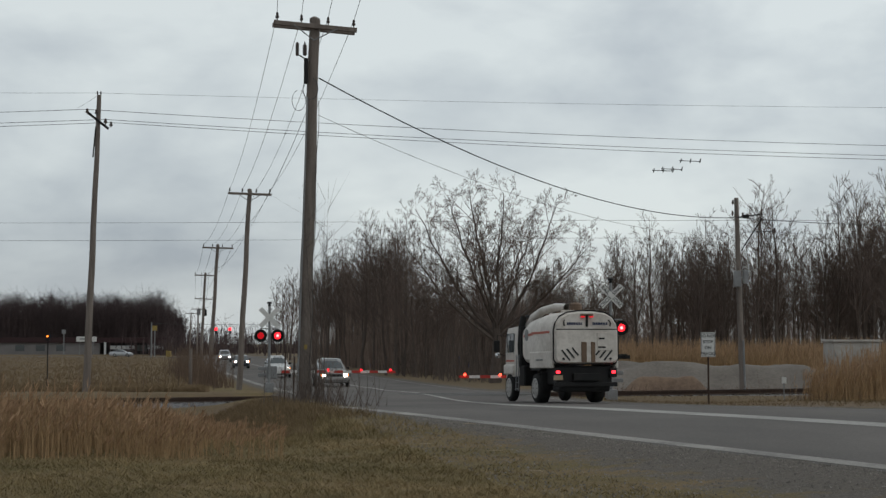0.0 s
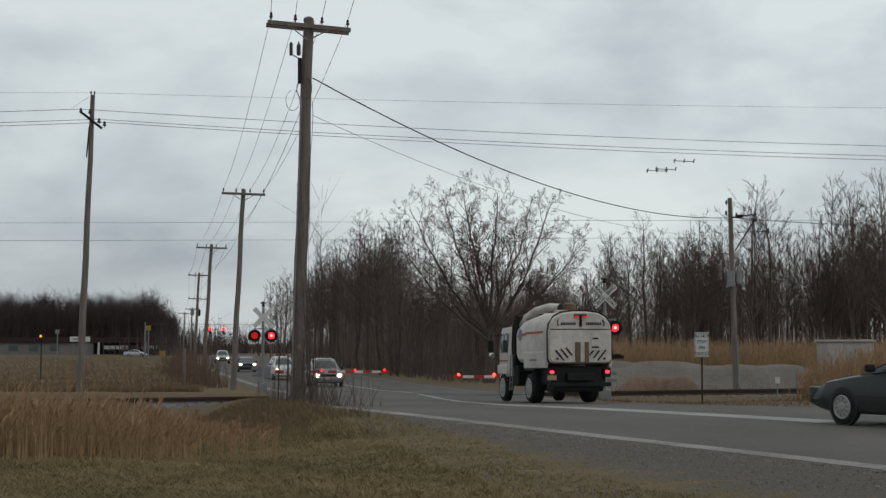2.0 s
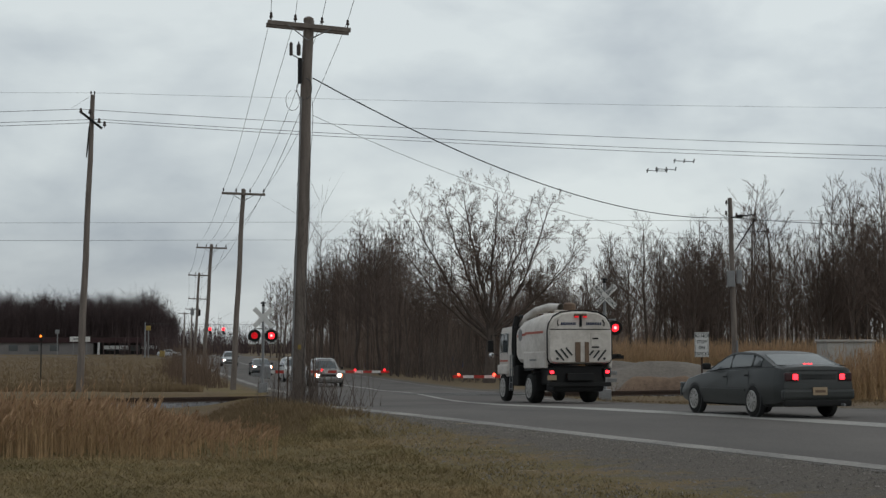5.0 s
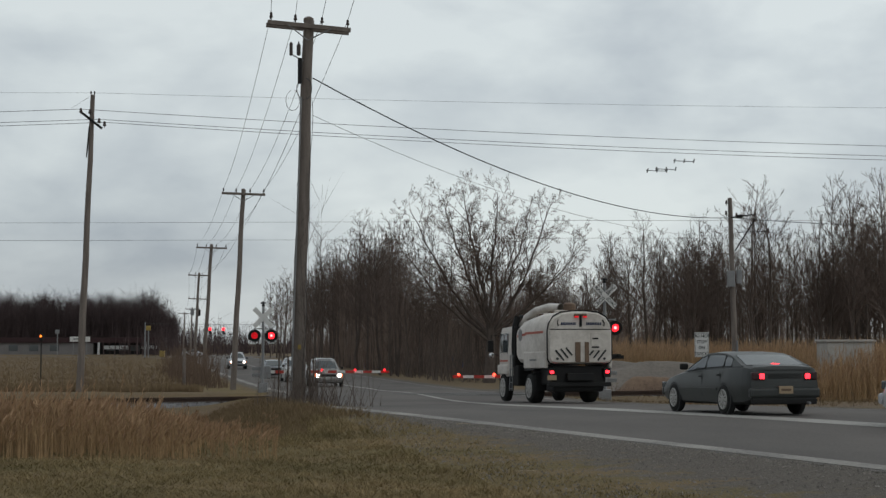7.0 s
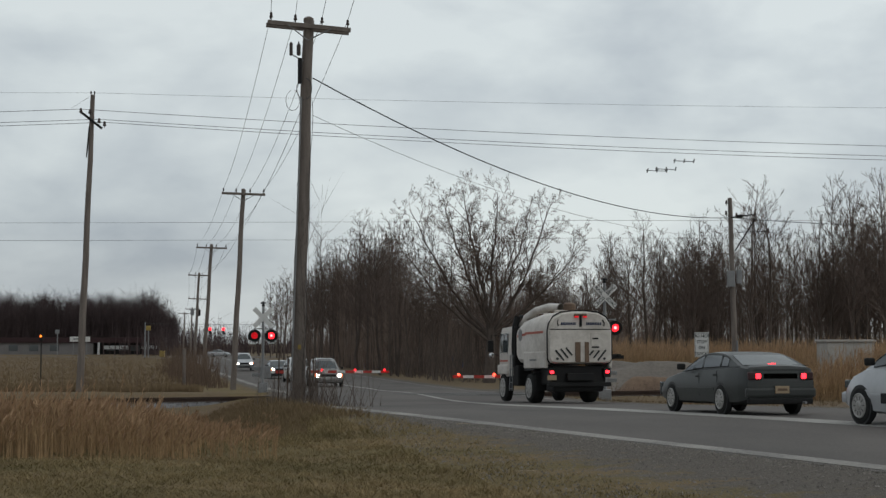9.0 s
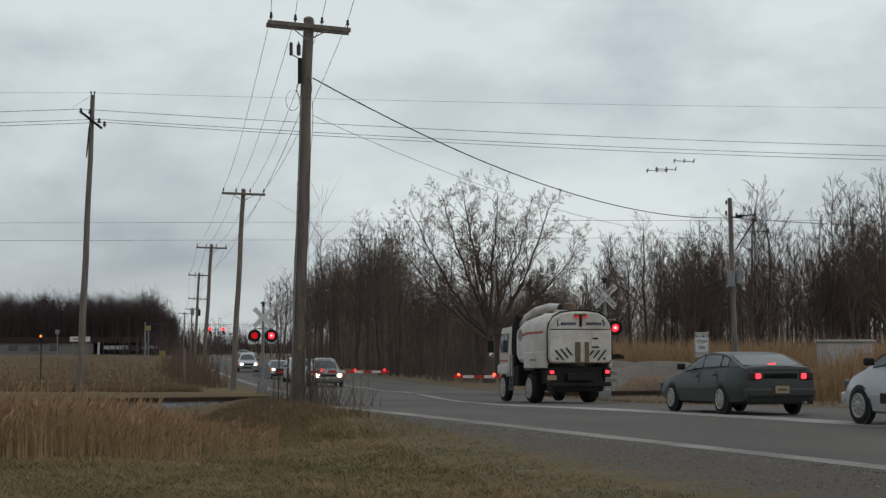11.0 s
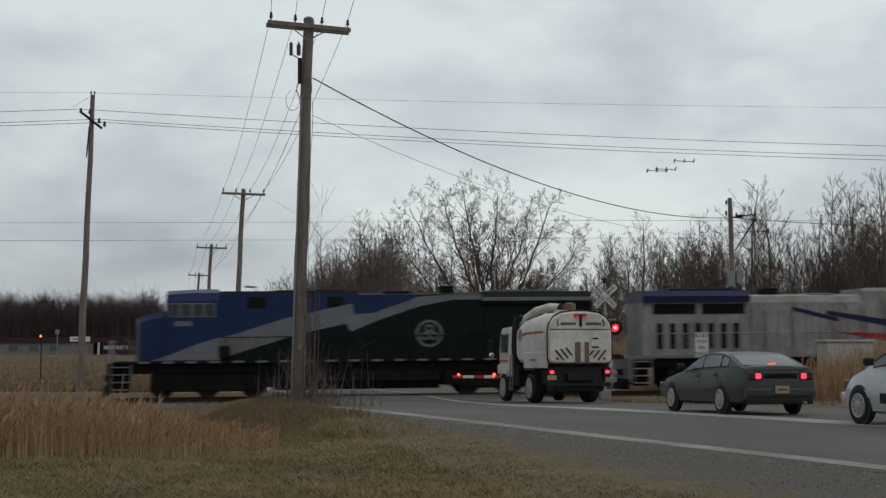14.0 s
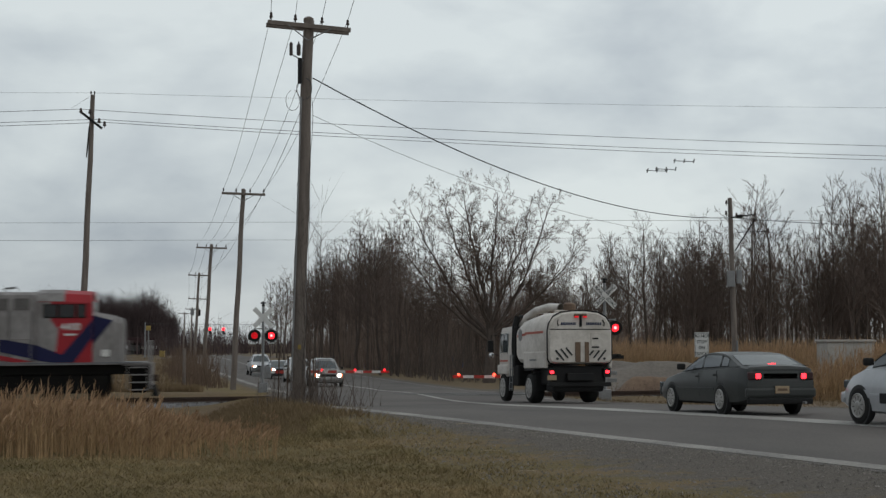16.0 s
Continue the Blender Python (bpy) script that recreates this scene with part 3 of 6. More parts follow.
part("wire_loop", tube([(0.18 + 0.22 * math.sin(a), -0.15, z0 - 2.05 + 0.32 * math.cos(a)) for a in np.linspace(0.3, 6.0, 18)], 0.012), "wire", p0)
part("wire_loop", tube([(-0.15 + 0.2 * math.sin(a), -0.2, z0 - 2.4 + 0.3 * math.cos(a)) for a in np.linspace(0.3, 6.0, 18)], 0.008), "wire", p0)
part("conduit", tube([(0.10 - 0.014 * k, -0.22, z0 - 2.3 - 0.5 * k) for k in range(18)], 0.028, 6), "steel", p0)
part("ground_wire", tube([(0.42 - 0.012 * k + 0.03 * math.sin(k), -0.15, z0 - 2.4 - 0.45 * k) for k in range(20)], 0.008), "wire", p0)
part("pole_tag", cbox(0.09, 0.02, 0.14, (0.09, -0.225, 1.75), 0.004), "yellow", p0, "small weathered yellow tag")
tr = POLES[4][0]
part("transformer", lathe(bmesh.new(), [(0.2, 0), (0.26, 0.03), (0.26, 0.85), (0.22, 0.92), (0.06, 0.95)], 14, Matrix.Translation((0.55, -0.3, 6.7))), "dark", tr)
part("transformer", lathe(bmesh.new(), [(0.2, 0), (0.26, 0.03), (0.26, 0.85), (0.22, 0.92), (0.06, 0.95)], 14, Matrix.Translation((-0.35, -0.3, 6.8))), "steel", tr)

# railway line pole
rp = thing("railway_pole", Matrix.Translation((-17.6, 73.8, ground_z(-17.6, 73.8) - 0.05)), "tall dark wooden pole with angled insulator brackets", "utility pole", "railway poles")
zr = 13.65 - rp.location.z
smooth(part("shaft", tube([(0.05 * k + 0.015 * math.sin(2 * k), 0, zr * k / 9) for k in range(10)], [0.19 - 0.009 * k for k in range(10)], 12), "wood", rp))
RAIL_ENDS = []
for (dx, dz), (ex, ez) in (((-0.25, -0.75), (-0.55, -0.95)), ((-0.15, -0.95), (-0.1, -1.0)), ((0.15, -1.35), (0.35, -1.45)), ((0.3, -1.55), (0.62, -1.6))):
    insulator(rp, (0.45 + ex, -0.15, zr + ez), 0.09, 0.26)
    RAIL_ENDS.append(rp.location + Vector((0.45 + ex, -0.15, zr + ez + 0.22)))
part("bracket", cbox(1.25, 0.1, 0.12, (0.45, -0.14, zr - 1.3), 0.01, pose(0, 0, 0, 0, 38, 0)), "dark", rp)
for ex in (0.35, 0.52):
    insulator(rp, (ex, 0, zr + 0.02), 0.05, 0.16)
part("ground_wire", tube([(0.34 - 0.02 * k, -0.2, zr - 1.6 - 0.25 * k) for k in range(7)], 0.035), "dark", rp)
FAR_POLE = Vector((62, 85.5, 12.4))
for k, e in enumerate(RAIL_ENDS):
    if k == 1:
        continue
    wire(e, FAR_POLE + Vector((0, 0.3 * k, -0.25 * k)), 0.75, 0.014)
    wire(e, (-75, 66, 11.6 - 0.25 * k), 0.5, 0.014)
wire(rp.location + Vector((0.5, 0, zr + 0.1)), (62, 85.5, 14.9), 0.4, 0.007)
wire(rp.location + Vector((0.5, 0, zr + 0.1)), (-75, 66, 14.0), 0.4, 0.007)
wire(rp.location + Vector((0.4, 0, zr)), rp.location + Vector((-0.6, 0, zr - 0.65)), 0.02, 0.006)
for z in (11.75, 10.25):
    wire((-75, 127.8, z), (12, 127.8, z + 0.1), 0.15, 0.013)
    wire((12, 127.8, z + 0.1), (80, 129.2, z + 0.6), 0.15, 0.013)
# spacer frames hanging on the railway wires
for x0, z0s in ((11.5, 10.5), (12.45, 10.92), (11.05, 10.42)):
    sp = thing("wire_spacer", Matrix.Translation((x0, 78.1, z0s)), "small dark metal spacer clipped to the overhead wires", "wire spacer", "wire spacers")
    part("spacer_bar", crod((-0.55, 0, 0), (0.55, 0, -0.05), 0.02, seg=5), "wire", sp)
    for a in (-0.5, 0.0, 0.5):
        part("clip", crod((a, 0, -0.12), (a + 0.06, 0, 0.1), 0.03, seg=5), "wire", sp)

# signal pole across the railway
sp = thing("utility_pole", Matrix.Translation((14.75, 76.7, ground_z(14.75, 76.7) - 0.05)), "weathered grey pole with side bracket and cable clamps", "utility pole", "railway poles")
zs = 8.85 - sp.location.z
smooth(part("shaft", tube([(-0.025 * k, 0, zs * k / 8) for k in range(9)], [0.16 - 0.006 * k for k in range(9)], 12), "wood", sp))
part("conduit", crod((0.1, -0.15, 0), (0.05, -0.15, 2.6), 0.05), "steel", sp)
part("strut", crod((0.0, -0.1, zs - 2.7), (1.1, -0.1, zs - 1.0), 0.03, seg=6), "dark", sp)
part("arm", crod((-0.2, -0.1, zs - 1.0), (1.15, -0.1, zs - 0.82), 0.03, seg=6), "dark", sp)
part("arm", crod((0.1, -0.1, zs - 1.75), (1.75, -0.1, zs - 1.7), 0.02, seg=6), "dark", sp)
for a, b in ((-0.4, -0.25), (0.1, -0.9), (0.32, -0.95), (-0.42, -0.8), (1.05, -0.85), (1.7, -1.68)):
    insulator(sp, (a, -0.12, zs + b - 0.1), 0.07, 0.24)
part("clamp", cbox(0.3, 0.2, 0.16, (0.25, -0.15, zs - 0.95), 0.03), "dark", sp)
part("junction_box", cbox(0.35, 0.25, 0.8, (-0.22, -0.15, zs - 4.1), 0.02), "steel", sp)
part("junction_box", cbox(0.25, 0.25, 0.7, (0.2, -0.15, zs - 4.0), 0.02), "steel", sp)
fa = POLES[0][2]
top_r = Vector((14.55, 76.7, 7.85))
wire(fa(0.845) + Vector((0.2, -0.2, 0)), top_r, 1.15, 0.02, "thick dark cable sagging between two poles", 5)
wire(fa(0.75) + Vector((0.2, -0.2, 0)), (14.4, 76.7, 6.9), 0.9, 0.008)
wire(top_r, (42, 82.4, 8.9), 0.7, 0.016, seg=4)
wire(top_r + Vector((0, 0, -0.6)), (42, 82.4, 8.0), 0.6, 0.008)


# ---------------------------------------------------------------- trees and plants
class Mesh:
    """Collects tubes and blades for one mesh."""

    def __init__(self):
        self.v, self.f = [], []

    def tube(self, pts, radii, seg):
        n0 = len(self.v)
        v, f = tube(pts, radii, seg)
        self.v += v
        self.f += [tuple(i + n0 for i in q) for q in f]

    def twig(self, a, b, r):
        """A thin three-sided spike."""
        d = (b - a).normalized()
        s = d.cross(Vector((0.3, 0.2, 1)))
        s = s.normalized() if s.length > 1e-4 else Vector((1, 0, 0))
        t = d.cross(s)
        n0 = len(self.v)
        self.v += [tuple(a + s * r), tuple(a - s * 0.5 * r + t * 0.87 * r), tuple(a - s * 0.5 * r - t * 0.87 * r), tuple(b)]
        self.f += [(n0, n0 + 1, n0 + 3), (n0 + 1, n0 + 2, n0 + 3), (n0 + 2, n0, n0 + 3)]

    def blade(self, a, b, w, side):
        n0 = len(self.v)
        s = side * w
        self.v += [tuple(a - s), tuple(a + s), tuple(b)]
        self.f.append((n0, n0 + 1, n0 + 2))

    def data(self):
        return self.v, self.f


def bough(rng, m, p, d, ln, r, depth, n=5, wide=0.62, up=0.12):
    """A branch with its side shoots, down to the twigs; the limbs curve upwards."""
    if depth == 0:
        m.twig(p, p + d * ln, r)
        return
    pts, radii = [p], [r]
    q, dd = p, d
    for k in range(3):
        dd = (dd + Vector((rng.gauss(0, 0.07), rng.gauss(0, 0.07), up + rng.gauss(0, 0.05)))).normalized()
        q = q + dd * (ln / 3)
        pts.append(q)
        radii.append(max(0.008, r * (1 - 0.27 * (k + 1))))
    m.tube(pts, radii, 3)
    for k in range(n):
        s = 0.22 + 0.76 * (k + rng.random()) / n
        i = min(2, int(s * 3))
        a = pts[i].lerp(pts[i + 1], s * 3 - i)
        turn = rng.uniform(0, 2 * math.pi)
        side = dd.cross(Vector((math.cos(turn), math.sin(turn), 0.2))).normalized()
        e = (dd + side * rng.uniform(0.7, 1.2) * wide + Vector((0, 0, up * 0.6))).normalized()
        bough(rng, m, a, e, ln * rng.uniform(0.38, 0.6) * (1.15 - 0.5 * s), max(0.009, r * 0.5), depth - 1, n, wide, up)


def bare_tree(name, seed, h, r, count, spread, first, label, wide=0.6):
    """A woodland tree: one leader to the top, with upswept boughs along it."""
    rng = random.Random(seed)
    wood, crown = Mesh(), Mesh()
    t = thing(name, Matrix(), label, "tree")
    bend = [Vector((rng.gauss(0, 0.012), rng.gauss(0, 0.012), 0)) * h for k in range(9)]
    pts = [Vector((0, 0, -0.2 + (h + 0.2) * k / 8)) + sum(bend[:k], Vector()) * 0.55 for k in range(9)]
    wood.tube(pts, [r * (1 - 0.115 * k) for k in range(9)], 7)
    for k in range(count):
        s = first + (0.97 - first) * (k + rng.random()) / count
        i = min(7, int(s * 8))
        a = pts[i].lerp(pts[i + 1], s * 8 - i)
        turn = 2.4 * k + rng.uniform(-0.5, 0.5)
        out = rng.uniform(0.5, 0.95)
        d = Vector((math.cos(turn) * out, math.sin(turn) * out, 1.0)).normalized()
        ln = h * spread * (1.15 - 0.85 * s) * rng.uniform(0.7, 1.2)
        bough(rng, crown, a, d, ln, max(0.016, r * (1.05 - s) * 0.42), 2 if s > 0.8 else 3, 4, wide, 0.07)
    part("trunk", wood.data(), "bark", t)
    part("crown", crown.data(), "twig", t)
    return t


def place(x, y):
    return Vector((x, y, ground_z(x, y)))


def vase_tree():
    """The large open-crowned tree beyond the crossing."""
    rng = random.Random(11)
    wood, crown = Mesh(), Mesh()
    t = thing("tree", Matrix.Translation(place(3.3, 106.5)) @ Matrix.Diagonal((1, 1, 0.95, 1)), "large bare spreading tree with a low-forked trunk", "tree")
    wood.tube([(-0.1, 0, -0.2), (0.0, 0, 1.6), (0.05, 0.05, 3.2), (0.0, 0, 4.6)], [0.44, 0.36, 0.33, 0.28], 10)
    # where each limb leaves the trunk, where it ends, its thickness and its outward bow
    for z, (x, y, top), r, bow in ((3.4, (-5.7, 0.6, 12.9), 0.20, 0.9), (4.2, (-3.3, -1.5, 13.6), 0.19, 0.6), (4.5, (-1.9, 1.2, 14.6), 0.21, 0.2), (4.4, (0.5, -0.8, 14.0), 0.20, 0.0),
                                   (3.5, (4.3, 0.4, 13.2), 0.22, 0.8), (3.3, (6.6, -0.6, 10.2), 0.17, 0.7), (3.0, (-6.6, -0.8, 10.6), 0.16, 1.0), (3.3, (-4.6, 2.6, 8.6), 0.12, 0.6),
                                   (4.0, (2.2, 3.4, 12.4), 0.15, 0.4), (4.0, (2.4, -3.4, 11.6), 0.14, 0.5), (3.8, (-1.8, -4.0, 11.4), 0.13, 0.5), (3.9, (-1.0, 4.2, 11.8), 0.14, 0.5),
                                   (3.6, (5.2, 2.4, 8.6), 0.11, 0.6)):
        a, b = Vector((0, 0, z)), Vector((x, y, top))
        mid = a.lerp(b, 0.42) + Vector((x, y, 0)).normalized() * bow + Vector((0, 0, -0.3 * bow))
        pts = [a.lerp(mid, s).lerp(mid.lerp(b, s), s) + Vector((rng.gauss(0, 0.07), rng.gauss(0, 0.07), 0)) * (0 < k < 9) for k, s in enumerate(np.linspace(0, 1, 10))]
        wood.tube(pts, [0.82 * r * (1 - 0.098 * k) for k in range(10)], 6)
        ln = (b - a).length
        for k in range(17):
            s = 0.26 + 0.74 * (k + rng.random()) / 17
            i = min(8, int(s * 9))
            p = pts[i].lerp(pts[i + 1], s * 9 - i)
            dd = (pts[i + 1] - pts[i]).normalized()
            turn = rng.uniform(0, 2 * math.pi)
            e = (dd + dd.cross(Vector((math.cos(turn), math.sin(turn), 0.2))).normalized() * rng.uniform(0.5, 0.95)).normalized()
            bough(rng, crown, p, e, ln * rng.uniform(0.17, 0.30) * (1.3 - 0.6 * s), r * (1.05 - s) * 0.32 + 0.012, 3, 5, 0.98, 0.03)
    part("trunk", wood.data(), "bark", t)
    part("crown", crown.data(), "twig", t)


vase_tree()
LABELS = ("slender bare tree with a narrow crown", "bare woodland tree with upswept branches", "thin bare tree standing at the wood's edge")
KINDS = [bare_tree("tree", 20 + k, h, r, n, spread, low, LABELS[k % 3], wide) for k, (h, r, n, spread, low, wide) in enumerate((
    (12, 0.13, 30, 0.32, 0.26, 0.7), (11.5, 0.11, 28, 0.27, 0.34, 0.65), (12.5, 0.14, 30, 0.36, 0.24, 0.75),
    (10.5, 0.10, 26, 0.34, 0.20, 0.75), (11.5, 0.16, 28, 0.40, 0.28, 0.8), (12, 0.10, 30, 0.25, 0.30, 0.6)))]
tree_rng = random.Random(3)
# stretches of the wood: bearing from, to, distance from, to, how many, size from, to
SPOTS = []
for b0, b1, y0, y1, n, s0, s1 in ((0.105, 0.35, 118, 165, 100, 0.85, 1.08), (0.15, 0.33, 112, 135, 26, 0.75, 0.98), (-0.115, -0.025, 140, 200, 50, 1.0, 1.3), (-0.03, 0.10, 126, 185, 74, 0.70, 0.90), (-0.08, -0.03, 122, 150, 22, 0.95, 1.15),
                                  (0.255, 0.32, 112, 138, 16, 1.1, 1.32)):
    for k in range(n):
        px, y = tree_rng.uniform(b0, b1), tree_rng.uniform(y0, y1)
        SPOTS.append((px * y, y, tree_rng.uniform(s0, s1)))
for k in range(44):
    y = tree_rng.uniform(165, 305)
    SPOTS.append((edge_right(y) + tree_rng.uniform(2.5, 13), y, tree_rng.uniform(1.0, 1.25) + 0.0012 * (y - 165)))
SPOTS += [(22.9, 112, 1.27), (23.5, 114, 1.26), (23.9, 111, 1.15), (18.6, 113, 0.98), (29.6, 110, 1.22), (30.9, 111, 1.18), (31.9, 108, 1.28), (33.1, 112, 1.3), (28.8, 116, 1.05), (-6.3, 116, 0.98), (-7.2, 121, 1.0), (-4.8, 118, 1.1), (-12.9, 132, 0.85), (-11.5, 139, 0.92)]
used = set()
for k, (x, y, s) in enumerate(SPOTS):
    if x < edge_right(y) + 2:
        continue
    i = k % len(KINDS)
    m = Matrix.Translation(place(x, y)) @ pose(0, 0, 0, tree_rng.uniform(-2, 2), tree_rng.uniform(-2, 2), tree_rng.uniform(0, 360)) @ Matrix.Diagonal((s, s, s, 1))
    if i not in used:
        KINDS[i].matrix_basis = m
        KINDS[i]["group"] = "woodland trees"
        used.add(i)
    else:
        copy_thing(KINDS[i], m)


def thicket(name, label, spots, mat, h, r, twigs, seed, lean=0.08, kind="stuff"):
    """Dense thin stems with side twigs, all one mesh."""
    rng = random.Random(seed)
    m = Mesh()
    for x, y, k in spots:
        b = place(x, y)
        hh = rng.uniform(*h) * k
        d = Vector((rng.gauss(0, lean), rng.gauss(0, lean), 1))
        top = b + d * hh
        m.twig(b, top, rng.uniform(*r))
        for q in range(twigs):
            s = rng.uniform(0.08, 0.97)
            a = b.lerp(top, s)
            m.twig(a, a + Vector((rng.gauss(0, 0.5), rng.gauss(0, 0.3), rng.uniform(0.3, 1.0))) * hh * 0.22, r[0] * 0.5)
    return tagged(part(name, m.data(), mat), label, "woods" if h[1] > 4 else "undergrowth", kind=kind)


rng = random.Random(8)
spots = []
for k in range(5600):
    y = rng.uniform(135, 235)
    x = (rng.uniform(-0.12, 0.26) if k % 8 else rng.uniform(0.26, 0.38)) * y
    if x > edge_right(y) + 3 and (x < 0.08 * y or rng.random() < 0.6):
        spots.append((x, y, rng.uniform(0.75, 1.0)))
thicket("woodland", "dense grey-brown leafless woodland behind the trees", spots, "wood_twig", (4.5, 11.0), (0.03, 0.08), 14, 4, 0.06)
spots = []
for k in range(2800):
    y = rng.uniform(108, 140)
    b = rng.uniform(-0.085, 0.35)
    if b * y > edge_right(y) + 3:
        spots.append((b * y, y, rng.uniform(0.4, 1.0) * (1 + 0.9 * step(0.05, 0.0, b))))
thicket("undergrowth", "tangled brown leafless undergrowth at the wood's edge", spots, "brush", (1.0, 4.2), (0.02, 0.045), 9, 6, 0.2)
spots = []
for k in range(6500):
    y, b = rng.uniform(405, 470), rng.uniform(-0.34, -0.175)
    spots.append((b * y, y, rng.uniform(0.80, 1.0) * (1 + 0.10 * noise.noise(Vector((b * 90, 3, 1)))) * (1 - 0.3 * step(-0.19, -0.175, b))))
thicket("far_woods", "distant dark leafless wood along the field", spots, "far_twig", (9, 17.4), (0.08, 0.2), 20, 7)
spots = [(rng.uniform(-76, 70), rng.uniform(405, 470), rng.uniform(0.6, 1.0)) for k in range(1300)]
thicket("far_woods", "distant leafless wood closing the view behind", spots, "far_twig", (5, 10), (0.08, 0.2), 14, 19)
spots = [(-62 + rng.gauss(0, 7), rng.uniform(335, 390), rng.uniform(0.4, 1.0)) for k in range(300)]
thicket("far_woods", "distant leafless trees behind the far crossroads", spots, "far_twig", (5, 10), (0.08, 0.16), 12, 17)
spots = []
for k in range(700):
    y = rng.uniform(88, 142)
    spots.append((edge_left(y) - 3.4 - 0.02 * (y - 88) + rng.gauss(0, 0.6), y, rng.uniform(0.5, 1.0)))
thicket("hedge", "scrubby brown brush along the field's fence", spots, "weed", (1.6, 3.3), (0.012, 0.03), 9, 9, 0.15)
spots = [(rng.uniform(-24, -12.5), rng.uniform(74, 92), rng.uniform(0.3, 1)) for k in range(60)]
thicket("saplings", "sparse leafless saplings in the dry field", spots, "weed", (1.2, 3.0), (0.012, 0.02), 8, 10, 0.15)
spots = [(rng.gauss(-3.7, 0.75), rng.gauss(43.2, 0.9), rng.uniform(0.3, 1.0)) for k in range(190)]
thicket("scrub", "tangled bare brush around the pole's foot", spots, "brush", (0.7, 2.3), (0.008, 0.018), 7, 12, 0.3)
spots = []
for k in range(2600):
    y = rng.uniform(27, 48)
    x = rng.uniform(-0.19, -0.088) * y
    if x < edge_left(y) - 1.6:
        spots.append((x, y, rng.uniform(0.4, 1.0)))
thicket("weeds", "low brown dead weeds on the bank below the pole", spots, "field", (0.15, 0.45), (0.006, 0.012), 5, 33, 0.35)
spots = [(rng.gauss(-3.72, 0.09), rng.gauss(43.6, 0.1), rng.uniform(0.8, 1.2)) for k in range(9)]
thicket("vine", "dry climbing vine hanging beside the pole", spots, "brush", (4.2, 6.4), (0.012, 0.02), 14, 13, 0.03)
spots = [(rng.uniform(7.5, 15.5), rng.gauss(72.4, 0.6), rng.uniform(0.3, 1.0)) for k in range(700)]
thicket("scrub", "low dead brush beside the railway", spots, "weed", (0.3, 0.8), (0.008, 0.02), 7, 14, 0.4)
spots = [(rng.gauss(15.6, 1.5), rng.gauss(56, 1.2), rng.uniform(0.3, 1.0)) for k in range(420)]
thicket("scrub", "bare twiggy brush in front of the cabinet", spots, "weed", (0.6, 2.0), (0.006, 0.012), 6, 15, 0.2)
spots = [(rng.gauss(13.2, 0.5), rng.gauss(57, 0.6), rng.uniform(0.3, 1.0)) for k in range(60)]
thicket("scrub", "bare twiggy brush beside the track", spots, "weed", (0.5, 1.1), (0.006, 0.012), 6, 25, 0.2)


def reeds(label, spots, h, seed, plume=0.75, w=0.008):
    """Dry reed stalks with drooping leaves and plumes."""
    rng = random.Random(seed)
    stalk, head = Mesh(), Mesh()
    for x, y, k in spots:
        b = place(x, y)
        hh = rng.uniform(*h) * k
        top = b + Vector((rng.gauss(0, 0.07), rng.gauss(0, 0.07), 1)) * hh
        stalk.twig(b, top, w * rng.uniform(0.7, 1.3))
        for q in range(3):
            s = rng.uniform(0.25, 0.85)
            a = b.lerp(top, s)
            e = a + Vector((rng.gauss(0, 0.22), rng.gauss(0, 0.2), rng.uniform(0.5, 1.0))) * hh * 0.30
            stalk.blade(a, e, w * 1.0, Vector((rng.uniform(-1, 1), rng.uniform(-1, 1), 0)).normalized())
        if rng.random() < plume:
            droop = Vector((rng.uniform(0.0, 0.16), rng.uniform(-0.05, 0.05), 0.0))
            for q in range(5):
                a = b.lerp(top, 0.84 + 0.035 * q)
                head.blade(a, a + Vector((rng.gauss(0, 0.035), rng.gauss(0, 0.035), 0.13)) * (0.6 + hh * 0.4) + droop * 0.5, 0.013, Vector((rng.uniform(-1, 1), rng.uniform(-1, 1), 0)).normalized())
    ob = new("reed_bed")
    tagged(ob, label, "reeds", kind="stuff")
    part("stalks", stalk.data(), "reed", ob)
    part("plumes", head.data(), "plume", ob)


spots = []
for k in range(21000):
    y = rng.uniform(19.5, 44)
    a = rng.uniform(-0.33, -0.108)
    x = a * y
    thin = step(-0.20, -0.125, a)
    front = 21.6 + 1.1 * noise.noise(Vector((x * 0.7, 4, 1))) + 0.8 * rng.random()
    if y < front - 1.3 or rng.random() < 0.88 * thin + 0.35 * step(34, 42.6, y) or x > edge_left(y) - 2.2:
        continue
    crest = 1.5 - (0.0400 + 0.007 * step(-0.24, -0.18, a) + 0.008 * thin) * y + 0.30 * noise.noise(Vector((x * 0.9, y * 0.9, 2)))
    spots.append((x, y, max(0.2, crest - ground_z(x, y)) * (1.0 if rng.random() > 0.08 or thin > 0.6 else 1.35)))
reeds("dense dry golden reeds in the ditch by the track", spots, (0.36, 1.04), 21, plume=0.45, w=0.0065)
spots = []
for k in range(6500):
    y = rng.uniform(86, 102)
    spots.append((rng.uniform(0.09, 0.325) * y, y, rng.uniform(0.75, 1.0)))
reeds("tall dry golden reed bed beyond the railway", spots, (2.2, 3.1), 22, w=0.014)
spots = []
for k in range(3600):
    x, y = rng.gauss(15.6, 1.9), rng.gauss(56, 1.2)
    if x > 13.3 and y < 63 and x > edge_right(y) + 2 and not (14.1 < x < 17.2 and 59 < y < 61.3):
        spots.append((x, y, rng.uniform(0.45, 0.95) * (0.9 if x < 15.4 else 1.15)))
reeds("dry brown reeds growing around the metal cabinet", spots, (1.3, 2.5), 23)


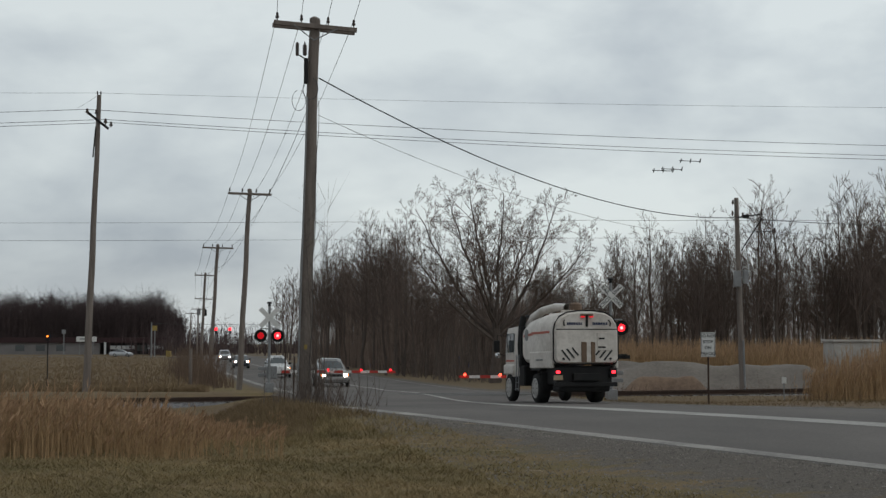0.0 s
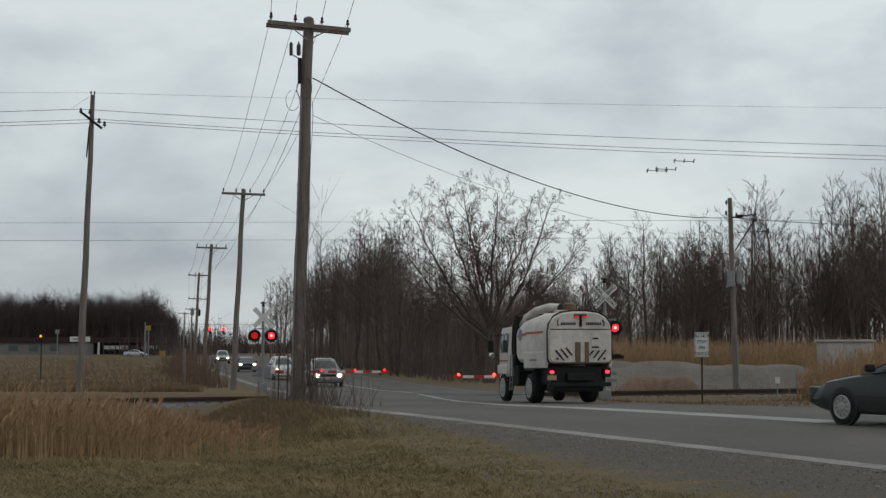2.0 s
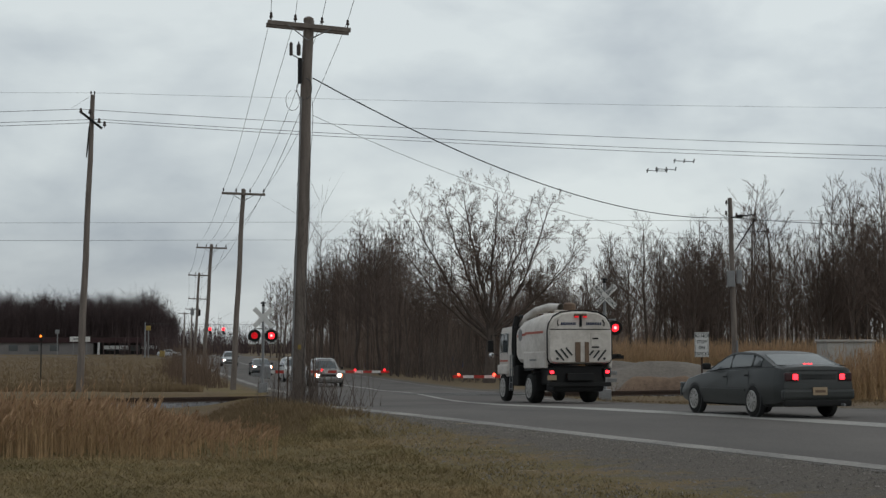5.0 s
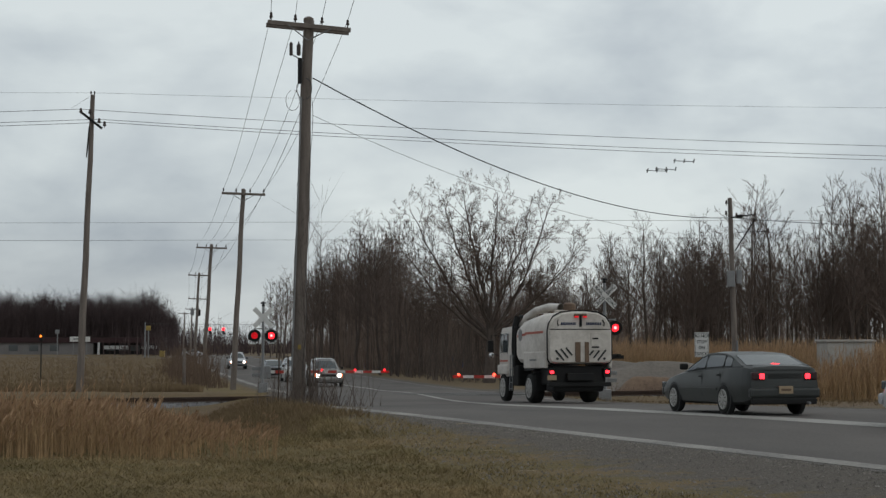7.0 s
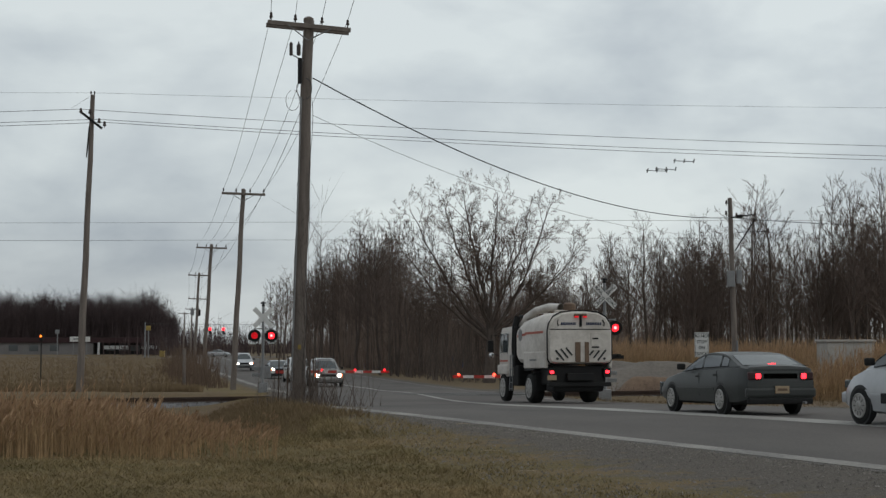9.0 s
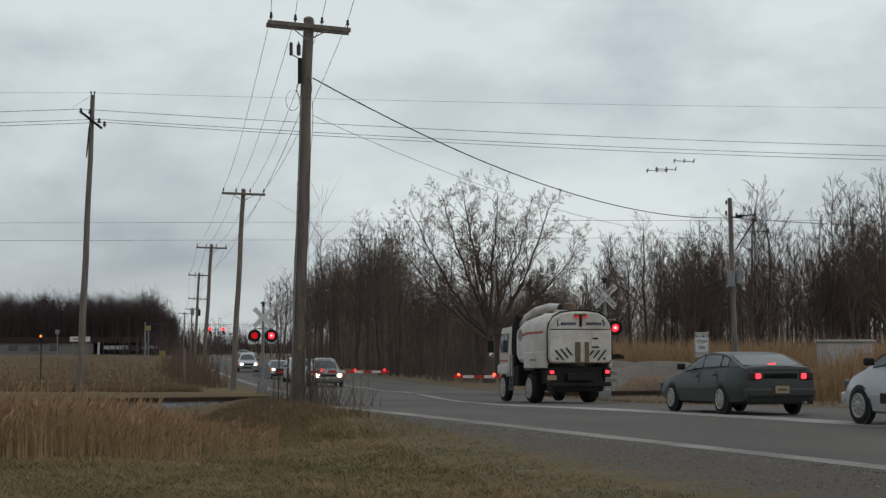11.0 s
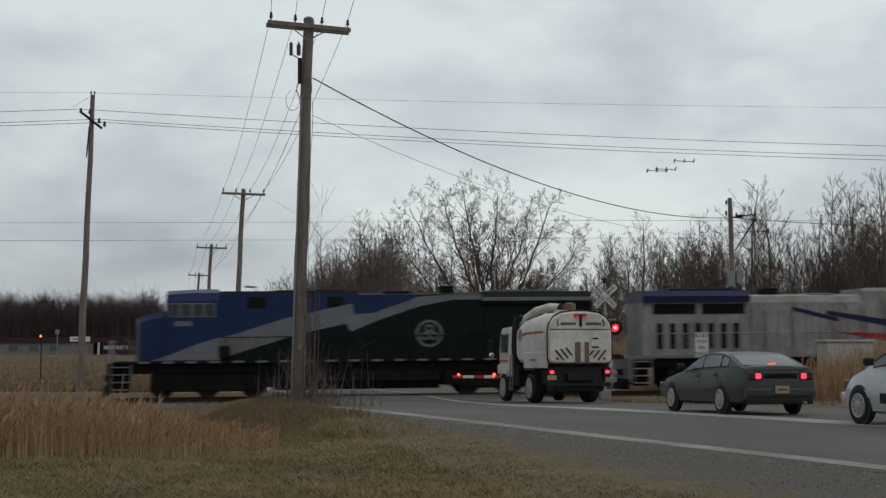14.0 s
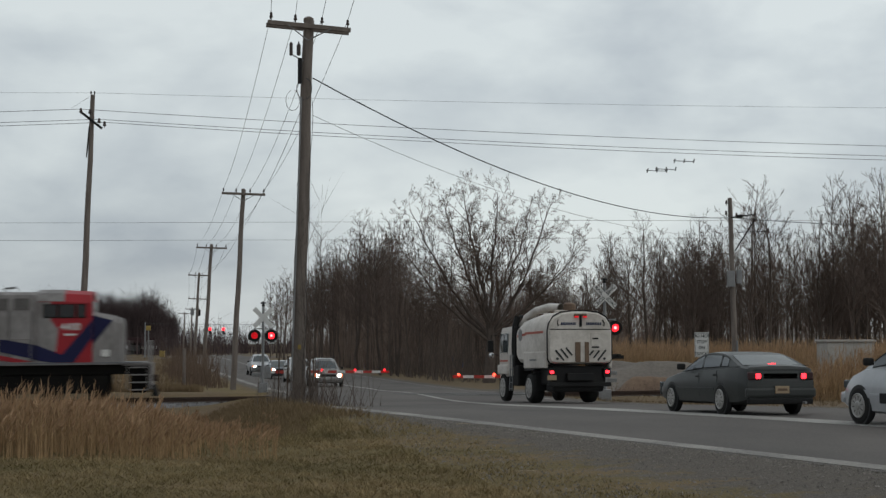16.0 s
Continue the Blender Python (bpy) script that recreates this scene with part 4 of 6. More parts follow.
def lawn():
    """Short tufts over the near verge."""
    rng = random.Random(31)
    m = Mesh()
    for k in range(60000):
        y = 13.5 + 33 * rng.random() ** 1.5
        a = edge_left(y)
        bare = 3.2 * step(31, 14, y)
        x = rng.uniform(-0.31 * y - 1, min(a - 1.0 - 0.8 * bare, 0.31 * y))
        if x > a - 1.9 - bare and rng.random() < 0.7:
            continue
        b = place(x, y)
        h = rng.uniform(0.02, 0.06) * (1 + 1.6 * step(24, 28, y)) * (1 + 0.6 * noise.noise(Vector((x, y, 5))))
        for q in range(3):
            t = Vector((rng.gauss(0, 0.6), rng.gauss(0, 0.6), 1)) * h
            m.blade(b + Vector((rng.uniform(-0.06, 0.06), rng.uniform(-0.06, 0.06), -0.005)), b + t, 0.006, Vector((rng.uniform(-1, 1), rng.uniform(-1, 1), 0)).normalized())
    tagged(part("lawn", m.data(), "blade"), "short brownish-green winter grass on the verge", "grass", kind="stuff")
    m = Mesh()
    for k in range(16000):
        if k % 3 == 0:
            y = rng.uniform(41, 65)
            x = edge_right(y) + rng.uniform(0.9, 14)
        else:
            y = rng.uniform(31, 60)
            x = edge_left(y) - rng.uniform(1.0, 6.5)
        b = place(x, y)
        h = rng.uniform(0.05, 0.28) * (0.5 if k % 3 == 0 else 1)
        for q in range(3):
            t = Vector((rng.gauss(0, 0.5), rng.gauss(0, 0.5), 1)) * h
            m.blade(b, b + t, 0.008, Vector((rng.uniform(-1, 1), rng.uniform(-1, 1), 0)).normalized())
    tagged(part("dry_grass", m.data(), "field"), "straw-coloured dead grass along the road verge", "grass", kind="stuff")


def field_grass():
    """Rough dry tufts over the field beyond the railway."""
    rng = random.Random(41)
    m = Mesh()
    for k in range(22000):
        y = 74 + 284 * rng.random() ** 2
        x = rng.uniform(-0.325 * y, edge_left(y) - 4)
        b = place(x, y)
        h = rng.uniform(0.1, 0.32) * (1 + 0.5 * noise.noise(Vector((x * 0.2, y * 0.2, 9))))
        for q in range(2):
            m.blade(b, b + Vector((rng.gauss(0, 0.5), rng.gauss(0, 0.5), 1)) * h, 0.018, Vector((1, 0, 0)))
    tagged(part("field_grass", m.data(), "field"), "rough dry brown grass over the field", "grass", kind="stuff")


def shoulder_gravel():
    """Small loose stones on the verges of the road."""
    rng = random.Random(51)
    v, f = [], []
    for k in range(15000):
        y = 13 + 32 * rng.random() ** 1.4
        if k % 5 == 0:
            x = edge_right(y) + rng.uniform(0.4, 2.2)
        else:
            x = edge_left(y) - 0.4 - rng.random() ** 1.5 * (1.5 + 3.2 * step(31, 14, y))
        r = rng.uniform(0.006, 0.02)
        c = Vector((x, y, ground_z(x, y) + 0.002))
        n0 = len(v)
        v += [tuple(c + Vector((rng.uniform(0.6, 1.3) * r * a, rng.uniform(0.6, 1.3) * r * b, rng.uniform(0.6, 1.3) * r * d)))
              for a, b, d in ((1, 0, 0), (-1, 0, 0), (0, 1, 0), (0, -1, 0), (0, 0, 1))]
        f += [(n0, n0 + 2, n0 + 4), (n0 + 2, n0 + 1, n0 + 4), (n0 + 1, n0 + 3, n0 + 4), (n0 + 3, n0, n0 + 4)]
    tagged(part("gravel", (v, f), "pebble"), "loose grey gravel along the road shoulder", "gravel", kind="stuff")


lawn()
field_grass()
shoulder_gravel()
# fallen reed leaves and litter on the verge
rng = random.Random(77)
for x, y, a in ((-0.35, 23.1, 20), (1.0, 18.2, -15), (0.65, 21.6, 5), (-1.6, 29.1, 40), (0.35, 26.6, 10)):
    z = ground_z(x, y)
    bm = bmesh.new()
    loft(bm, [[Vector((t, s * 0.03 * (1 - abs(t) * 3) + 0.02 * math.sin(7 * t), 0.012 + 0.02 * math.cos(5 * t) + u)) for s, u in ((-1, 0), (1, 0), (1, 0.006), (-1, 0.006))] for t in np.linspace(-0.22, 0.22, 7)])
    tagged(part("dead_leaf_blade", bm, "weed_pale", m=pose(x, y, z + 0.02, 0, 0, a) @ Matrix.Diagonal((0.55, 0.8, 1, 1))), "pale dead reed leaf lying on the grass", "litter", "leaf litter")


# ---------------------------------------------------------------- crossing signals, gates and signs
def lettering(parent, text, size, m, mat="black"):
    cu = bpy.data.curves.new("lettering", "FONT")
    cu.body, cu.size, cu.align_x, cu.align_y, cu.extrude = text, size, "CENTER", "CENTER", 0.003
    cu.offset = size * 0.018
    tmp = bpy.data.objects.new("lettering", cu)
    me = bpy.data.meshes.new_from_object(tmp)
    bpy.data.objects.remove(tmp)
    me.materials.clear()
    me.materials.append(M[mat])
    ob = new("lettering", me)
    ob.parent = parent
    ob.matrix_basis = m
    return ob


UPRIGHT = pose(0, 0, 0, 90, 0, 0)


def signal(x, y, h_cross, h_lamp, turn, label, letters, arm, lit):
    """A mast with crossbuck and two flashing lamps; arm: the gate arm's length, to the west (-) or east (+)."""
    base = place(x, y)
    g = thing("crossing_signal", Matrix.Translation(base) @ pose(0, 0, 0, 0, 0, turn), label, "crossing signal", "crossing signals")
    top = h_cross + 0.55
    smooth(part("mast", crod((0, 0, 0), (0, 0, top), 0.07, 0.06, 14), "steel", g))
    part("base", cbox(0.45, 0.45, 0.5, (0, 0, 0.2), 0.03), "steel", g)
    part("finial", lathe(bmesh.new(), [(0.07, 0), (0.09, 0.03), (0.05, 0.1), (0.08, 0.16), (0.02, 0.22)], 12, Matrix.Translation((0, 0, top))), "dark", g)
    for k, a in enumerate((45, -45)):
        rot = pose(0, 0, 0, 0, a, 0)
        bl = part("crossbuck_blade", cbox(1.22, 0.012, 0.23, (0, 0, 0), 0.003), "white", g, "white reflective crossbuck blade", m=Matrix.Translation((0, -0.10 - 0.016 * k, h_cross)) @ rot)
        if letters:
            words = ("RAIL", "ROAD") if k == 0 else ("CROS", "SING")
            flip = pose(0, 0, 0, 0, 0, 0) if k == 0 else pose(0, 0, 0, 0, 0, 0)
            for w, off in zip(words, (-0.34, 0.34)):
                lettering(bl, w, 0.215, Matrix.Translation((off, -0.012, 0)) @ flip @ UPRIGHT)
    part("lamp_bar", crod((-0.45, -0.05, h_lamp + 0.34), (0.45, -0.05, h_lamp + 0.34), 0.025), "steel", g)
    for sx in (-1, 1):
        lx = 0.40 * sx
        mm = Matrix.Translation((lx, -0.16, h_lamp)) @ pose(0, 0, 0, 90, 0, 0)
        back = part("target", lathe(bmesh.new(), [(0.0005, -0.02), (0.29, -0.02), (0.30, -0.01), (0.29, 0.0), (0.0005, 0.0)], 28, mm), "dark", g, "round black signal target")
        part("hanger", crod((lx, -0.1, h_lamp), (lx, -0.05, h_lamp + 0.34), 0.02), "steel", g)
        on = lit == sx or lit == 0
        lens = part("lens", lathe(bmesh.new(), [(0.155, 0.0), (0.15, 0.02), (0.10, 0.045), (0.002, 0.055)], 24, mm), "red_glow" if on else "red_half", g, "glowing red lens" if on else "half-lit red lens")
        if on:
            part("bulb", lathe(bmesh.new(), [(0.07, 0.045), (0.05, 0.062), (0.002, 0.066)], 16, mm), "red_core", lens)
        bm = bmesh.new()
        rows = []
        for d in (0.0, 0.3):
            rows.append([bm.verts.new(mm @ Vector((0.17 * math.cos(a), 0.17 * math.sin(a), d * (0.55 + 0.45 * math.sin(a))))) for a in np.linspace(radians(-25), radians(205), 16)])
        for p, q in zip(range(15), range(1, 16)):
            bm.faces.new((rows[0][p], rows[0][q], rows[1][q], rows[1][p]))
        hood = part("hood", bm, "dark", g)
        so = hood.modifiers.new("thickness", "SOLIDIFY")
        so.thickness = 0.008
    part("gate_mechanism", cbox(0.5, 0.4, 0.6, (0.12 * (1 if arm > 0 else -1), 0.28, 0.95), 0.04), "steel", g)
    part("bell", lathe(bmesh.new(), [(0.02, 0), (0.14, 0.02), (0.13, 0.07), (0.05, 0.11)], 16, Matrix.Translation((0, -0.0, top + 0.1))), "dark", g)
    # the lowered arm
    s = 1 if arm > 0 else -1
    ga = thing("gate_arm", Matrix.Translation(base) @ pose(0, 0, 0, 0, 0, turn), "lowered red and white striped crossing gate arm", "gate arm", "crossing gates")
    zc, n = 0.97, 14
    step_x = abs(arm) / n
    for k in range(n):
        part("stripe", cbox(step_x, 0.035, 0.15 - 0.003 * k, (s * (0.15 + step_x * (k + 0.5)), 0.34, zc), 0.0), "red_paint" if k % 2 else "white", ga)
    for f in (0.45, 0.72, 0.96):
        cx = s * (0.15 + abs(arm) * f)
        part("gate_lamp", lathe(bmesh.new(), [(0.04, 0), (0.055, 0.02), (0.055, 0.10), (0.03, 0.12)], 14, Matrix.Translation((cx, 0.30, zc + 0.09)) @ pose(0, 0, 0, 90, 0, 0)), "gate_glow" if letters else "red_glow", ga, "glowing red gate lamp")
    for dz in (-0.3, 0.3):
        part("counterweight", cbox(0.5, 0.06, 0.16, (-s * 0.3, 0.34, zc + dz * 0.5), 0.02), "steel", ga)
    return g


signal(6.65, 62.5, 3.43 - ground_z(6.65, 62.5), 2.13 - ground_z(6.65, 62.5), 4, "crossing signal mast with lettered white crossbuck and red lamps", True, -6.1, 1)
signal(-8.6, 72.7, 2.72 - ground_z(-8.6, 72.7), 1.86 - ground_z(-8.6, 72.7), 4, "crossing signal mast with plain crossbuck and red lamps", False, 5.9, 1)

sg = thing("road_sign", Matrix.Translation(place(8.45, 49.7)) @ pose(0, 0, 0, 0, 0, -14), "white rectangular warning sign on a rusty steel post", "road sign")
part("post", cbox(0.06, 0.04, 2.28, (0, 0.03, 1.14), 0.008), "rail", sg)
part("sign_plate", cbox(0.46, 0.012, 0.80, (0, 0, 1.93), 0.004), "white", sg)
for k, w in enumerate(("DO NOT", "STOP", "ON", "TRACKS")):
    lettering(sg, w, 0.135, Matrix.Translation((0, -0.010, 2.21 - 0.19 * k)) @ UPRIGHT)
for sx in (-0.205, 0.205):
    part("border", cbox(0.012, 0.004, 0.74, (sx, -0.008, 1.93)), "black", sg)
for sz in (1.56, 2.30):
    part("border", cbox(0.42, 0.004, 0.012, (0, -0.008, sz)), "black", sg)

mk = thing("marker_post", Matrix.Translation(place(12.95, 59)), "small pale marker plate on a thin metal stake", "marker post")
part("stake", cbox(0.04, 0.03, 1.2, (0, 0, 0.6), 0.006), "steel", mk)
part("plate", cbox(0.18, 0.02, 0.24, (0, -0.03, 1.12), 0.004), "white", mk)
for x, y, h in ((-5.3, 49, 1.7), (-4.3, 42, 1.4)):
    mk = thing("marker_post", Matrix.Translation(place(x, y)), "thin rusty metal stake in the weeds by the pole", "marker post")
    part("stake", crod((0, 0, 0), (0.03, 0, h), 0.022), "rail", mk)

cb = thing("signal_cabinet", Matrix.Translation(place(15.35, 60.1)) @ pose(0, 0, 0, 0, 0, 4), "weathered pale grey metal trackside equipment cabinet", "equipment cabinet")
hc = 1.66 - ground_z(15.35, 60.1)
part("body", cbox(1.9, 1.3, hc - 0.12, (0.55, 0, (hc - 0.12) / 2), 0.02), "concrete", cb)
part("roof", cbox(2.02, 1.42, 0.1, (0.55, 0, hc - 0.07), 0.03), "concrete", cb)
part("door", cbox(0.9, 0.03, hc * 0.8, (0.1, -0.66, hc * 0.5), 0.01), "concrete", cb)
part("handle", cbox(0.04, 0.05, 0.16, (0.44, -0.69, hc * 0.5), 0.01), "steel", cb)
for sz in (0.3, 0.75):
    part("hinge", crod((-0.33, -0.68, hc * sz), (-0.33, -0.68, hc * sz + 0.14), 0.02), "steel", cb)

# gravel bank and earth heap beyond the rails
def heap(label, x, y, sx, sy, h, seed, mat="tan_soil"):
    bm = bmesh.new()
    bmesh.ops.create_grid(bm, x_segments=60, y_segments=24, size=0.5, matrix=Matrix.Diagonal((sx, sy, 1, 1)))
    for v in bm.verts:
        ex, ey = abs(v.co.x) / (sx / 2), abs(v.co.y) / (sy / 2)
        r = (1 - step(0.55, 1.0, ex)) * (1 - step(0.15, 1.0, ey))
        v.co.z = r * h * (1 + 0.28 * noise.noise(Vector((v.co.x * 0.45, v.co.y * 0.7, seed)))) + 0.06 * r * noise.noise(v.co * 3.1) - 0.05
    tagged(smooth(part("earth_heap", bm, mat, m=Matrix.Translation(place(x, y)))), label, "earth heap", kind="stuff")


heap("long low bank of grey-brown gravel before the reeds", 13.6, 81.5, 17, 7.5, 1.45, 1)
heap("low brown heap of earth and old ties", 10.6, 74.6, 4.6, 2.2, 0.75, 6, "weed")

# ---------------------------------------------------------------- far things across the field
st = thing("store_building", Matrix.Translation((-92, 376, ground_z(-92, 376))) @ pose(0, 0, 0, 0, 0, 3), "long low store with a dark red roof fascia", "building")
part("wall", cbox(27, 12, 3.0, (-8, 6, 1.5), 0.02), "brick_far", st)
part("wall", cbox(16, 12, 3.0, (14.5, 8, 1.5), 0.02), "dark", st)
part("fascia", cbox(44, 13, 1.3, (0.5, 6, 3.55), 0.03), "fascia", st, "dark red fascia band")
for x in (6.9, 18.5):
    part("column", cbox(0.5, 0.5, 3.0, (x, -0.3, 1.5), 0.03), "car_white", st)
for x in (-14, -9, -4, 9.5, 12.5, 15.5):
    part("window", cbox(2.2, 0.2, 1.5, (x, 0.0 if x < 5 else 1.95, 1.6), 0.02), "glass", st)
for x, w in ((11, 6), (19.5, 4.5)):
    part("shop_sign", cbox(w, 0.3, 0.9, (x, 0.8, 1.75), 0.03), "car_white", st, "pale sign panel")
bs = thing("billboard_sign", Matrix.Translation((-86.4, 362, ground_z(-86.4, 362))), "white rectangular roadside sign on two posts", "sign")
part("panel", cbox(4.8, 0.25, 1.2, (0, 0, 3.75), 0.03), "white", bs)
part("writing_bar", cbox(2.6, 0.05, 0.28, (-0.3, -0.16, 3.8)), "steel", bs)
for x in (-1.6, 1.6):
    part("post", cbox(0.15, 0.15, 3.2, (x, 0, 1.6)), "steel", bs)
for x, y, h, mat, lab in ((-58.5, 302, 5.6, "yellow", "square yellow sign on a tall pale pole"), (-90, 355, 5.3, "steel", "small grey sign on a tall thin pole")):
    q = thing("roadside_sign", Matrix.Translation((x, y, ground_z(x, y))), lab, "sign")
    part("post", crod((0, 0, 0), (0, 0, h), 0.12), "steel", q)
    part("panel", cbox(0.95, 0.15, 0.95, (0, -0.15, h + 0.2), 0.02), mat, q)
q = thing("yellow_bin", Matrix.Translation((-57, 309, ground_z(-57, 309))), "dull yellow metal bin beside the far road", "bin")
part("body", cbox(1.0, 0.9, 1.3, (0, 0, 0.65), 0.1), "yellow", q)
tl = thing("traffic_signal", Matrix.Translation((-22.5, 85.2, ground_z(-22.5, 85.2))), "thin post with a glowing amber signal lamp", "traffic signal")
part("post", crod((0, 0, 0), (0, 0, 2.9), 0.035), "dark", tl)
part("housing", cbox(0.22, 0.2, 0.4, (0, 0, 2.95), 0.03), "dark", tl)
part("lens", lathe(bmesh.new(), [(0.06, 0), (0.057, 0.03), (0.002, 0.04)], 16, Matrix.Translation((0, -0.1, 3.0)) @ pose(0, 0, 0, 90, 0, 0)), "amber_glow", tl, "glowing amber lens")
# overhead traffic signals at the far crossroads
for x in (-44.6, -42.0):
    q = thing("traffic_signal", Matrix.Translation((x, 291, 3.75)), "black traffic signal with glowing red lamp on span wire", "traffic signal", "overhead signals")
    part("housing", cbox(0.42, 0.35, 1.2, (0, 0, 0.1), 0.05), "dark", q)
    part("lens", lathe(bmesh.new(), [(0.30, 0), (0.28, 0.05), (0.002, 0.1)], 18, Matrix.Translation((0, -0.18, 0.45)) @ pose(0, 0, 0, 90, 0, 0)), "red_glow", q, "glowing red lens")
    for z in (0.05, -0.3):
        part("lens", lathe(bmesh.new(), [(0.13, 0), (0.12, 0.03), (0.002, 0.05)], 14, Matrix.Translation((0, -0.18, z)) @ pose(0, 0, 0, 90, 0, 0)), "glass", q)
    part("hanger", crod((0, 0, 0.7), (0, 0, 1.3), 0.03), "dark", q)
wire((-57, 291, 5.3), (-20, 291, 5.3), 0.25, 0.03)
for x in (-57, -20):
    q = thing("signal_pole", Matrix.Translation((x, 291, ground_z(x, 291))), "slim grey steel pole holding the signal wire", "signal pole")
    part("shaft", crod((0, 0, 0), (0, 0, 6.8), 0.16, 0.11, 10), "steel", q)
# wire fence along the field
for k in range(7):
    x, y = -13.6 - 1.35 * k, 89.5 + 7.8 * k
    q = thing("fence_post", Matrix.Translation(place(x - 1.6, y)), "weathered grey wooden fence post in the brush", "fence post", "field fence posts")
    part("post", crod((0, 0, 0), (0.02, 0, 2.3 if k < 3 else 1.6), 0.085, 0.07, 8), "wood", q)
# added blue mounds that imitate the faint bluish haze behind the trees
for x, y, w in ((-7.0, 172, 4.0), (1.0, 174, 3.4)):
    bm = bmesh.new()
    bmesh.ops.create_icosphere(bm, subdivisions=3, radius=1, matrix=Matrix.Diagonal((w / 2, 1.0, 1.3, 1)))
    for v in bm.verts:
        v.co *= 1 + 0.12 * noise.noise(v.co * 1.3)
        v.co.z = max(v.co.z, 0)
    tagged(part("tarpaulin", bm, "blue_far", m=Matrix.Translation(place(x, y))), "added blue mound standing for bluish haze in the wood", "tarpaulin")


# ---------------------------------------------------------------- road vehicles
def slots(tyre, r, w, o, count):
    """The openings between the spokes of a rim, each a piece of its own on one mesh."""
    n = count * 2 if count < 7 else count
    first = part("rim_slot", cbox(0.012, r * 0.055, r * 0.22, (o * (w * 0.5 + 0.006), 0, r * 0.42)), "dirt_grille", tyre)
    for k in range(1, n):
        ob = new("rim_slot", first.data)
        ob.parent = tyre
        ob.matrix_basis = Matrix.Rotation(2 * math.pi * k / n, 4, "X")


def wheel(parent, x, y, r, w, rim="rim", spokes=5, out=1):
    """A tyre with its rim as a sub-part; it turns about the local x axis."""
    ax = pose(0, 0, 0, 0, 90, 0)
    prof = [(r * 0.62, -w / 2), (r * 0.86, -w / 2), (r * 0.96, -w * 0.42), (r, -w * 0.28), (r, w * 0.28), (r * 0.96, w * 0.42), (r * 0.86, w / 2), (r * 0.62, w / 2)]
    t = smooth(part("wheel", lathe(bmesh.new(), prof, 28, ax), "rubber", parent, m=Matrix.Translation((x, y, r))), 50)
    bm = bmesh.new()
    o = out
    lathe(bm, [(r * 0.68, -0.02), (r * 0.68, w * 0.5 + 0.006), (r * 0.63, w * 0.5 + 0.018), (r * 0.58, w * 0.5 + 0.004), (r * 0.26, w * 0.5 + 0.010), (r * 0.18, w * 0.5 + 0.026), (0.003, w * 0.5 + 0.028)], 28, pose(0, 0, 0, 0, 90 * o, 0))
    slots(t, r, w, o, spokes)
    part("rim", bm, rim, t)
    return t


def skin(bm, stations):
    """stations: (y, half section points (x, z) from the keel up to the crown)."""
    rings = []
    for y, half in stations:
        ring = [(x, y, z) for x, z in half] + [(-x, y, z) for x, z in half[::-1]]
        rings.append(ring)
    return loft(bm, rings)


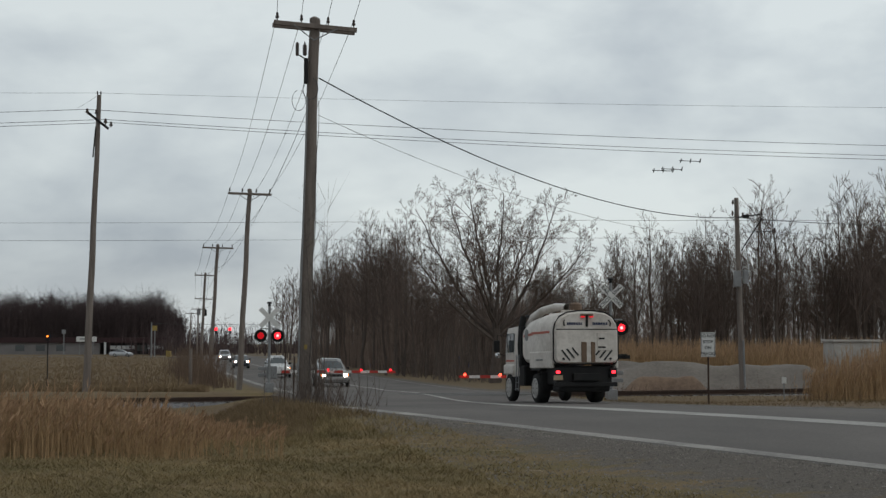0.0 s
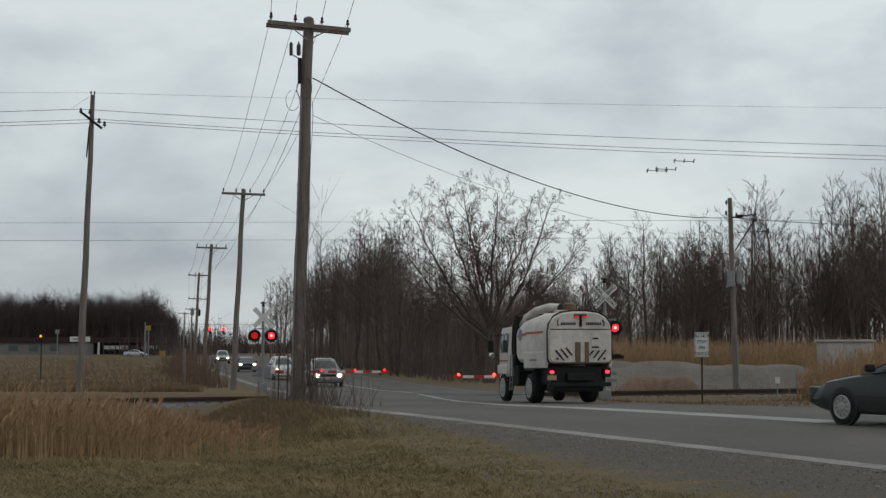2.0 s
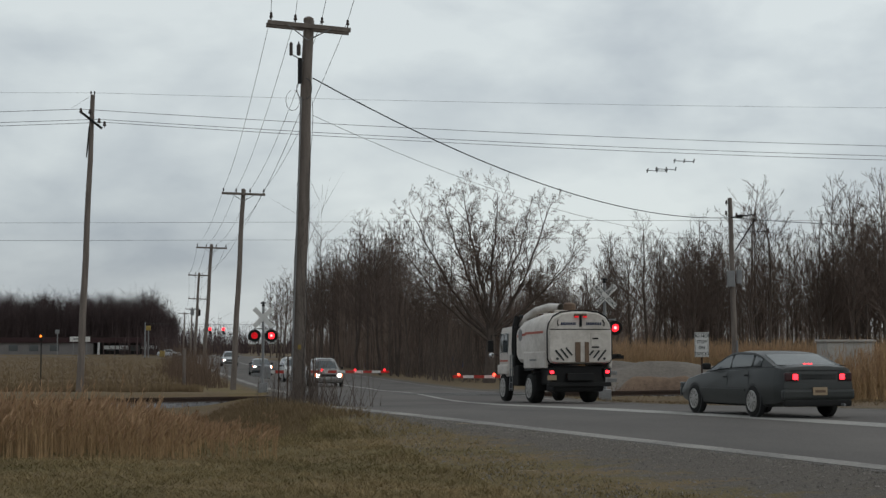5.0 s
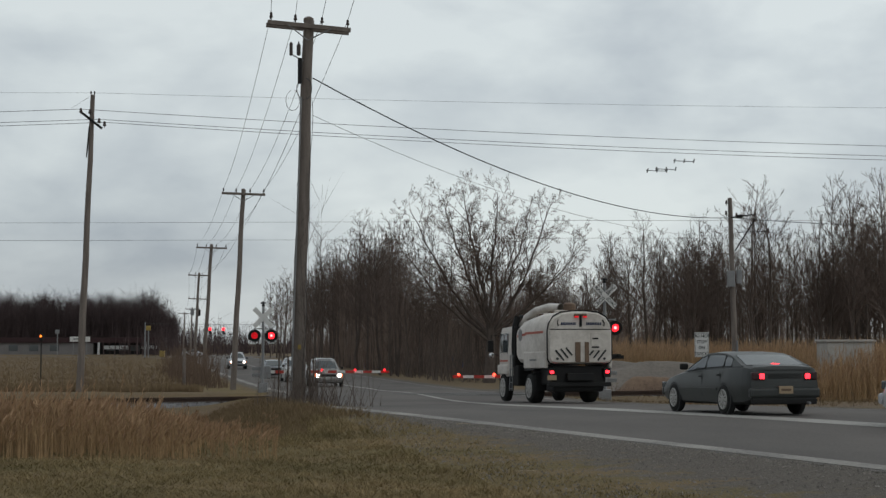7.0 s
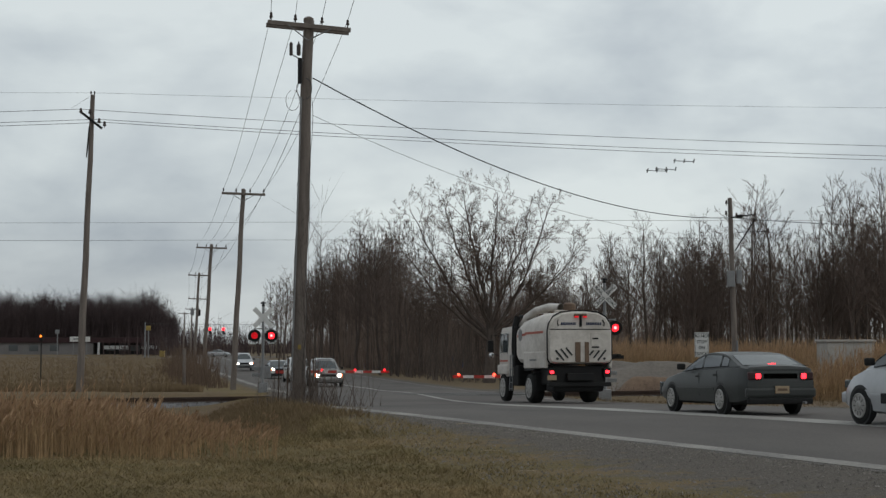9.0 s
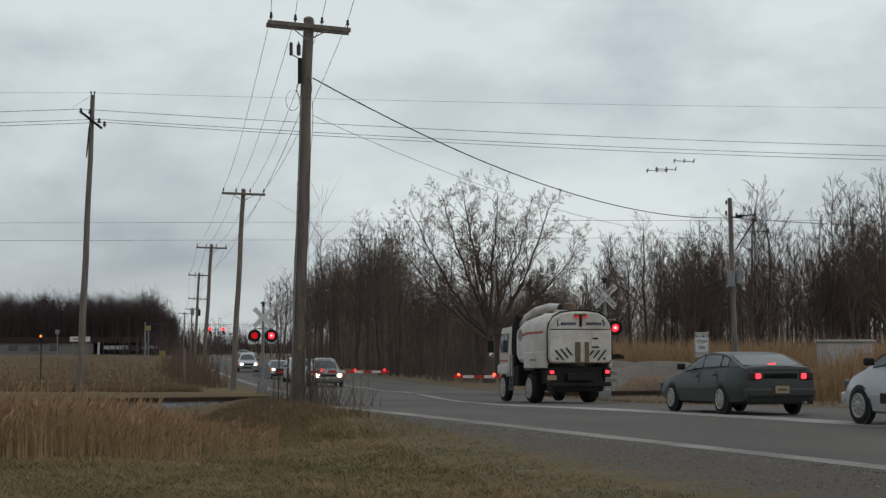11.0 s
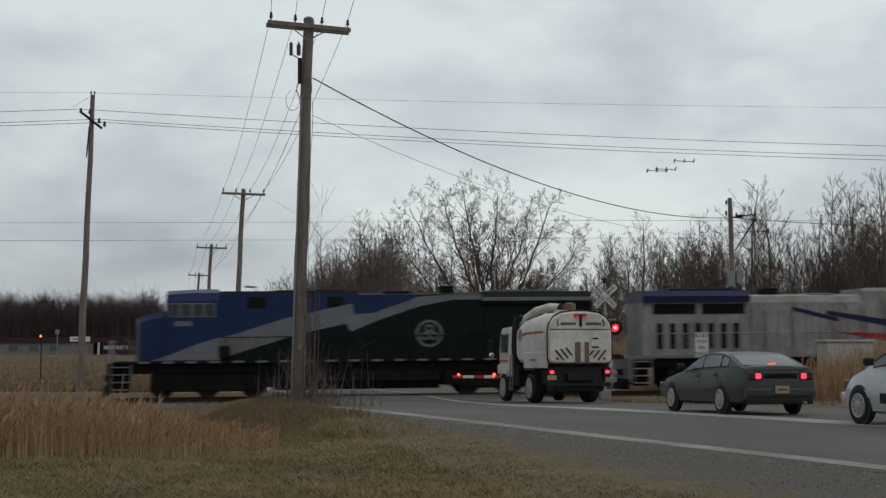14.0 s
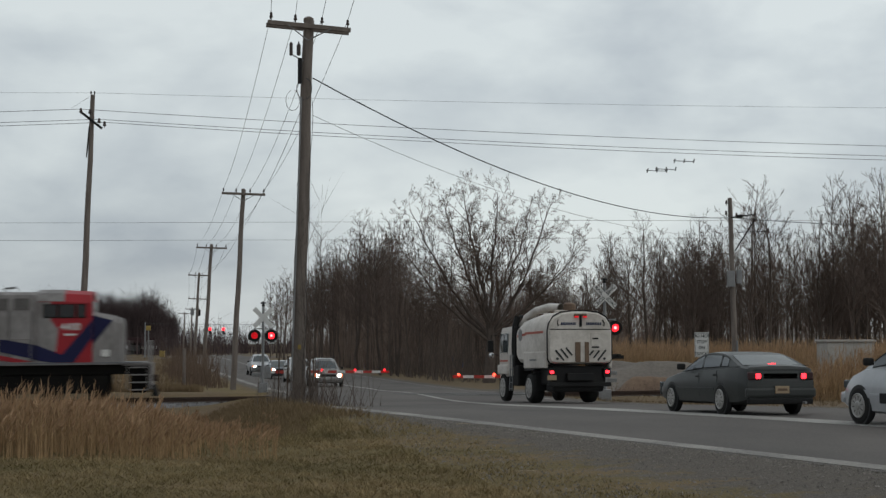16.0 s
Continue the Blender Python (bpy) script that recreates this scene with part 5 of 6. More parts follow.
def car(name, m, label, category, L, W, paint, deck, roof, axles, r, clear, lights, glass_end, style="car"):
    """A car that points along +y. deck: (y, height) of the lower body's top; roof: (y, height) of the glasshouse."""
    c = thing(name, m, label, category)
    hw = W / 2
    ys = sorted({-L / 2, -L / 2 + 0.05, -L / 2 + 0.16, L / 2 - 0.22, L / 2 - 0.07, L / 2, *(y for y, _ in deck), *np.linspace(-L / 2 + 0.3, L / 2 - 0.4, 9)})
    st = []
    for y in ys:
        t = interp(y, deck)
        e = max(0, abs(y) / (L / 2) - 0.62) / 0.38
        w = hw * (1 - 0.13 * e ** 2.2)
        zb = clear + 0.10 * e ** 3
        st.append((y, [(w * 0.82, zb), (w * 0.955, zb + 0.05), (w * 0.99, zb + 0.2), (w, zb + 0.42 * (t - zb)), (w * 0.985, zb + 0.72 * (t - zb)), (w * 0.93, t - 0.035), (w * 0.84, t), (w * 0.3, t + 0.03)]))
    smooth(part("body", skin(bmesh.new(), st), paint, c), 40)
    # cabin shell with its panes let into it
    y0, y1 = roof[0][0], roof[-1][0]
    gys = sorted({*(y for y, _ in roof), *np.linspace(y0, y1, 16)})

    def shell(y):
        b = interp(y, deck) - 0.015
        t = max(interp(y, roof), b + 0.012)
        return b, t, (t - b) / 0.45

    def flank(y, s, out):
        b, t, f = shell(y)
        return Vector((hw * (0.88 - (0.14 * s if s < 0.5 else 0.07 + 0.2 * (s - 0.5)) * f) + out, y, b + s * (t - 0.02 * f - b)))

    def slope(y, k, lift):
        b, t, f = shell(y)
        edge = hw * (0.88 - 0.17 * f)
        x = k * edge
        return Vector((x, y, t + 0.01 * f - 0.03 * f * max(0, abs(x) - hw * 0.5) / max(0.01, edge - hw * 0.5) + lift))

    st = []
    for y in gys:
        b, t, f = shell(y)
        st.append((y, [(hw * 0.88, b), (hw * (0.88 - 0.07 * f), b + 0.5 * (t - b)), (hw * (0.88 - 0.17 * f), t - 0.02 * f), (hw * 0.5, t + 0.01 * f)]))
    smooth(part("cabin", skin(bmesh.new(), st), paint, c), 30)
    top = max(z for _, z in roof)
    rys = [y for y in np.linspace(y0, y1, 61) if interp(y, roof) > top - 0.10]
    for name, ya, yb in (("rear_window", y0 + 0.06, rys[0] + 0.02), ("windscreen", rys[-1] - 0.02, y1 - 0.08)):
        rings = [[slope(y, k, 0.008) for k in (-0.86, -0.5, 0, 0.5, 0.86)] + [slope(y, k, -0.012) for k in (0.86, 0.5, 0, -0.5, -0.86)] for y in np.linspace(ya, yb, 8)]
        smooth(part(name, loft(bmesh.new(), rings), "glass", c, "tinted glass, greyed to stand for light through it"), 30)
    ends = [y1 - 0.24, *glass_end, max(y0 + 0.34, glass_end[-1] - (0.42 if style == "car" else 0.0))]
    for sx in (-1, 1):
        flip = Matrix.Diagonal((sx, 1, 1, 1))
        for ya, yb in zip(ends[1:], ends):
            if yb - ya < 0.2:
                continue
            rings = [[flip @ flank(y, s, 0.006) for s in (0.12, 0.5, 0.87)] + [flip @ flank(y, s, -0.012) for s in (0.87, 0.5, 0.12)] for y in np.linspace(ya + 0.035, yb - 0.035, 8)]
            smooth(part("side_window", loft(bmesh.new(), rings), "glass", c, "tinted glass, greyed to stand for light through it"), 30)
            frame_line = [flip @ flank(y, 0.10, 0.004) for y in np.linspace(ya + 0.03, yb - 0.03, 6)] + [flip @ flank(y, 0.89, 0.004) for y in np.linspace(yb - 0.03, ya + 0.03, 6)]
            part("window_seal", tube(frame_line + frame_line[:1], 0.012, 5), "dark", c)
        part("side_moulding", cbox(0.02, axles[0] - axles[1] - 2.2 * r, 0.05, (sx * (hw + 0.002), (axles[0] + axles[1]) / 2, clear + 0.33), 0.006), paint, c)
        part("mirror", cbox(0.19, 0.1, 0.14, (sx * (hw + 0.07), y1 - 0.42, interp(y1 - 0.4, deck) + 0.09), 0.04), "dark", c)
        for k, y in enumerate(glass_end):
            part("door_handle", cbox(0.02, 0.16, 0.035, (sx * (hw * 0.985), y + 0.1, interp(y, deck) - 0.16), 0.008), "dark", c)
            part("door_seam", cbox(0.008, 0.012, 0.5, (sx * (hw * 0.99), y, interp(y, deck) - 0.33)), "black", c)
        for y in axles:
            part("wheel_arch", lathe(bmesh.new(), [(r * 1.10, -0.1), (r * 1.10, 0.0), (0.01, 0.0)], 28, Matrix.Translation((sx * hw * 0.995, y, r * 1.03)) @ pose(0, 0, 0, 0, 90 * sx, 0)), "black", c)
    wheels = [wheel(c, sx * (hw - 0.075), y, r, 0.19, out=sx) for y in axles for sx in (-1, 1)]
    for kind, x, z, w, h, mat, end in lights:
        for sx in ((-1, 1) if x else (1,)):
            e = L / 2 if end > 0 else -L / 2
            part(kind, cbox(w, 0.15 if kind == "brake_lamp" else 0.12, h, (sx * x, e * 0.985, z), 0.03 if min(w, h) > 0.07 else 0.01), mat, c)
    part("bumper", cbox(W * 0.9, 0.14, 0.2, (0, -L / 2 + 0.02, clear + 0.26), 0.05), paint if style != "pickup" else "steel", c)
    part("bumper", cbox(W * 0.9, 0.14, 0.2, (0, L / 2 - 0.02, clear + 0.26), 0.05), paint if style != "pickup" else "steel", c)
    return c, wheels


# parking spots are set in motions(); these poses are where each one comes to rest
SEDAN, SEDAN_WHEELS = car("sedan", Matrix(), "dark blue-grey four-door sedan with brake lights on", "car", 4.75, 1.73, "sedan_paint",
    ((-2.375, 0.84), (-2.32, 0.98), (-2.05, 1.02), (-1.4, 1.0), (0.6, 0.93), (1.2, 0.88), (1.95, 0.77), (2.28, 0.64), (2.375, 0.52)),
    ((-2.0, 1.01), (-1.65, 1.13), (-1.32, 1.24), (-1.0, 1.30), (-0.4, 1.325), (-0.02, 1.305), (0.28, 1.22), (1.1, 0.87)), (1.44, -1.28), 0.315, 0.20,
    (("tail_lamp", 0.58, 0.80, 0.30, 0.17, "red_dim", -1), ("brake_lamp", 0.51, 0.80, 0.12, 0.12, "red_hot", -1), ("headlamp", 0.6, 0.60, 0.36, 0.13, "glass", 1)), (-0.12, -1.08))
part("centre_panel", cbox(0.80, 0.06, 0.15, (0, -2.345, 0.80), 0.02), "sedan_paint", SEDAN)
part("brake_lamp", cbox(0.17, 0.06, 0.04, (0, -1.97, 1.045), 0.01), "red_hot", SEDAN, "high brake lamp")
pl = part("number_plate", cbox(0.31, 0.02, 0.155, (0, 0, 0), 0.004), "plate", SEDAN, "number plate", m=Matrix.Translation((0, -2.44, 0.52)))
part("writing_bar", cbox(0.22, 0.004, 0.05, (0, -0.012, 0)), "rust", pl)
part("exhaust", crod((0.5, -2.5, 0.25), (0.5, -2.1, 0.25), 0.028), "steel", SEDAN)
part("lower_valance", cbox(1.45, 0.1, 0.12, (0, -2.34, 0.28), 0.03), "dark", SEDAN)
part("boot_seam", cbox(1.2, 0.012, 0.012, (0, -2.365, 0.93)), "black", SEDAN)
for sx in (-1, 1):
    part("boot_seam", cbox(0.012, 0.42, 0.01, (sx * 0.66, -2.1, 1.022)), "black", SEDAN)

MINIVAN, VAN_WHEELS = car("minivan", Matrix(), "pale silver minivan with multi-spoke alloy wheels", "car", 4.8, 1.95, "silver_paint",
    ((-2.4, 0.9), (-2.3, 1.05), (-1, 1.07), (0.6, 1.05), (1.2, 1.03), (1.6, 0.99), (2.0, 0.88), (2.25, 0.74), (2.4, 0.5)),
    ((-2.33, 1.05), (-2.2, 1.55), (-1.9, 1.70), (-0.8, 1.75), (0.1, 1.73), (0.5, 1.64), (1.0, 1.36), (1.62, 0.98)), (1.65, -1.4), 0.33, 0.2,
    (("tail_lamp", 0.82, 1.1, 0.14, 0.4, "red_dim", -1), ("headlamp", 0.62, 0.70, 0.40, 0.15, "glass", 1)), (0.35, -0.9))
part("side_cladding", cbox(0.03, 1.9, 0.18, (-0.985, 0.0, 0.48), 0.012), "dark", MINIVAN)

CARS = []
LAMPS = (("headlamp", 0.66, 0.74, 0.20, 0.17, "lamp", 1), ("marker_lamp", 0.80, 0.76, 0.10, 0.12, "amber_glow", 1), ("grille", 0, 0.74, 0.95, 0.15, "dark", 1), ("tail_lamp", 0.7, 0.9, 0.16, 0.3, "red_dim", -1), ("lower_grille", 0, 0.45, 1.1, 0.14, "black", 1))
SUV_DECK = ((-2.35, 0.95), (-2.25, 1.06), (0.5, 1.07), (1.0, 1.06), (1.9, 1.0), (2.25, 0.86), (2.35, 0.6))
SUV_ROOF = ((-2.3, 1.05), (-2.1, 1.6), (-1.8, 1.72), (-0.5, 1.76), (0.15, 1.73), (0.4, 1.62), (1.0, 1.06))
PICK_DECK = ((-2.7, 1.0), (-2.6, 1.08), (-0.7, 1.08), (0.5, 1.1), (1.2, 1.1), (2.3, 1.05), (2.6, 0.9), (2.7, 0.6))
PICK_ROOF = ((-0.75, 1.08), (-0.6, 1.65), (-0.3, 1.78), (0.3, 1.8), (0.6, 1.7), (1.2, 1.1))
SED_DECK = ((-2.3, 0.85), (-2.2, 0.98), (-1.3, 1.0), (0.6, 0.95), (1.2, 0.92), (2.0, 0.82), (2.25, 0.7), (2.3, 0.55))
SED_ROOF = ((-1.6, 1.0), (-1.0, 1.33), (-0.2, 1.44), (0.4, 1.38), (1.25, 0.92))
for name, label, cat, L, W, paint, deck, roof, ax, r, cl, ge, style in (
        ("suv", "greyish silver utility vehicle waiting with headlights on", "car", 4.7, 1.9, "champagne", SUV_DECK, SUV_ROOF, (1.5, -1.4), 0.36, 0.24, (0.1, -1.0), "car"),
        ("hatchback", "white compact utility vehicle waiting with headlights on", "car", 4.5, 1.85, "car_white", SUV_DECK, SUV_ROOF, (1.4, -1.3), 0.34, 0.22, (0.1, -1.0), "car"),
        ("sedan", "dark sedan waiting with headlights on", "car", 4.6, 1.75, "car_dark", SED_DECK, SED_ROOF, (1.4, -1.2), 0.32, 0.2, (0.1, -0.85), "car"),
        ("pickup_truck", "pale pickup truck arriving with headlights on", "pickup", 5.4, 1.98, "silver_paint", PICK_DECK, PICK_ROOF, (1.7, -1.6), 0.38, 0.32, (0.1,), "pickup")):
    ob, _ = car(name, Matrix(), label, cat, L, W, paint, deck, roof, ax, r, cl, [(k, x * (1 if k != "headlamp" else 1), z * (1.05 if style == "pickup" else 1), w, h, mt, e) for k, x, z, w, h, mt, e in LAMPS], ge, style)
    if name in ("suv", "hatchback"):
        for sx in (-0.62, 0.62):
            part("roof_rail", tube([(sx, -1.6, 1.76), (sx, -1.4, 1.82), (sx, 0, 1.84), (sx, 0.1, 1.78)], 0.02, 6), "dark", ob)
    CARS.append(ob)


FAR_CAR, _ = car("sedan", Matrix(), "pale silver sedan crossing at the far junction", "car", 4.6, 1.75, "silver_paint", SED_DECK, SED_ROOF, (1.4, -1.2), 0.32, 0.2,
                 (("tail_lamp", 0.6, 0.85, 0.3, 0.15, "red_dim", -1), ("headlamp", 0.6, 0.66, 0.3, 0.14, "glass", 1)), (0.1, -0.85))


def sweeper():
    """The tank-bodied road sweeper waiting at the gate; it points along +y."""
    y0 = 54.5
    c = thing("road_sweeper", Matrix.Translation((3.95, y0, road_z(y0) + 0.02)) @ pose(0, 0, 0, -1.1, 0, 14.5) @ Matrix.Diagonal((1.05, 1.05, 1.05, 1)), "dirty white tank-bodied road sweeper truck with orange stripe", "truck")
    hw, zb, zt = 1.12, 1.28, 3.02
    sec = lambda w, b, t, k=0.62: [(w * 0.80, b), (w * 0.93, b + 0.03), (w, b + 0.14), (w * 1.0, b + k * (t - b)), (w * 0.955, b + 0.76 * (t - b)), (w * 0.82, b + 0.89 * (t - b)), (w * 0.58, b + 0.97 * (t - b)), (w * 0.2, t)]
    st = [(-2.72, sec(hw * 0.97, zb + 0.02, zt - 0.04)), (-2.66, sec(hw, zb, zt)), (-1.0, sec(hw, zb, zt - 0.02)), (0.35, sec(hw, zb + 0.05, zt - 0.14)), (0.7, sec(hw * 0.96, zb + 0.2, zt - 0.25))]
    smooth(part("tank", skin(bmesh.new(), st), "truck_white", c, "rounded dirty white hopper tank"), 35)
    door = part("rear_door", skin(bmesh.new(), [(-2.80, sec(hw * 0.92, zb + 0.06, zt - 0.09)), (-2.725, sec(hw * 0.96, zb + 0.02, zt - 0.05))]), "truck_white", c, "domed white rear door")
    rim = sec(hw * 0.985, zb, zt - 0.01)
    part("door_seal", tube([(x, -2.70, z) for x, z in rim] + [(-x, -2.70, z) for x, z in rim[::-1]] + [(rim[0][0], -2.70, zb)], 0.028, 6), "dark", c)
    part("door_seam", cbox(2.1, 0.012, 0.025, (0, -2.806, 2.40)), "dark", door)
    part("hatch", cbox(0.42, 0.03, 0.58, (0.56, -2.81, 2.0), 0.015), "truck_white", door)
    for dz, w in ((0.1, 0.2), (-0.18, 0.26)):
        part("writing_bar", cbox(w, 0.006, 0.05, (0.5, -2.83, 2.0 + dz)), "dark", door)
    for x in (-0.10, 0.21):
        part("wear_strip", cbox(0.14 if x > 0 else 0.18, 0.03, 0.66, (x, -2.812, 1.66), 0.008), "rust", door, "brown worn timber strip")
    for x0, s in ((-0.62, 1), (0.62, -1)):
        for k in range(3):
            a = Vector((x0 - s * 0.16 + s * 0.11 * k - s * 0.02, -2.812, 1.72 - 0.0 * k))
            part("hazard_stripe", cbox(0.055, 0.012, 0.44 - 0.06 * k, (x0 + s * (0.16 * k - 0.1), -2.812, 1.62 + 0.06 * (k - 1)), 0.0, pose(0, 0, 0, 0, -40 * s, 0)), "black", door)
    for x, w in ((-0.42, 0.52), (0.45, 0.52)):
        for k in range(9 if w else 0):
            part("writing_bar", cbox(0.038, 0.006, 0.085, (x + 0.058 * (k - 4), -2.812, 2.58)), "loco_blue", door)
    for x in (-0.80, 0.80):
        part("door_knob", crod((x, -2.84, 1.45), (x, -2.79, 1.45), 0.04, seg=12), "black", door)
        part("door_hook", tube([(x * 0.95, -2.80, 2.7), (x * 1.0, -2.86, 2.6), (x * 0.97, -2.86, 2.5)], 0.022, 6), "dark", door)
    part("hinge", cbox(0.07, 0.1, 0.4, (0, -2.82, 2.68), 0.02), "dark", door)
    part("beacon_bar", cbox(0.44, 0.1, 0.08, (0, -2.80, 2.86), 0.03), "rust", c)
    for x in (-0.15, 0.15):
        part("brake_lamp", cbox(0.13, 0.05, 0.05, (x, -2.86, 2.80), 0.015), "red_half", c)
    for sx in (-1, 1):
        part("stripe", cbox(0.012, 1.9, 0.075, (sx * (hw + 0.004), -1.4, 2.32)), "orange", c, "orange-red stripe")
        part("stripe", cbox(0.012, 1.0, 0.075, (sx * (hw + 0.003), -0.02, 2.27), 0, pose(0, 0, 0, -3, 0, 0)), "orange", c)
        part("emblem", lathe(bmesh.new(), [(0.2, -0.01), (0.2, 0.012), (0.14, 0.014), (0.002, 0.014)], 24, Matrix.Translation((sx * (hw + 0.004), 0.12, 2.28)) @ pose(0, 0, 0, 0, 90 * sx, 0)), "steel", c, "round grey emblem")
        part("side_skirt", cbox(0.12, 2.3, 0.55, (sx * (hw - 0.02), -1.45, 1.42), 0.05), "truck_white", c)
        for k in range(7):
            part("writing_bar", cbox(0.006, 0.075, 0.06, (sx * (hw + 0.045), -1.7 + 0.11 * k, 1.42)), "steel", c)
        part("mudguard", cbox(0.34, 1.1, 0.06, (sx * 0.98, -0.9, 1.1), 0.02), "dark", c)
        part("mud_flap", cbox(0.42, 0.02, 0.62, (sx * 0.92, -1.55, 0.72), 0.005), "dark", c)
        part("tail_lamp_box", cbox(0.24, 0.12, 0.3, (sx * 0.95, -2.62, 1.0), 0.02), "dark", c)
        part("tail_lamp", cbox(0.13, 0.04, 0.09, (sx * 0.95, -2.69, 1.02), 0.015), "red_hot", c, "lit red tail lamp")
        part("fender", cbox(0.16, 1.15, 0.34, (sx * 1.06, 2.3, 1.12), 0.06), "truck_white", c)
    part("number_plate", cbox(0.31, 0.02, 0.155, (-0.95, -2.69, 0.84), 0.004), "plate", c)
    part("chassis", cbox(0.9, 5.4, 0.24, (0, -0.1, 0.86), 0.02), "dark", c)
    part("under_body", cbox(1.9, 1.9, 0.62, (0, -1.6, 0.92), 0.06), "dark", c)
    part("rear_bumper", cbox(2.15, 0.1, 0.14, (0, -2.66, 0.62), 0.02), "dark", c)
    part("brush_housing", cbox(1.75, 0.8, 0.85, (0, -2.2, 0.80), 0.1), "dark", c)
    part("side_tank", cbox(0.5, 0.8, 0.7, (-0.80, 1.05, 0.9), 0.06), "dark", c)
    part("side_tank", cbox(0.5, 0.8, 0.7, (0.80, 1.05, 0.9), 0.06), "dark", c)
    part("lifting_arm", cbox(0.12, 0.5, 0.1, (1.35, -2.5, 1.55), 0.02), "dark", c)
    part("lifting_arm", cbox(0.5, 0.1, 0.12, (1.3, -2.6, 1.5), 0.02), "dark", c)
    # cab
    cs = [(1.35, [(1.05, 0.95), (1.08, 1.1), (1.08, 1.7), (1.05, 2.35), (0.98, 2.62), (0.5, 2.7)]), (2.75, [(1.05, 0.75), (1.08, 1.0), (1.08, 1.7), (1.05, 2.3), (0.97, 2.58), (0.5, 2.66)]),
          (2.95, [(0.98, 0.7), (1.0, 1.0), (1.0, 1.55), (0.94, 2.25), (0.88, 2.5), (0.4, 2.56)])]
    smooth(part("cab", skin(bmesh.new(), cs), "truck_white", c, "white cab-over cab"), 30)
    part("cab_stripe", cbox(2.19, 0.9, 0.06, (0, 2.2, 1.42)), "orange", c)
    for sx in (-1, 1):
        part("cab_window", cbox(0.03, 0.85, 0.72, (sx * 1.065, 2.15, 2.02), 0.05), "glass", c)
        part("mirror_arm", tube([(sx * 1.05, 2.75, 2.3), (sx * 1.32, 2.95, 2.35), (sx * 1.34, 2.95, 1.7), (sx * 1.05, 2.8, 1.6)], 0.018, 6), "dark", c)
        part("mirror", cbox(0.22, 0.06, 0.42, (sx * 1.36, 2.92, 1.95), 0.03), "dark", c)
        part("round_mirror", lathe(bmesh.new(), [(0.09, 0), (0.1, 0.02), (0.06, 0.06), (0.002, 0.07)], 14, Matrix.Translation((sx * 1.34, 2.9, 1.62)) @ pose(0, 0, 0, 90, 0, 0)), "chrome", c)
    part("windscreen", cbox(1.75, 0.03, 0.75, (0, 2.94, 2.0), 0.05, pose(0, 0, 0, 6, 0, 0)), "glass", c)
    part("cab_back_frame", cbox(2.1, 0.3, 1.5, (0, 1.15, 1.85), 0.04), "dark", c)
    # suction pipe over the roof
    smooth(part("suction_pipe", tube([(-0.25, -1.6, 3.15), (-0.3, -0.6, 3.2), (-0.4, 0.5, 3.12), (-0.6, 1.0, 2.9), (-0.85, 1.25, 2.5), (-0.95, 1.3, 1.6), (-0.95, 1.3, 0.9)], [0.13, 0.14, 0.14, 0.14, 0.15, 0.15, 0.15], 14), "truck_white", c, "bent pale suction pipe"), 60)
    part("pipe_elbow", lathe(bmesh.new(), [(0.2, 0), (0.22, 0.05), (0.2, 0.3), (0.1, 0.36)], 16, Matrix.Translation((0.0, -1.75, 2.95))), "rust", c)
    part("black_hose", tube([(-0.9, 1.1, 2.95), (-0.98, 1.15, 2.6), (-1.0, 1.2, 2.0), (-0.98, 1.2, 1.2)], 0.11, 10), "dark", c)
    for k in range(4):
        part("roof_rib", cbox(1.2 - 0.1 * (k % 2), 0.06, 0.05, (0, -2.0 + 0.6 * k, 3.02 - 0.02 * k), 0.01), "rust" if k % 2 else "truck_white", c)
    part("roof_hatch", cbox(0.7, 0.6, 0.1, (0.2, -0.9, 3.02), 0.03), "truck_white", c)
    part("work_lamp", cbox(0.16, 0.12, 0.12, (-0.7, 1.3, 2.95), 0.03), "black", c)
    # ladder
    for yy in (0.95, 1.23):
        part("ladder_rail", cbox(0.03, 0.04, 1.25, (-1.16, yy, 1.0), 0.006, pose(0, 0, 0, 6, 0, 0)), "steel", c)
    for k in range(6):
        part("ladder_rung", crod((-1.16, 0.92, 0.45 + 0.22 * k), (-1.16, 1.26, 0.45 + 0.22 * k), 0.014, seg=6), "steel", c)
    for y in (2.3, -0.9):
        for sx in (-1, 1):
            wheel(c, sx * (0.97 if y > 0 else 0.95), y, 0.49, 0.27 if y > 0 else 0.42, "rim", 8, sx)
    return c


sweeper()


# ---------------------------------------------------------------- locomotives
SIDE = {1: pose(0, 0, 0, 90, 0, 0), -1: pose(0, 0, 0, 90, 0, 180)}


def side_panel(parent, name, pts, half, mat, label="", thick=0.012):
    """The same outline in (x, z) on both flanks."""
    for s in (-1, 1):
        m = Matrix(((1, 0, 0, 0), (0, 0, s, s * half), (0, 1, 0, 0), (0, 0, 0, 1)))
        part(name, prism(bmesh.new(), pts, thick, m), mat, parent, label)


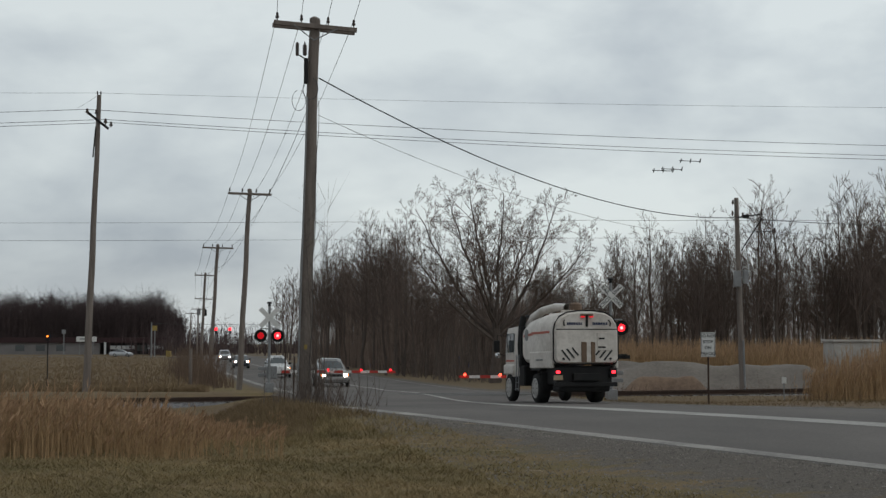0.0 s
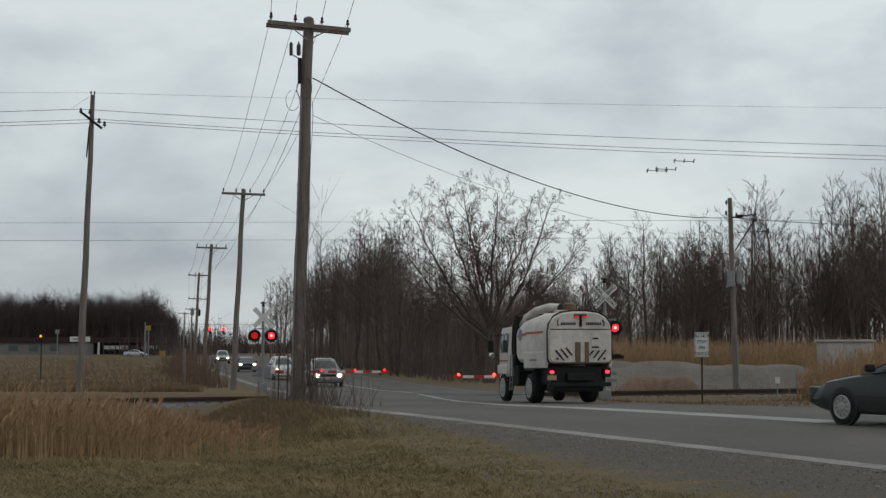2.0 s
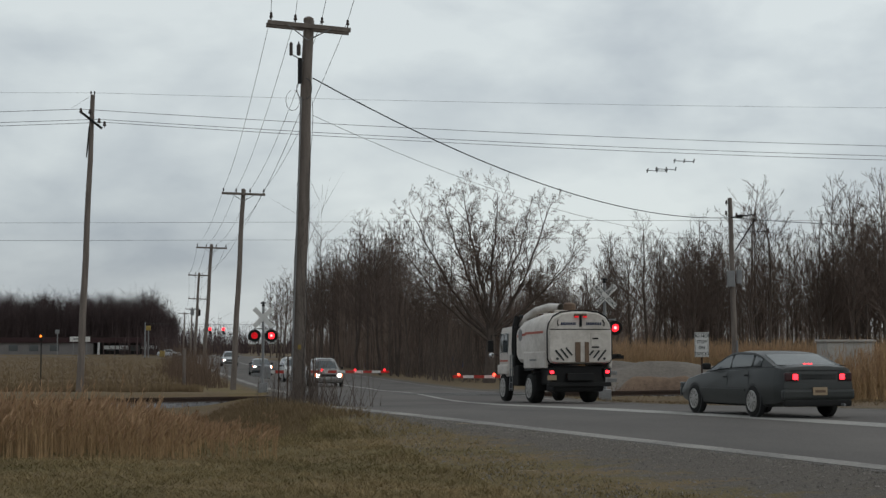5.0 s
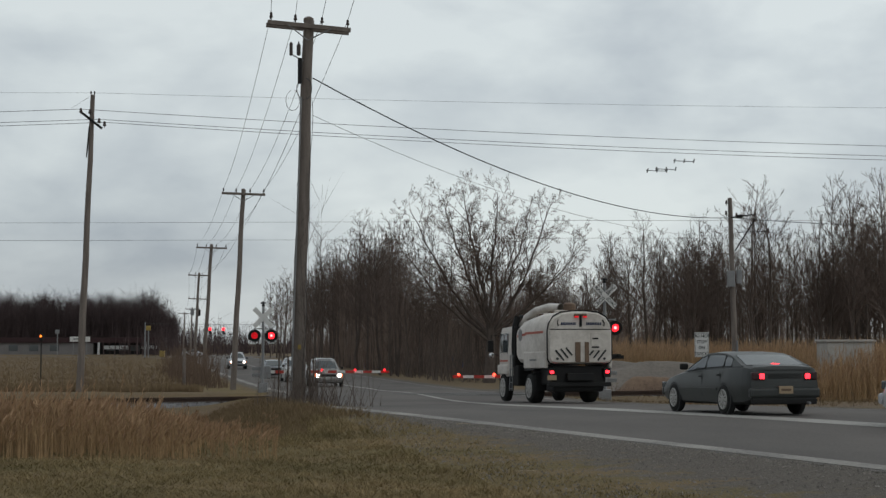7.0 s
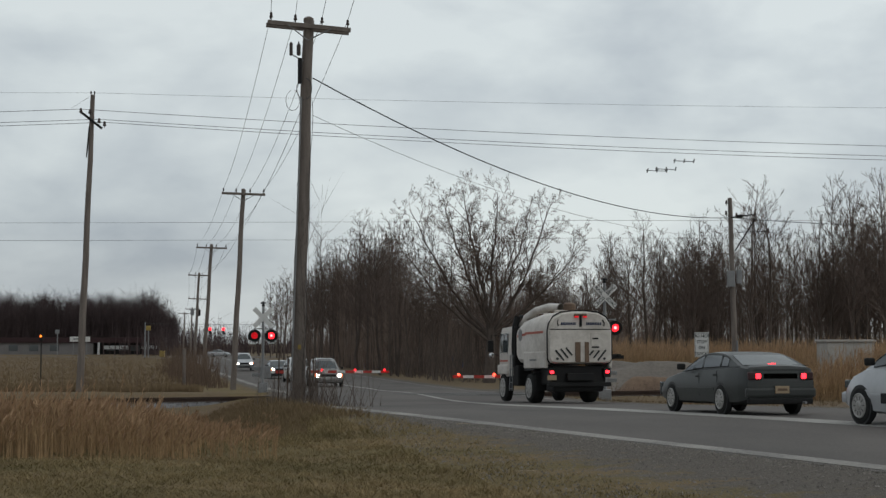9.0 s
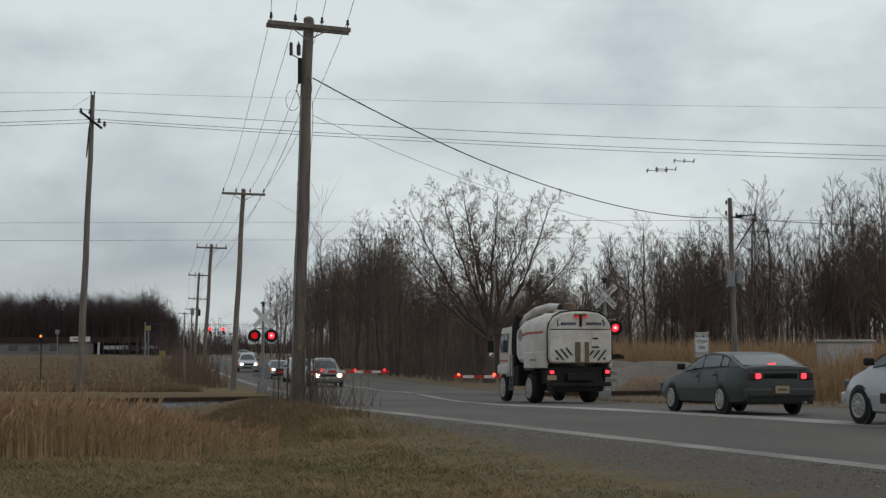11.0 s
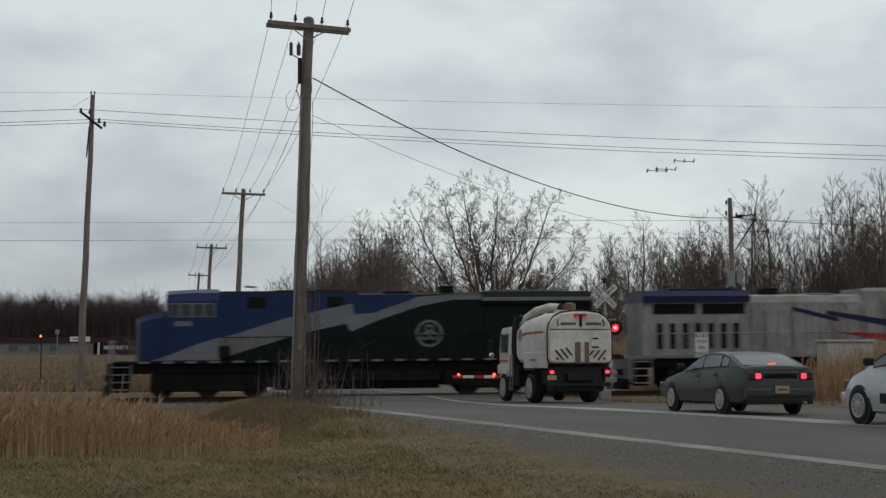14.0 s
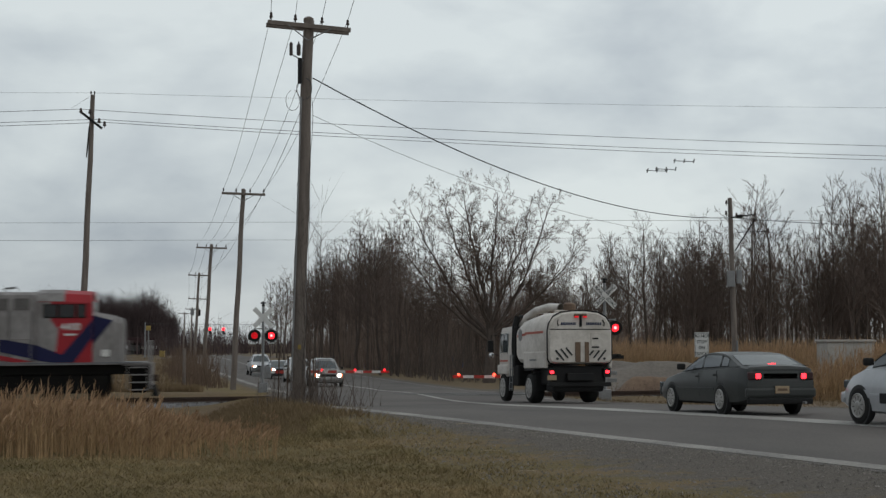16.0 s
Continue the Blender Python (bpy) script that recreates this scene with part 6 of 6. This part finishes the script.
def locomotive(label, livery):
    """A six-axle road locomotive, nose along +x, z from the rail head."""
    white = livery == "white"
    body = "loco_grey" if white else "loco_green"
    c = thing("locomotive", Matrix(), label, "locomotive", "coupled locomotives")
    # underframe
    part("underframe", cbox(20.6, 2.5, 0.42, (0, 0, 1.30), 0.03), "loco_black", c)
    part("walkway", cbox(21.4, 3.06, 0.10, (0, 0, 1.56), 0.015), "loco_grey" if white else "loco_black", c)
    if not white:
        for s in (-1, 1):
            for k in range(20):
                part("sill_dash", cbox(0.46, 0.012, 0.09, (-9.6 + 1.0 * k, s * 1.538, 1.57)), "swoosh", c, "pale reflective dash")
    else:
        part("sill_stripe", cbox(21.0, 3.085, 0.05, (0, 0, 1.585)), "swoosh", c)
    smooth(part("fuel_tank", loft(bmesh.new(), [[(x, y, z) for y, z in ((-1.35, 1.1), (-1.42, 0.7), (-1.1, 0.32), (1.1, 0.32), (1.42, 0.7), (1.35, 1.1))] for x in (-3.4, 3.8)]), "loco_black", c), 30)
    for x in (-4.0, 4.3):
        part("equipment_box", cbox(0.9, 2.5, 0.8, (x, 0, 0.85), 0.05), "loco_black", c)
    for x in (-3.1, 3.5):
        part("air_tank", crod((x, -1.2, 0.95), (x + 0.6, -1.2, 0.95), 0.2, seg=12), "loco_black", c)
    # bogies
    for bx in (-6.7, 6.7):
        b = part("bogie", cbox(4.9, 2.3, 0.34, (bx, 0, 0.86), 0.05), "loco_black", c)
        for dx in (-1.95, 0, 1.95):
            for s in (-1, 1):
                part("wheel", lathe(bmesh.new(), [(0.42, -0.06), (0.53, -0.06), (0.53, 0.02), (0.50, 0.06), (0.40, 0.07), (0.16, 0.03), (0.12, 0.12), (0.005, 0.12)], 24, Matrix.Translation((bx + dx, s * 0.76, 0.52)) @ pose(0, 0, 0, -90 * s, 0, 0)), "rail", b)
                part("axle_box", cbox(0.36, 0.3, 0.36, (bx + dx, s * 1.12, 0.56), 0.05), "loco_black", b)
                part("spring", crod((bx + dx + 0.4, s * 1.15, 0.6), (bx + dx + 0.4, s * 1.15, 0.95), 0.09, seg=10), "loco_black", b)
        for s in (-1, 1):
            part("side_frame", cbox(4.9, 0.16, 0.78, (bx, s * 1.12, 0.68), 0.08), "loco_black", b)
    # long hood
    hw = 1.30
    hood = [(-hw, 1.6), (-hw, 4.0), (-hw * 0.86, 4.28), (-0.5, 4.38), (0.5, 4.38), (hw * 0.86, 4.28), (hw, 4.0), (hw, 1.6)]
    roof_z = 0.0 if white else 0.16
    part("engine_hood", loft(bmesh.new(), [[(x, y, z + (roof_z if z > 3 else 0)) for y, z in hood] for x in (-5.4, 0.2)]), body, c)
    tall = [(-hw, 1.6), (-hw, 4.5), (-hw * 0.9, 4.62), (hw * 0.9, 4.62), (hw, 4.5), (hw, 1.6)]
    part("equipment_cabinet", loft(bmesh.new(), [[(x, y, z) for y, z in tall] for x in (0.2, 6.2)]), body, c)
    # radiator end with overhanging roof wings
    part("radiator_section", cbox(4.9, 2.6, 2.5, (-7.85, 0, 2.85), 0.03), body, c)
    part("radiator_roof", loft(bmesh.new(), [[(x, y, z) for y, z in ((-1.5, 4.02), (-1.52, 4.3), (-1.2, 4.55), (1.2, 4.55), (1.52, 4.3), (1.5, 4.02))] for x in (-10.3, -5.3)]), "navy" if white else "loco_green", c, "dark blue radiator roof" if white else "dark green radiator roof")
    part("radiator_top", cbox(3.4, 2.2, 0.08, (-7.4, 0, 4.6), 0.01), "swoosh" if not white else "navy", c)
    if white:
        for s in (-1, 1):
            for x0 in (-9.2, -6.9):
                part("grille", cbox(2.0, 0.03, 0.46, (x0 + 0.4, s * 1.305, 3.72), 0.01), "loco_black", c, "dark intake grille")
            for k in range(7):
                part("louvre", cbox(0.26, 0.03, 1.15, (-9.5 + 0.6 * k, s * 1.305, 2.5), 0.01), "loco_black", c)
                part("louvre_bar", cbox(0.05, 0.05, 1.2, (-9.2 + 0.6 * k, s * 1.315, 2.5), 0.006), "loco_grey", c)
    # exhaust, fans, horns
    part("exhaust_stack", cbox(0.6, 0.9, 0.35, (-3.9, 0, 4.5 + roof_z), 0.04), "loco_black", c)
    for x in (-1.6, 1.4, 3.2):
        part("roof_hatch", cbox(1.2, 1.4, 0.07, (x, 0, (4.40 + roof_z) if x < 0.2 else 4.64), 0.02), body, c)
    part("horn", tube([(4.6, 0.2, 4.66), (4.6, 0.2, 4.82), (5.1, 0.2, 4.86)], 0.05, 8), "steel", c)
    # doors along the hood
    for s in (-1, 1):
        for k in range(8):
            x = -5.0 + 0.66 * k
            part("hood_door", cbox(0.60, 0.016, 2.0, (x + 0.1, s * (hw + 0.002), 2.85), 0.004), body, c)
        for k in range(6):
            part("cabinet_door", cbox(0.86, 0.016, 2.1, (0.72 + 0.95 * k, s * (hw + 0.002), 2.75), 0.004), body, c)
        for k in range(9):
            part("door_seam", cbox(0.025, 0.012, 2.1, (-5.22 + 0.66 * k, s * (hw + 0.006), 2.85)), "loco_black" if white else "dark", c)
        for k in range(7):
            part("door_seam", cbox(0.028, 0.012, 2.2, (0.245 + 0.95 * k, s * (hw + 0.006), 2.75)), "loco_black" if white else "dark", c)
        for x, w in (((1.95, 0.8), (2.95, 0.62), (3.75, 0.62), (4.7, 0.5), (5.5, 0.62)) if white else ((1.2, 0.7), (4.6, 0.8))):
            part("intake", cbox(w, 0.02, 0.5, (x, s * (hw + 0.012), 4.1), 0.005), "loco_black" if (w == 0.8 or not white) else "dirt_grille", c, "dark intake grille")
    # cab
    cab = [(-1.5, 1.6), (-1.5, 4.2), (-1.3, 4.55), (-0.7, 4.72), (0.7, 4.72), (1.3, 4.55), (1.5, 4.2), (1.5, 1.6)]
    part("cab", loft(bmesh.new(), [[(x, y, z - (0.05 if x > 8 else 0)) for y, z in cab] for x in (6.2, 7.2, 8.1)] + [[(8.45, y, z - 0.07) for y, z in cab]]), "loco_red" if white else "loco_blue", c)
    if white:
        side_panel(c, "cab_rear_panel", [(6.2, 1.6), (6.9, 1.6), (7.05, 3.0), (6.75, 3.4), (6.75, 4.18), (6.2, 4.18)], 1.502, "loco_grey")
        part("cab_roof_panel", loft(bmesh.new(), [[(x, y * 1.006, z + 0.012) for y, z in cab[1:7]] + [(x, 1.4, 4.1), (x, -1.4, 4.1)] for x in (6.18, 7.3)]), "loco_grey", c)
    for s in (-1, 1):
        for x, w in (((6.72, 0.52), (7.4, 0.62), (8.0, 0.3)) if white else ((6.62, 0.40), (7.12, 0.40), (7.62, 0.40), (8.1, 0.36))):
            fr = part("window_frame", cbox(w + 0.09, 0.03, 0.60, (x, s * 1.505, 3.80), 0.01), "loco_black" if white else "swoosh", c)
            part("pane", cbox(w, 0.03, 0.52, (x, s * 1.515, 3.80), 0.01), "cab_glass", fr)
    part("windscreen", cbox(0.04, 2.3, 0.55, (8.46, 0, 3.95), 0.01), "glass", c)
    # nose
    nose = [(8.45, 1.32, 3.35), (9.35, 1.25, 3.25), (9.72, 0.95, 3.05)]
    st = []
    for x, w, t in ((8.45, 1.35, 3.78), (9.3, 1.30, 3.62), (9.62, 1.0, 3.5), (9.72, 0.7, 3.4)):
        st.append([(x, -w, 1.6), (x, -w, t - 0.25), (x, -w * 0.8, t), (x, w * 0.8, t), (x, w, t - 0.25), (x, w, 1.6)])
    part("nose", loft(bmesh.new(), st), "loco_grey" if white else "loco_blue", c)
    part("headlight", cbox(0.06, 0.5, 0.2, (8.48, 0, 4.4), 0.04), "steel", c)
    part("nose_door", cbox(0.03, 0.6, 1.7, (9.73, 0.2, 2.5), 0.01), "loco_grey" if white else "loco_blue", c)
    # livery
    if white:
        side_panel(c, "stripe", [(-3.2, 3.80), (-3.2, 3.62), (-1.2, 3.12), (-1.0, 3.12), (-1.0, 3.28)], hw + 0.012, "navy", "dark blue stripe")
        side_panel(c, "stripe", [(-1.6, 3.62), (-1.55, 3.42), (1.0, 2.95), (6.2, 1.72), (6.2, 2.35), (2.6, 3.0)], hw + 0.014, "navy", "dark blue stripe")
        side_panel(c, "stripe", [(-1.5, 2.72), (2.4, 2.42), (6.0, 1.66), (5.2, 1.64), (0.8, 2.28)], hw + 0.014, "loco_red", "red stripe")
        side_panel(c, "stripe", [(6.2, 2.35), (6.2, 1.7), (6.8, 1.62), (7.7, 1.62), (8.45, 2.65), (8.45, 3.4), (7.2, 1.95)], 1.518, "navy", "dark blue stripe")
        side_panel(c, "stripe", [(8.45, 3.62), (8.45, 2.35), (9.28, 3.38), (9.28, 3.40)], 1.36, "navy", "dark blue stripe")
        for s in (-1, 1):
            lettering(c, "4400", 0.42, Matrix.Translation((7.55, s * 1.522, 3.12)) @ SIDE[1 if s < 0 else -1], "white")
            part("number_bar", cbox(0.5, 0.01, 0.08, (7.55, s * 1.52, 2.8)), "white", c)
            part("step_plate", cbox(0.35, 0.02, 0.3, (9.0, s * 1.37, 2.0), 0.01), "white", c)
        for k in range(5):
            for s in (-1, 1):
                part("lettering_bar", cbox(0.22, 0.01, 0.22, (-4.6 + 0.3 * k, s * (hw + 0.012), 3.75)), "steel", c)
    else:
        upper = [(6.2, 2.6), (5.46, 2.78), (3.35, 3.44), (0.45, 4.06), (0.38, 3.57), (-0.48, 3.64), (-1.9, 4.12), (-2.46, 4.34)]
        side_panel(c, "livery_panel", upper + [(-2.46, 4.42), (0.2, 4.42), (0.25, 4.5), (6.2, 4.5)], hw + 0.006, "loco_blue", "blue upper flank")
        side_panel(c, "swoosh", upper + [(-3.78, 4.42), (-5.3, 4.42), (-5.3, 4.2), (-4.0, 4.2), (-2.46, 3.9), (-0.87, 3.38), (0.55, 2.82), (0.7, 3.18), (2.8, 2.74), (5.46, 1.93), (6.2, 1.68)], hw + 0.02, "swoosh", "pale grey lightning-shaped stripe")
        side_panel(c, "roof_edge", [(-5.3, 4.14), (-10.25, 4.14), (-10.25, 4.30), (-5.3, 4.30)], 1.523, "swoosh", "pale grey radiator roof edge")
        side_panel(c, "swoosh", [(8.45, 1.66), (8.45, 1.85), (6.98, 2.4), (6.2, 2.62), (6.2, 1.66)], 1.505, "swoosh", "pale grey stripe")
        side_panel(c, "swoosh", [(8.45, 1.64), (9.1, 1.64), (8.45, 1.85)], 1.36, "swoosh", "pale grey stripe")
        for s in (-1, 1):
            mm = Matrix.Translation((-2.94, s * (hw + 0.012), 2.72)) @ pose(0, 0, 0, -90 * s, 0, 0)
            ring = bmesh.new()
            lathe(ring, [(0.60, 0), (0.60, 0.012), (0.50, 0.013), (0.49, 0.0)], 36, mm, False)
            part("emblem", ring, "swoosh", c, "round grey emblem ring")
            for a in (30, 150, 270):
                q = pose(0.22 * math.cos(radians(a)), 0.22 * math.sin(radians(a)), 0)
                part("emblem_scroll", lathe(bmesh.new(), [(0.19, 0), (0.19, 0.012), (0.11, 0.013), (0.10, 0.0)], 18, mm @ q, False), "swoosh", c)
            part("number_bar", cbox(0.75, 0.012, 0.2, (7.75, s * 1.512, 3.22)), "swoosh", c)
            part("builder_plate", cbox(0.4, 0.012, 0.45, (-8.9, s * 1.315, 2.95)), "swoosh", c)
            part("battery_box", cbox(0.5, 0.2, 0.5, (6.0, s * 1.42, 2.0), 0.02), "loco_black", c)
    # platforms, steps, rails, couplers
    for e in (-1, 1):
        x = 10.35 * e
        part("platform", cbox(1.2, 2.9, 0.1, (x, 0, 1.5), 0.015), "loco_grey" if white else "loco_black", c)
        part("end_plate", cbox(0.08, 2.9, 1.1, (x + 0.55 * e, 0, 1.0), 0.02), "loco_grey" if white else "loco_black", c)
        part("plough", loft(bmesh.new(), [[(x + 0.6 * e, -1.4, 0.15), (x + 0.6 * e, 1.4, 0.15), (x + 0.6 * e, 1.4, 0.6), (x + 0.6 * e, -1.4, 0.6)], [(x + 0.85 * e, -0.9, 0.12), (x + 0.85 * e, 0.9, 0.12), (x + 0.7 * e, 0.9, 0.6), (x + 0.7 * e, -0.9, 0.6)]]), "loco_black", c)
        part("coupler", cbox(0.75, 0.26, 0.28, (11.1 * e - 0.3 * e, 0, 0.9), 0.05), "rail", c)
        for s in (-1, 1):
            st = part("step_well", cbox(0.75, 0.06, 1.25, (x + 0.05 * e, s * 1.2, 0.92), 0.01), "loco_black", c)
            for k in range(4):
                part("step", cbox(0.72, 0.32, 0.05, (x + 0.05 * e, s * 1.4, 0.42 + 0.32 * k), 0.008), "loco_grey" if white else "swoosh", st)
            for dx in (-0.42, 0.42):
                part("grab_rail", crod((x + dx, s * 1.5, 0.45), (x + dx, s * 1.5, 2.55), 0.022, seg=6), "loco_grey", c)
        part("end_rail", crod((x + 0.5 * e, -1.4, 2.5), (x + 0.5 * e, 1.4, 2.5), 0.025, seg=6), "loco_grey", c)
        for y in (-1.4, -0.5, 0.5, 1.4):
            part("stanchion", crod((x + 0.5 * e, y, 1.55), (x + 0.5 * e, y, 2.5), 0.022, seg=6), "loco_grey", c)
    for s in (-1, 1):
        part("handrail", crod((-9.9, s * 1.5, 2.62), (6.1, s * 1.5, 2.62), 0.02, seg=6), "loco_grey" if white else "loco_black", c)
        for k in range(13):
            part("stanchion", crod((-9.7 + 1.3 * k, s * 1.5, 1.6), (-9.7 + 1.3 * k, s * 1.5, 2.62), 0.016, seg=6), "loco_grey" if white else "loco_black", c)
    return c


LEAD = locomotive("dark green locomotive with blue cab and grey lightning stripe", "blue")
TRAIL = locomotive("silver-grey locomotive with red cab and blue stripes", "white")


# ---------------------------------------------------------------- what moves
DRIVE = ((12.8, 15.62), (11.2, 18.46), (9.9, 21.02), (8.6, 23.71), (7.35, 26.41), (6.45, 28.97), (5.78, 31.67), (5.28, 35.00), (4.75, 39.05))


def along(points, s):
    """The place s metres along a line of points; before its start it goes straight on."""
    pts = [Vector(p) for p in points]
    if s < 0:
        return pts[0] + (pts[0] - pts[1]).normalized() * -s
    for a, b in zip(pts, pts[1:]):
        d = (b - a).length
        if s <= d:
            return a.lerp(b, s / d)
        s -= d
    return pts[-1]


def soft_along(points, s):
    return sum((along(points, s + 0.45 * k) for k in (-2, -1, 0, 1, 2)), Vector((0, 0))) / 5


def drive(ob, wheels, table, front, base, half_track, r, yaw=0.0):
    """Keys a car whose left wheels keep to the drive line; table: (seconds, metres of the front wheel); yaw: its turn off the line."""
    rows, spin = [], []
    ts = [0.1 * k for k in range(161)]
    raw = [interp(t, table) for t in ts]
    dist = [sum(raw[min(160, max(0, i + j))] for j in (-2, -1, 0, 1, 2)) / 5 for i in range(161)]
    for t, s in zip(ts, dist):
        a, b = soft_along(DRIVE, s), soft_along(DRIVE, s - base)
        d = (a - b).normalized()
        d = Vector((d.x * math.cos(radians(yaw)) - d.y * math.sin(radians(yaw)), d.x * math.sin(radians(yaw)) + d.y * math.cos(radians(yaw))))
        right = Vector((d.y, -d.x))
        p = a - d * front + right * half_track
        za, zb = road_z(a.y), road_z(b.y)
        zz = za + (zb - za) * front / base
        rows.append((t, pose(p.x, p.y, zz + 0.006, math.degrees(math.atan2(za - zb, base)), 0, math.degrees(math.atan2(-d.x, d.y)))))
        spin.append((t, -math.degrees(s / r)))
    walk(ob, rows)
    for w in wheels:
        x, y, z = w.matrix_basis.translation
        walk(w, [(t, pose(x, y, z, a, 0, 0)) for t, a in spin])


def queue(ob, table):
    """Keys an oncoming car along its lane; table: (seconds, northing)."""
    rows = []
    for k in range(33):
        t = 0.5 * k
        y = sum(interp(t + 0.3 * j, table) for j in (-1, 0, 1)) / 3
        lane = lambda v: 0.5 * (edge_left(v) + edge_mid(v)) + 1.05 * (1 - step(94, 142, v))
        rows.append((t, pose(lane(y), y, road_z(y) + 0.006, 0, 0, 180 + math.degrees(math.atan2(lane(y) - lane(y + 4), 4)))))
    walk(ob, rows)


def motions():
    # the sedan slows and stops behind the sweeper, the minivan behind it
    drive(SEDAN, SEDAN_WHEELS, ((0, 2.55), (1.2, 9.01), (1.8, 12.11), (2.0, 12.85), (2.2, 13.43), (2.5, 14.21), (2.8, 15.03), (3.0, 15.56), (3.3, 16.31), (3.6, 16.92), (4.0, 17.68), (4.2, 18.06), (5.2, 19.57), (6.3, 20.46), (6.6, 20.63), (7.0, 20.79), (7.4, 20.89), (7.8, 20.93), (8.5, 20.98), (16, 20.98)), 1.44, 2.72, 0.84, 0.315, 5)
    drive(MINIVAN, VAN_WHEELS, ((0, -10.18), (4.2, 2.55), (6.3, 10.06), (7.0, 11.95), (7.4, 12.52), (7.8, 12.69), (8.5, 12.88), (9.0, 12.99), (16, 13.01)), 1.65, 3.05, 1.42, 0.33, -7)
    # oncoming traffic closes up behind the gate
    queue(CARS[0], ((0, 94.9), (16, 94.9)))
    queue(CARS[1], ((0, 125.8), (1, 124.1), (1.5, 120.6), (2, 118.1), (3, 115.4), (4.2, 112.5), (7, 110.8), (8, 109.3), (16, 109.1)))
    queue(CARS[2], ((0, 171.8), (1.5, 155.2), (2, 149.8), (2.5, 145.4), (3.5, 140.6), (4.2, 137.9), (6.3, 127.2), (7, 123.8), (7.5, 122.1), (9.2, 120.7), (16, 120.4)))
    queue(CARS[3], ((0, 227.2), (1, 217.8), (2, 208.7), (3, 202.3), (4.2, 192.6), (6.3, 172.7), (7, 165.6), (8, 160.3), (9.2, 153.4), (11.3, 148.4), (12.5, 138.4), (13.5, 135.6), (16, 134.2)))
    walk(FAR_CAR, [(t, pose(x, 313, -1.262, 0, 0, -90)) for t, x in ((0, -67.5), (1.5, -64.3), (3.5, -60), (6, -53.8), (9, -46.1), (12.5, -37), (16, -28))])
    # both locomotives run west at a steady pace
    speed = 21.47
    times = [0, 4, 8, 11, 12] + [12.2 + 0.1 * k for k in range(39)]
    for ob, tip, turn in ((LEAD, -12.17 + speed * 14.0, 180), (TRAIL, 10.48 + speed * 14.8, 0)):
        rows = []
        for t in times:
            nose = tip - speed * t
            u = nose - 8.45 if turn == 0 else nose + 8.45
            p = track_point(u)
            tilt = math.degrees(math.atan(RAIL_GRADE))
            rows.append((t, Matrix.Translation(p) @ pose(0, 0, 0, 0, 0, RAIL_TURN) @ pose(0, 0, 0, 0, -tilt, 0) @ pose(0, 0, 0, 0, 0, turn)))
        walk(ob, rows)


motions()
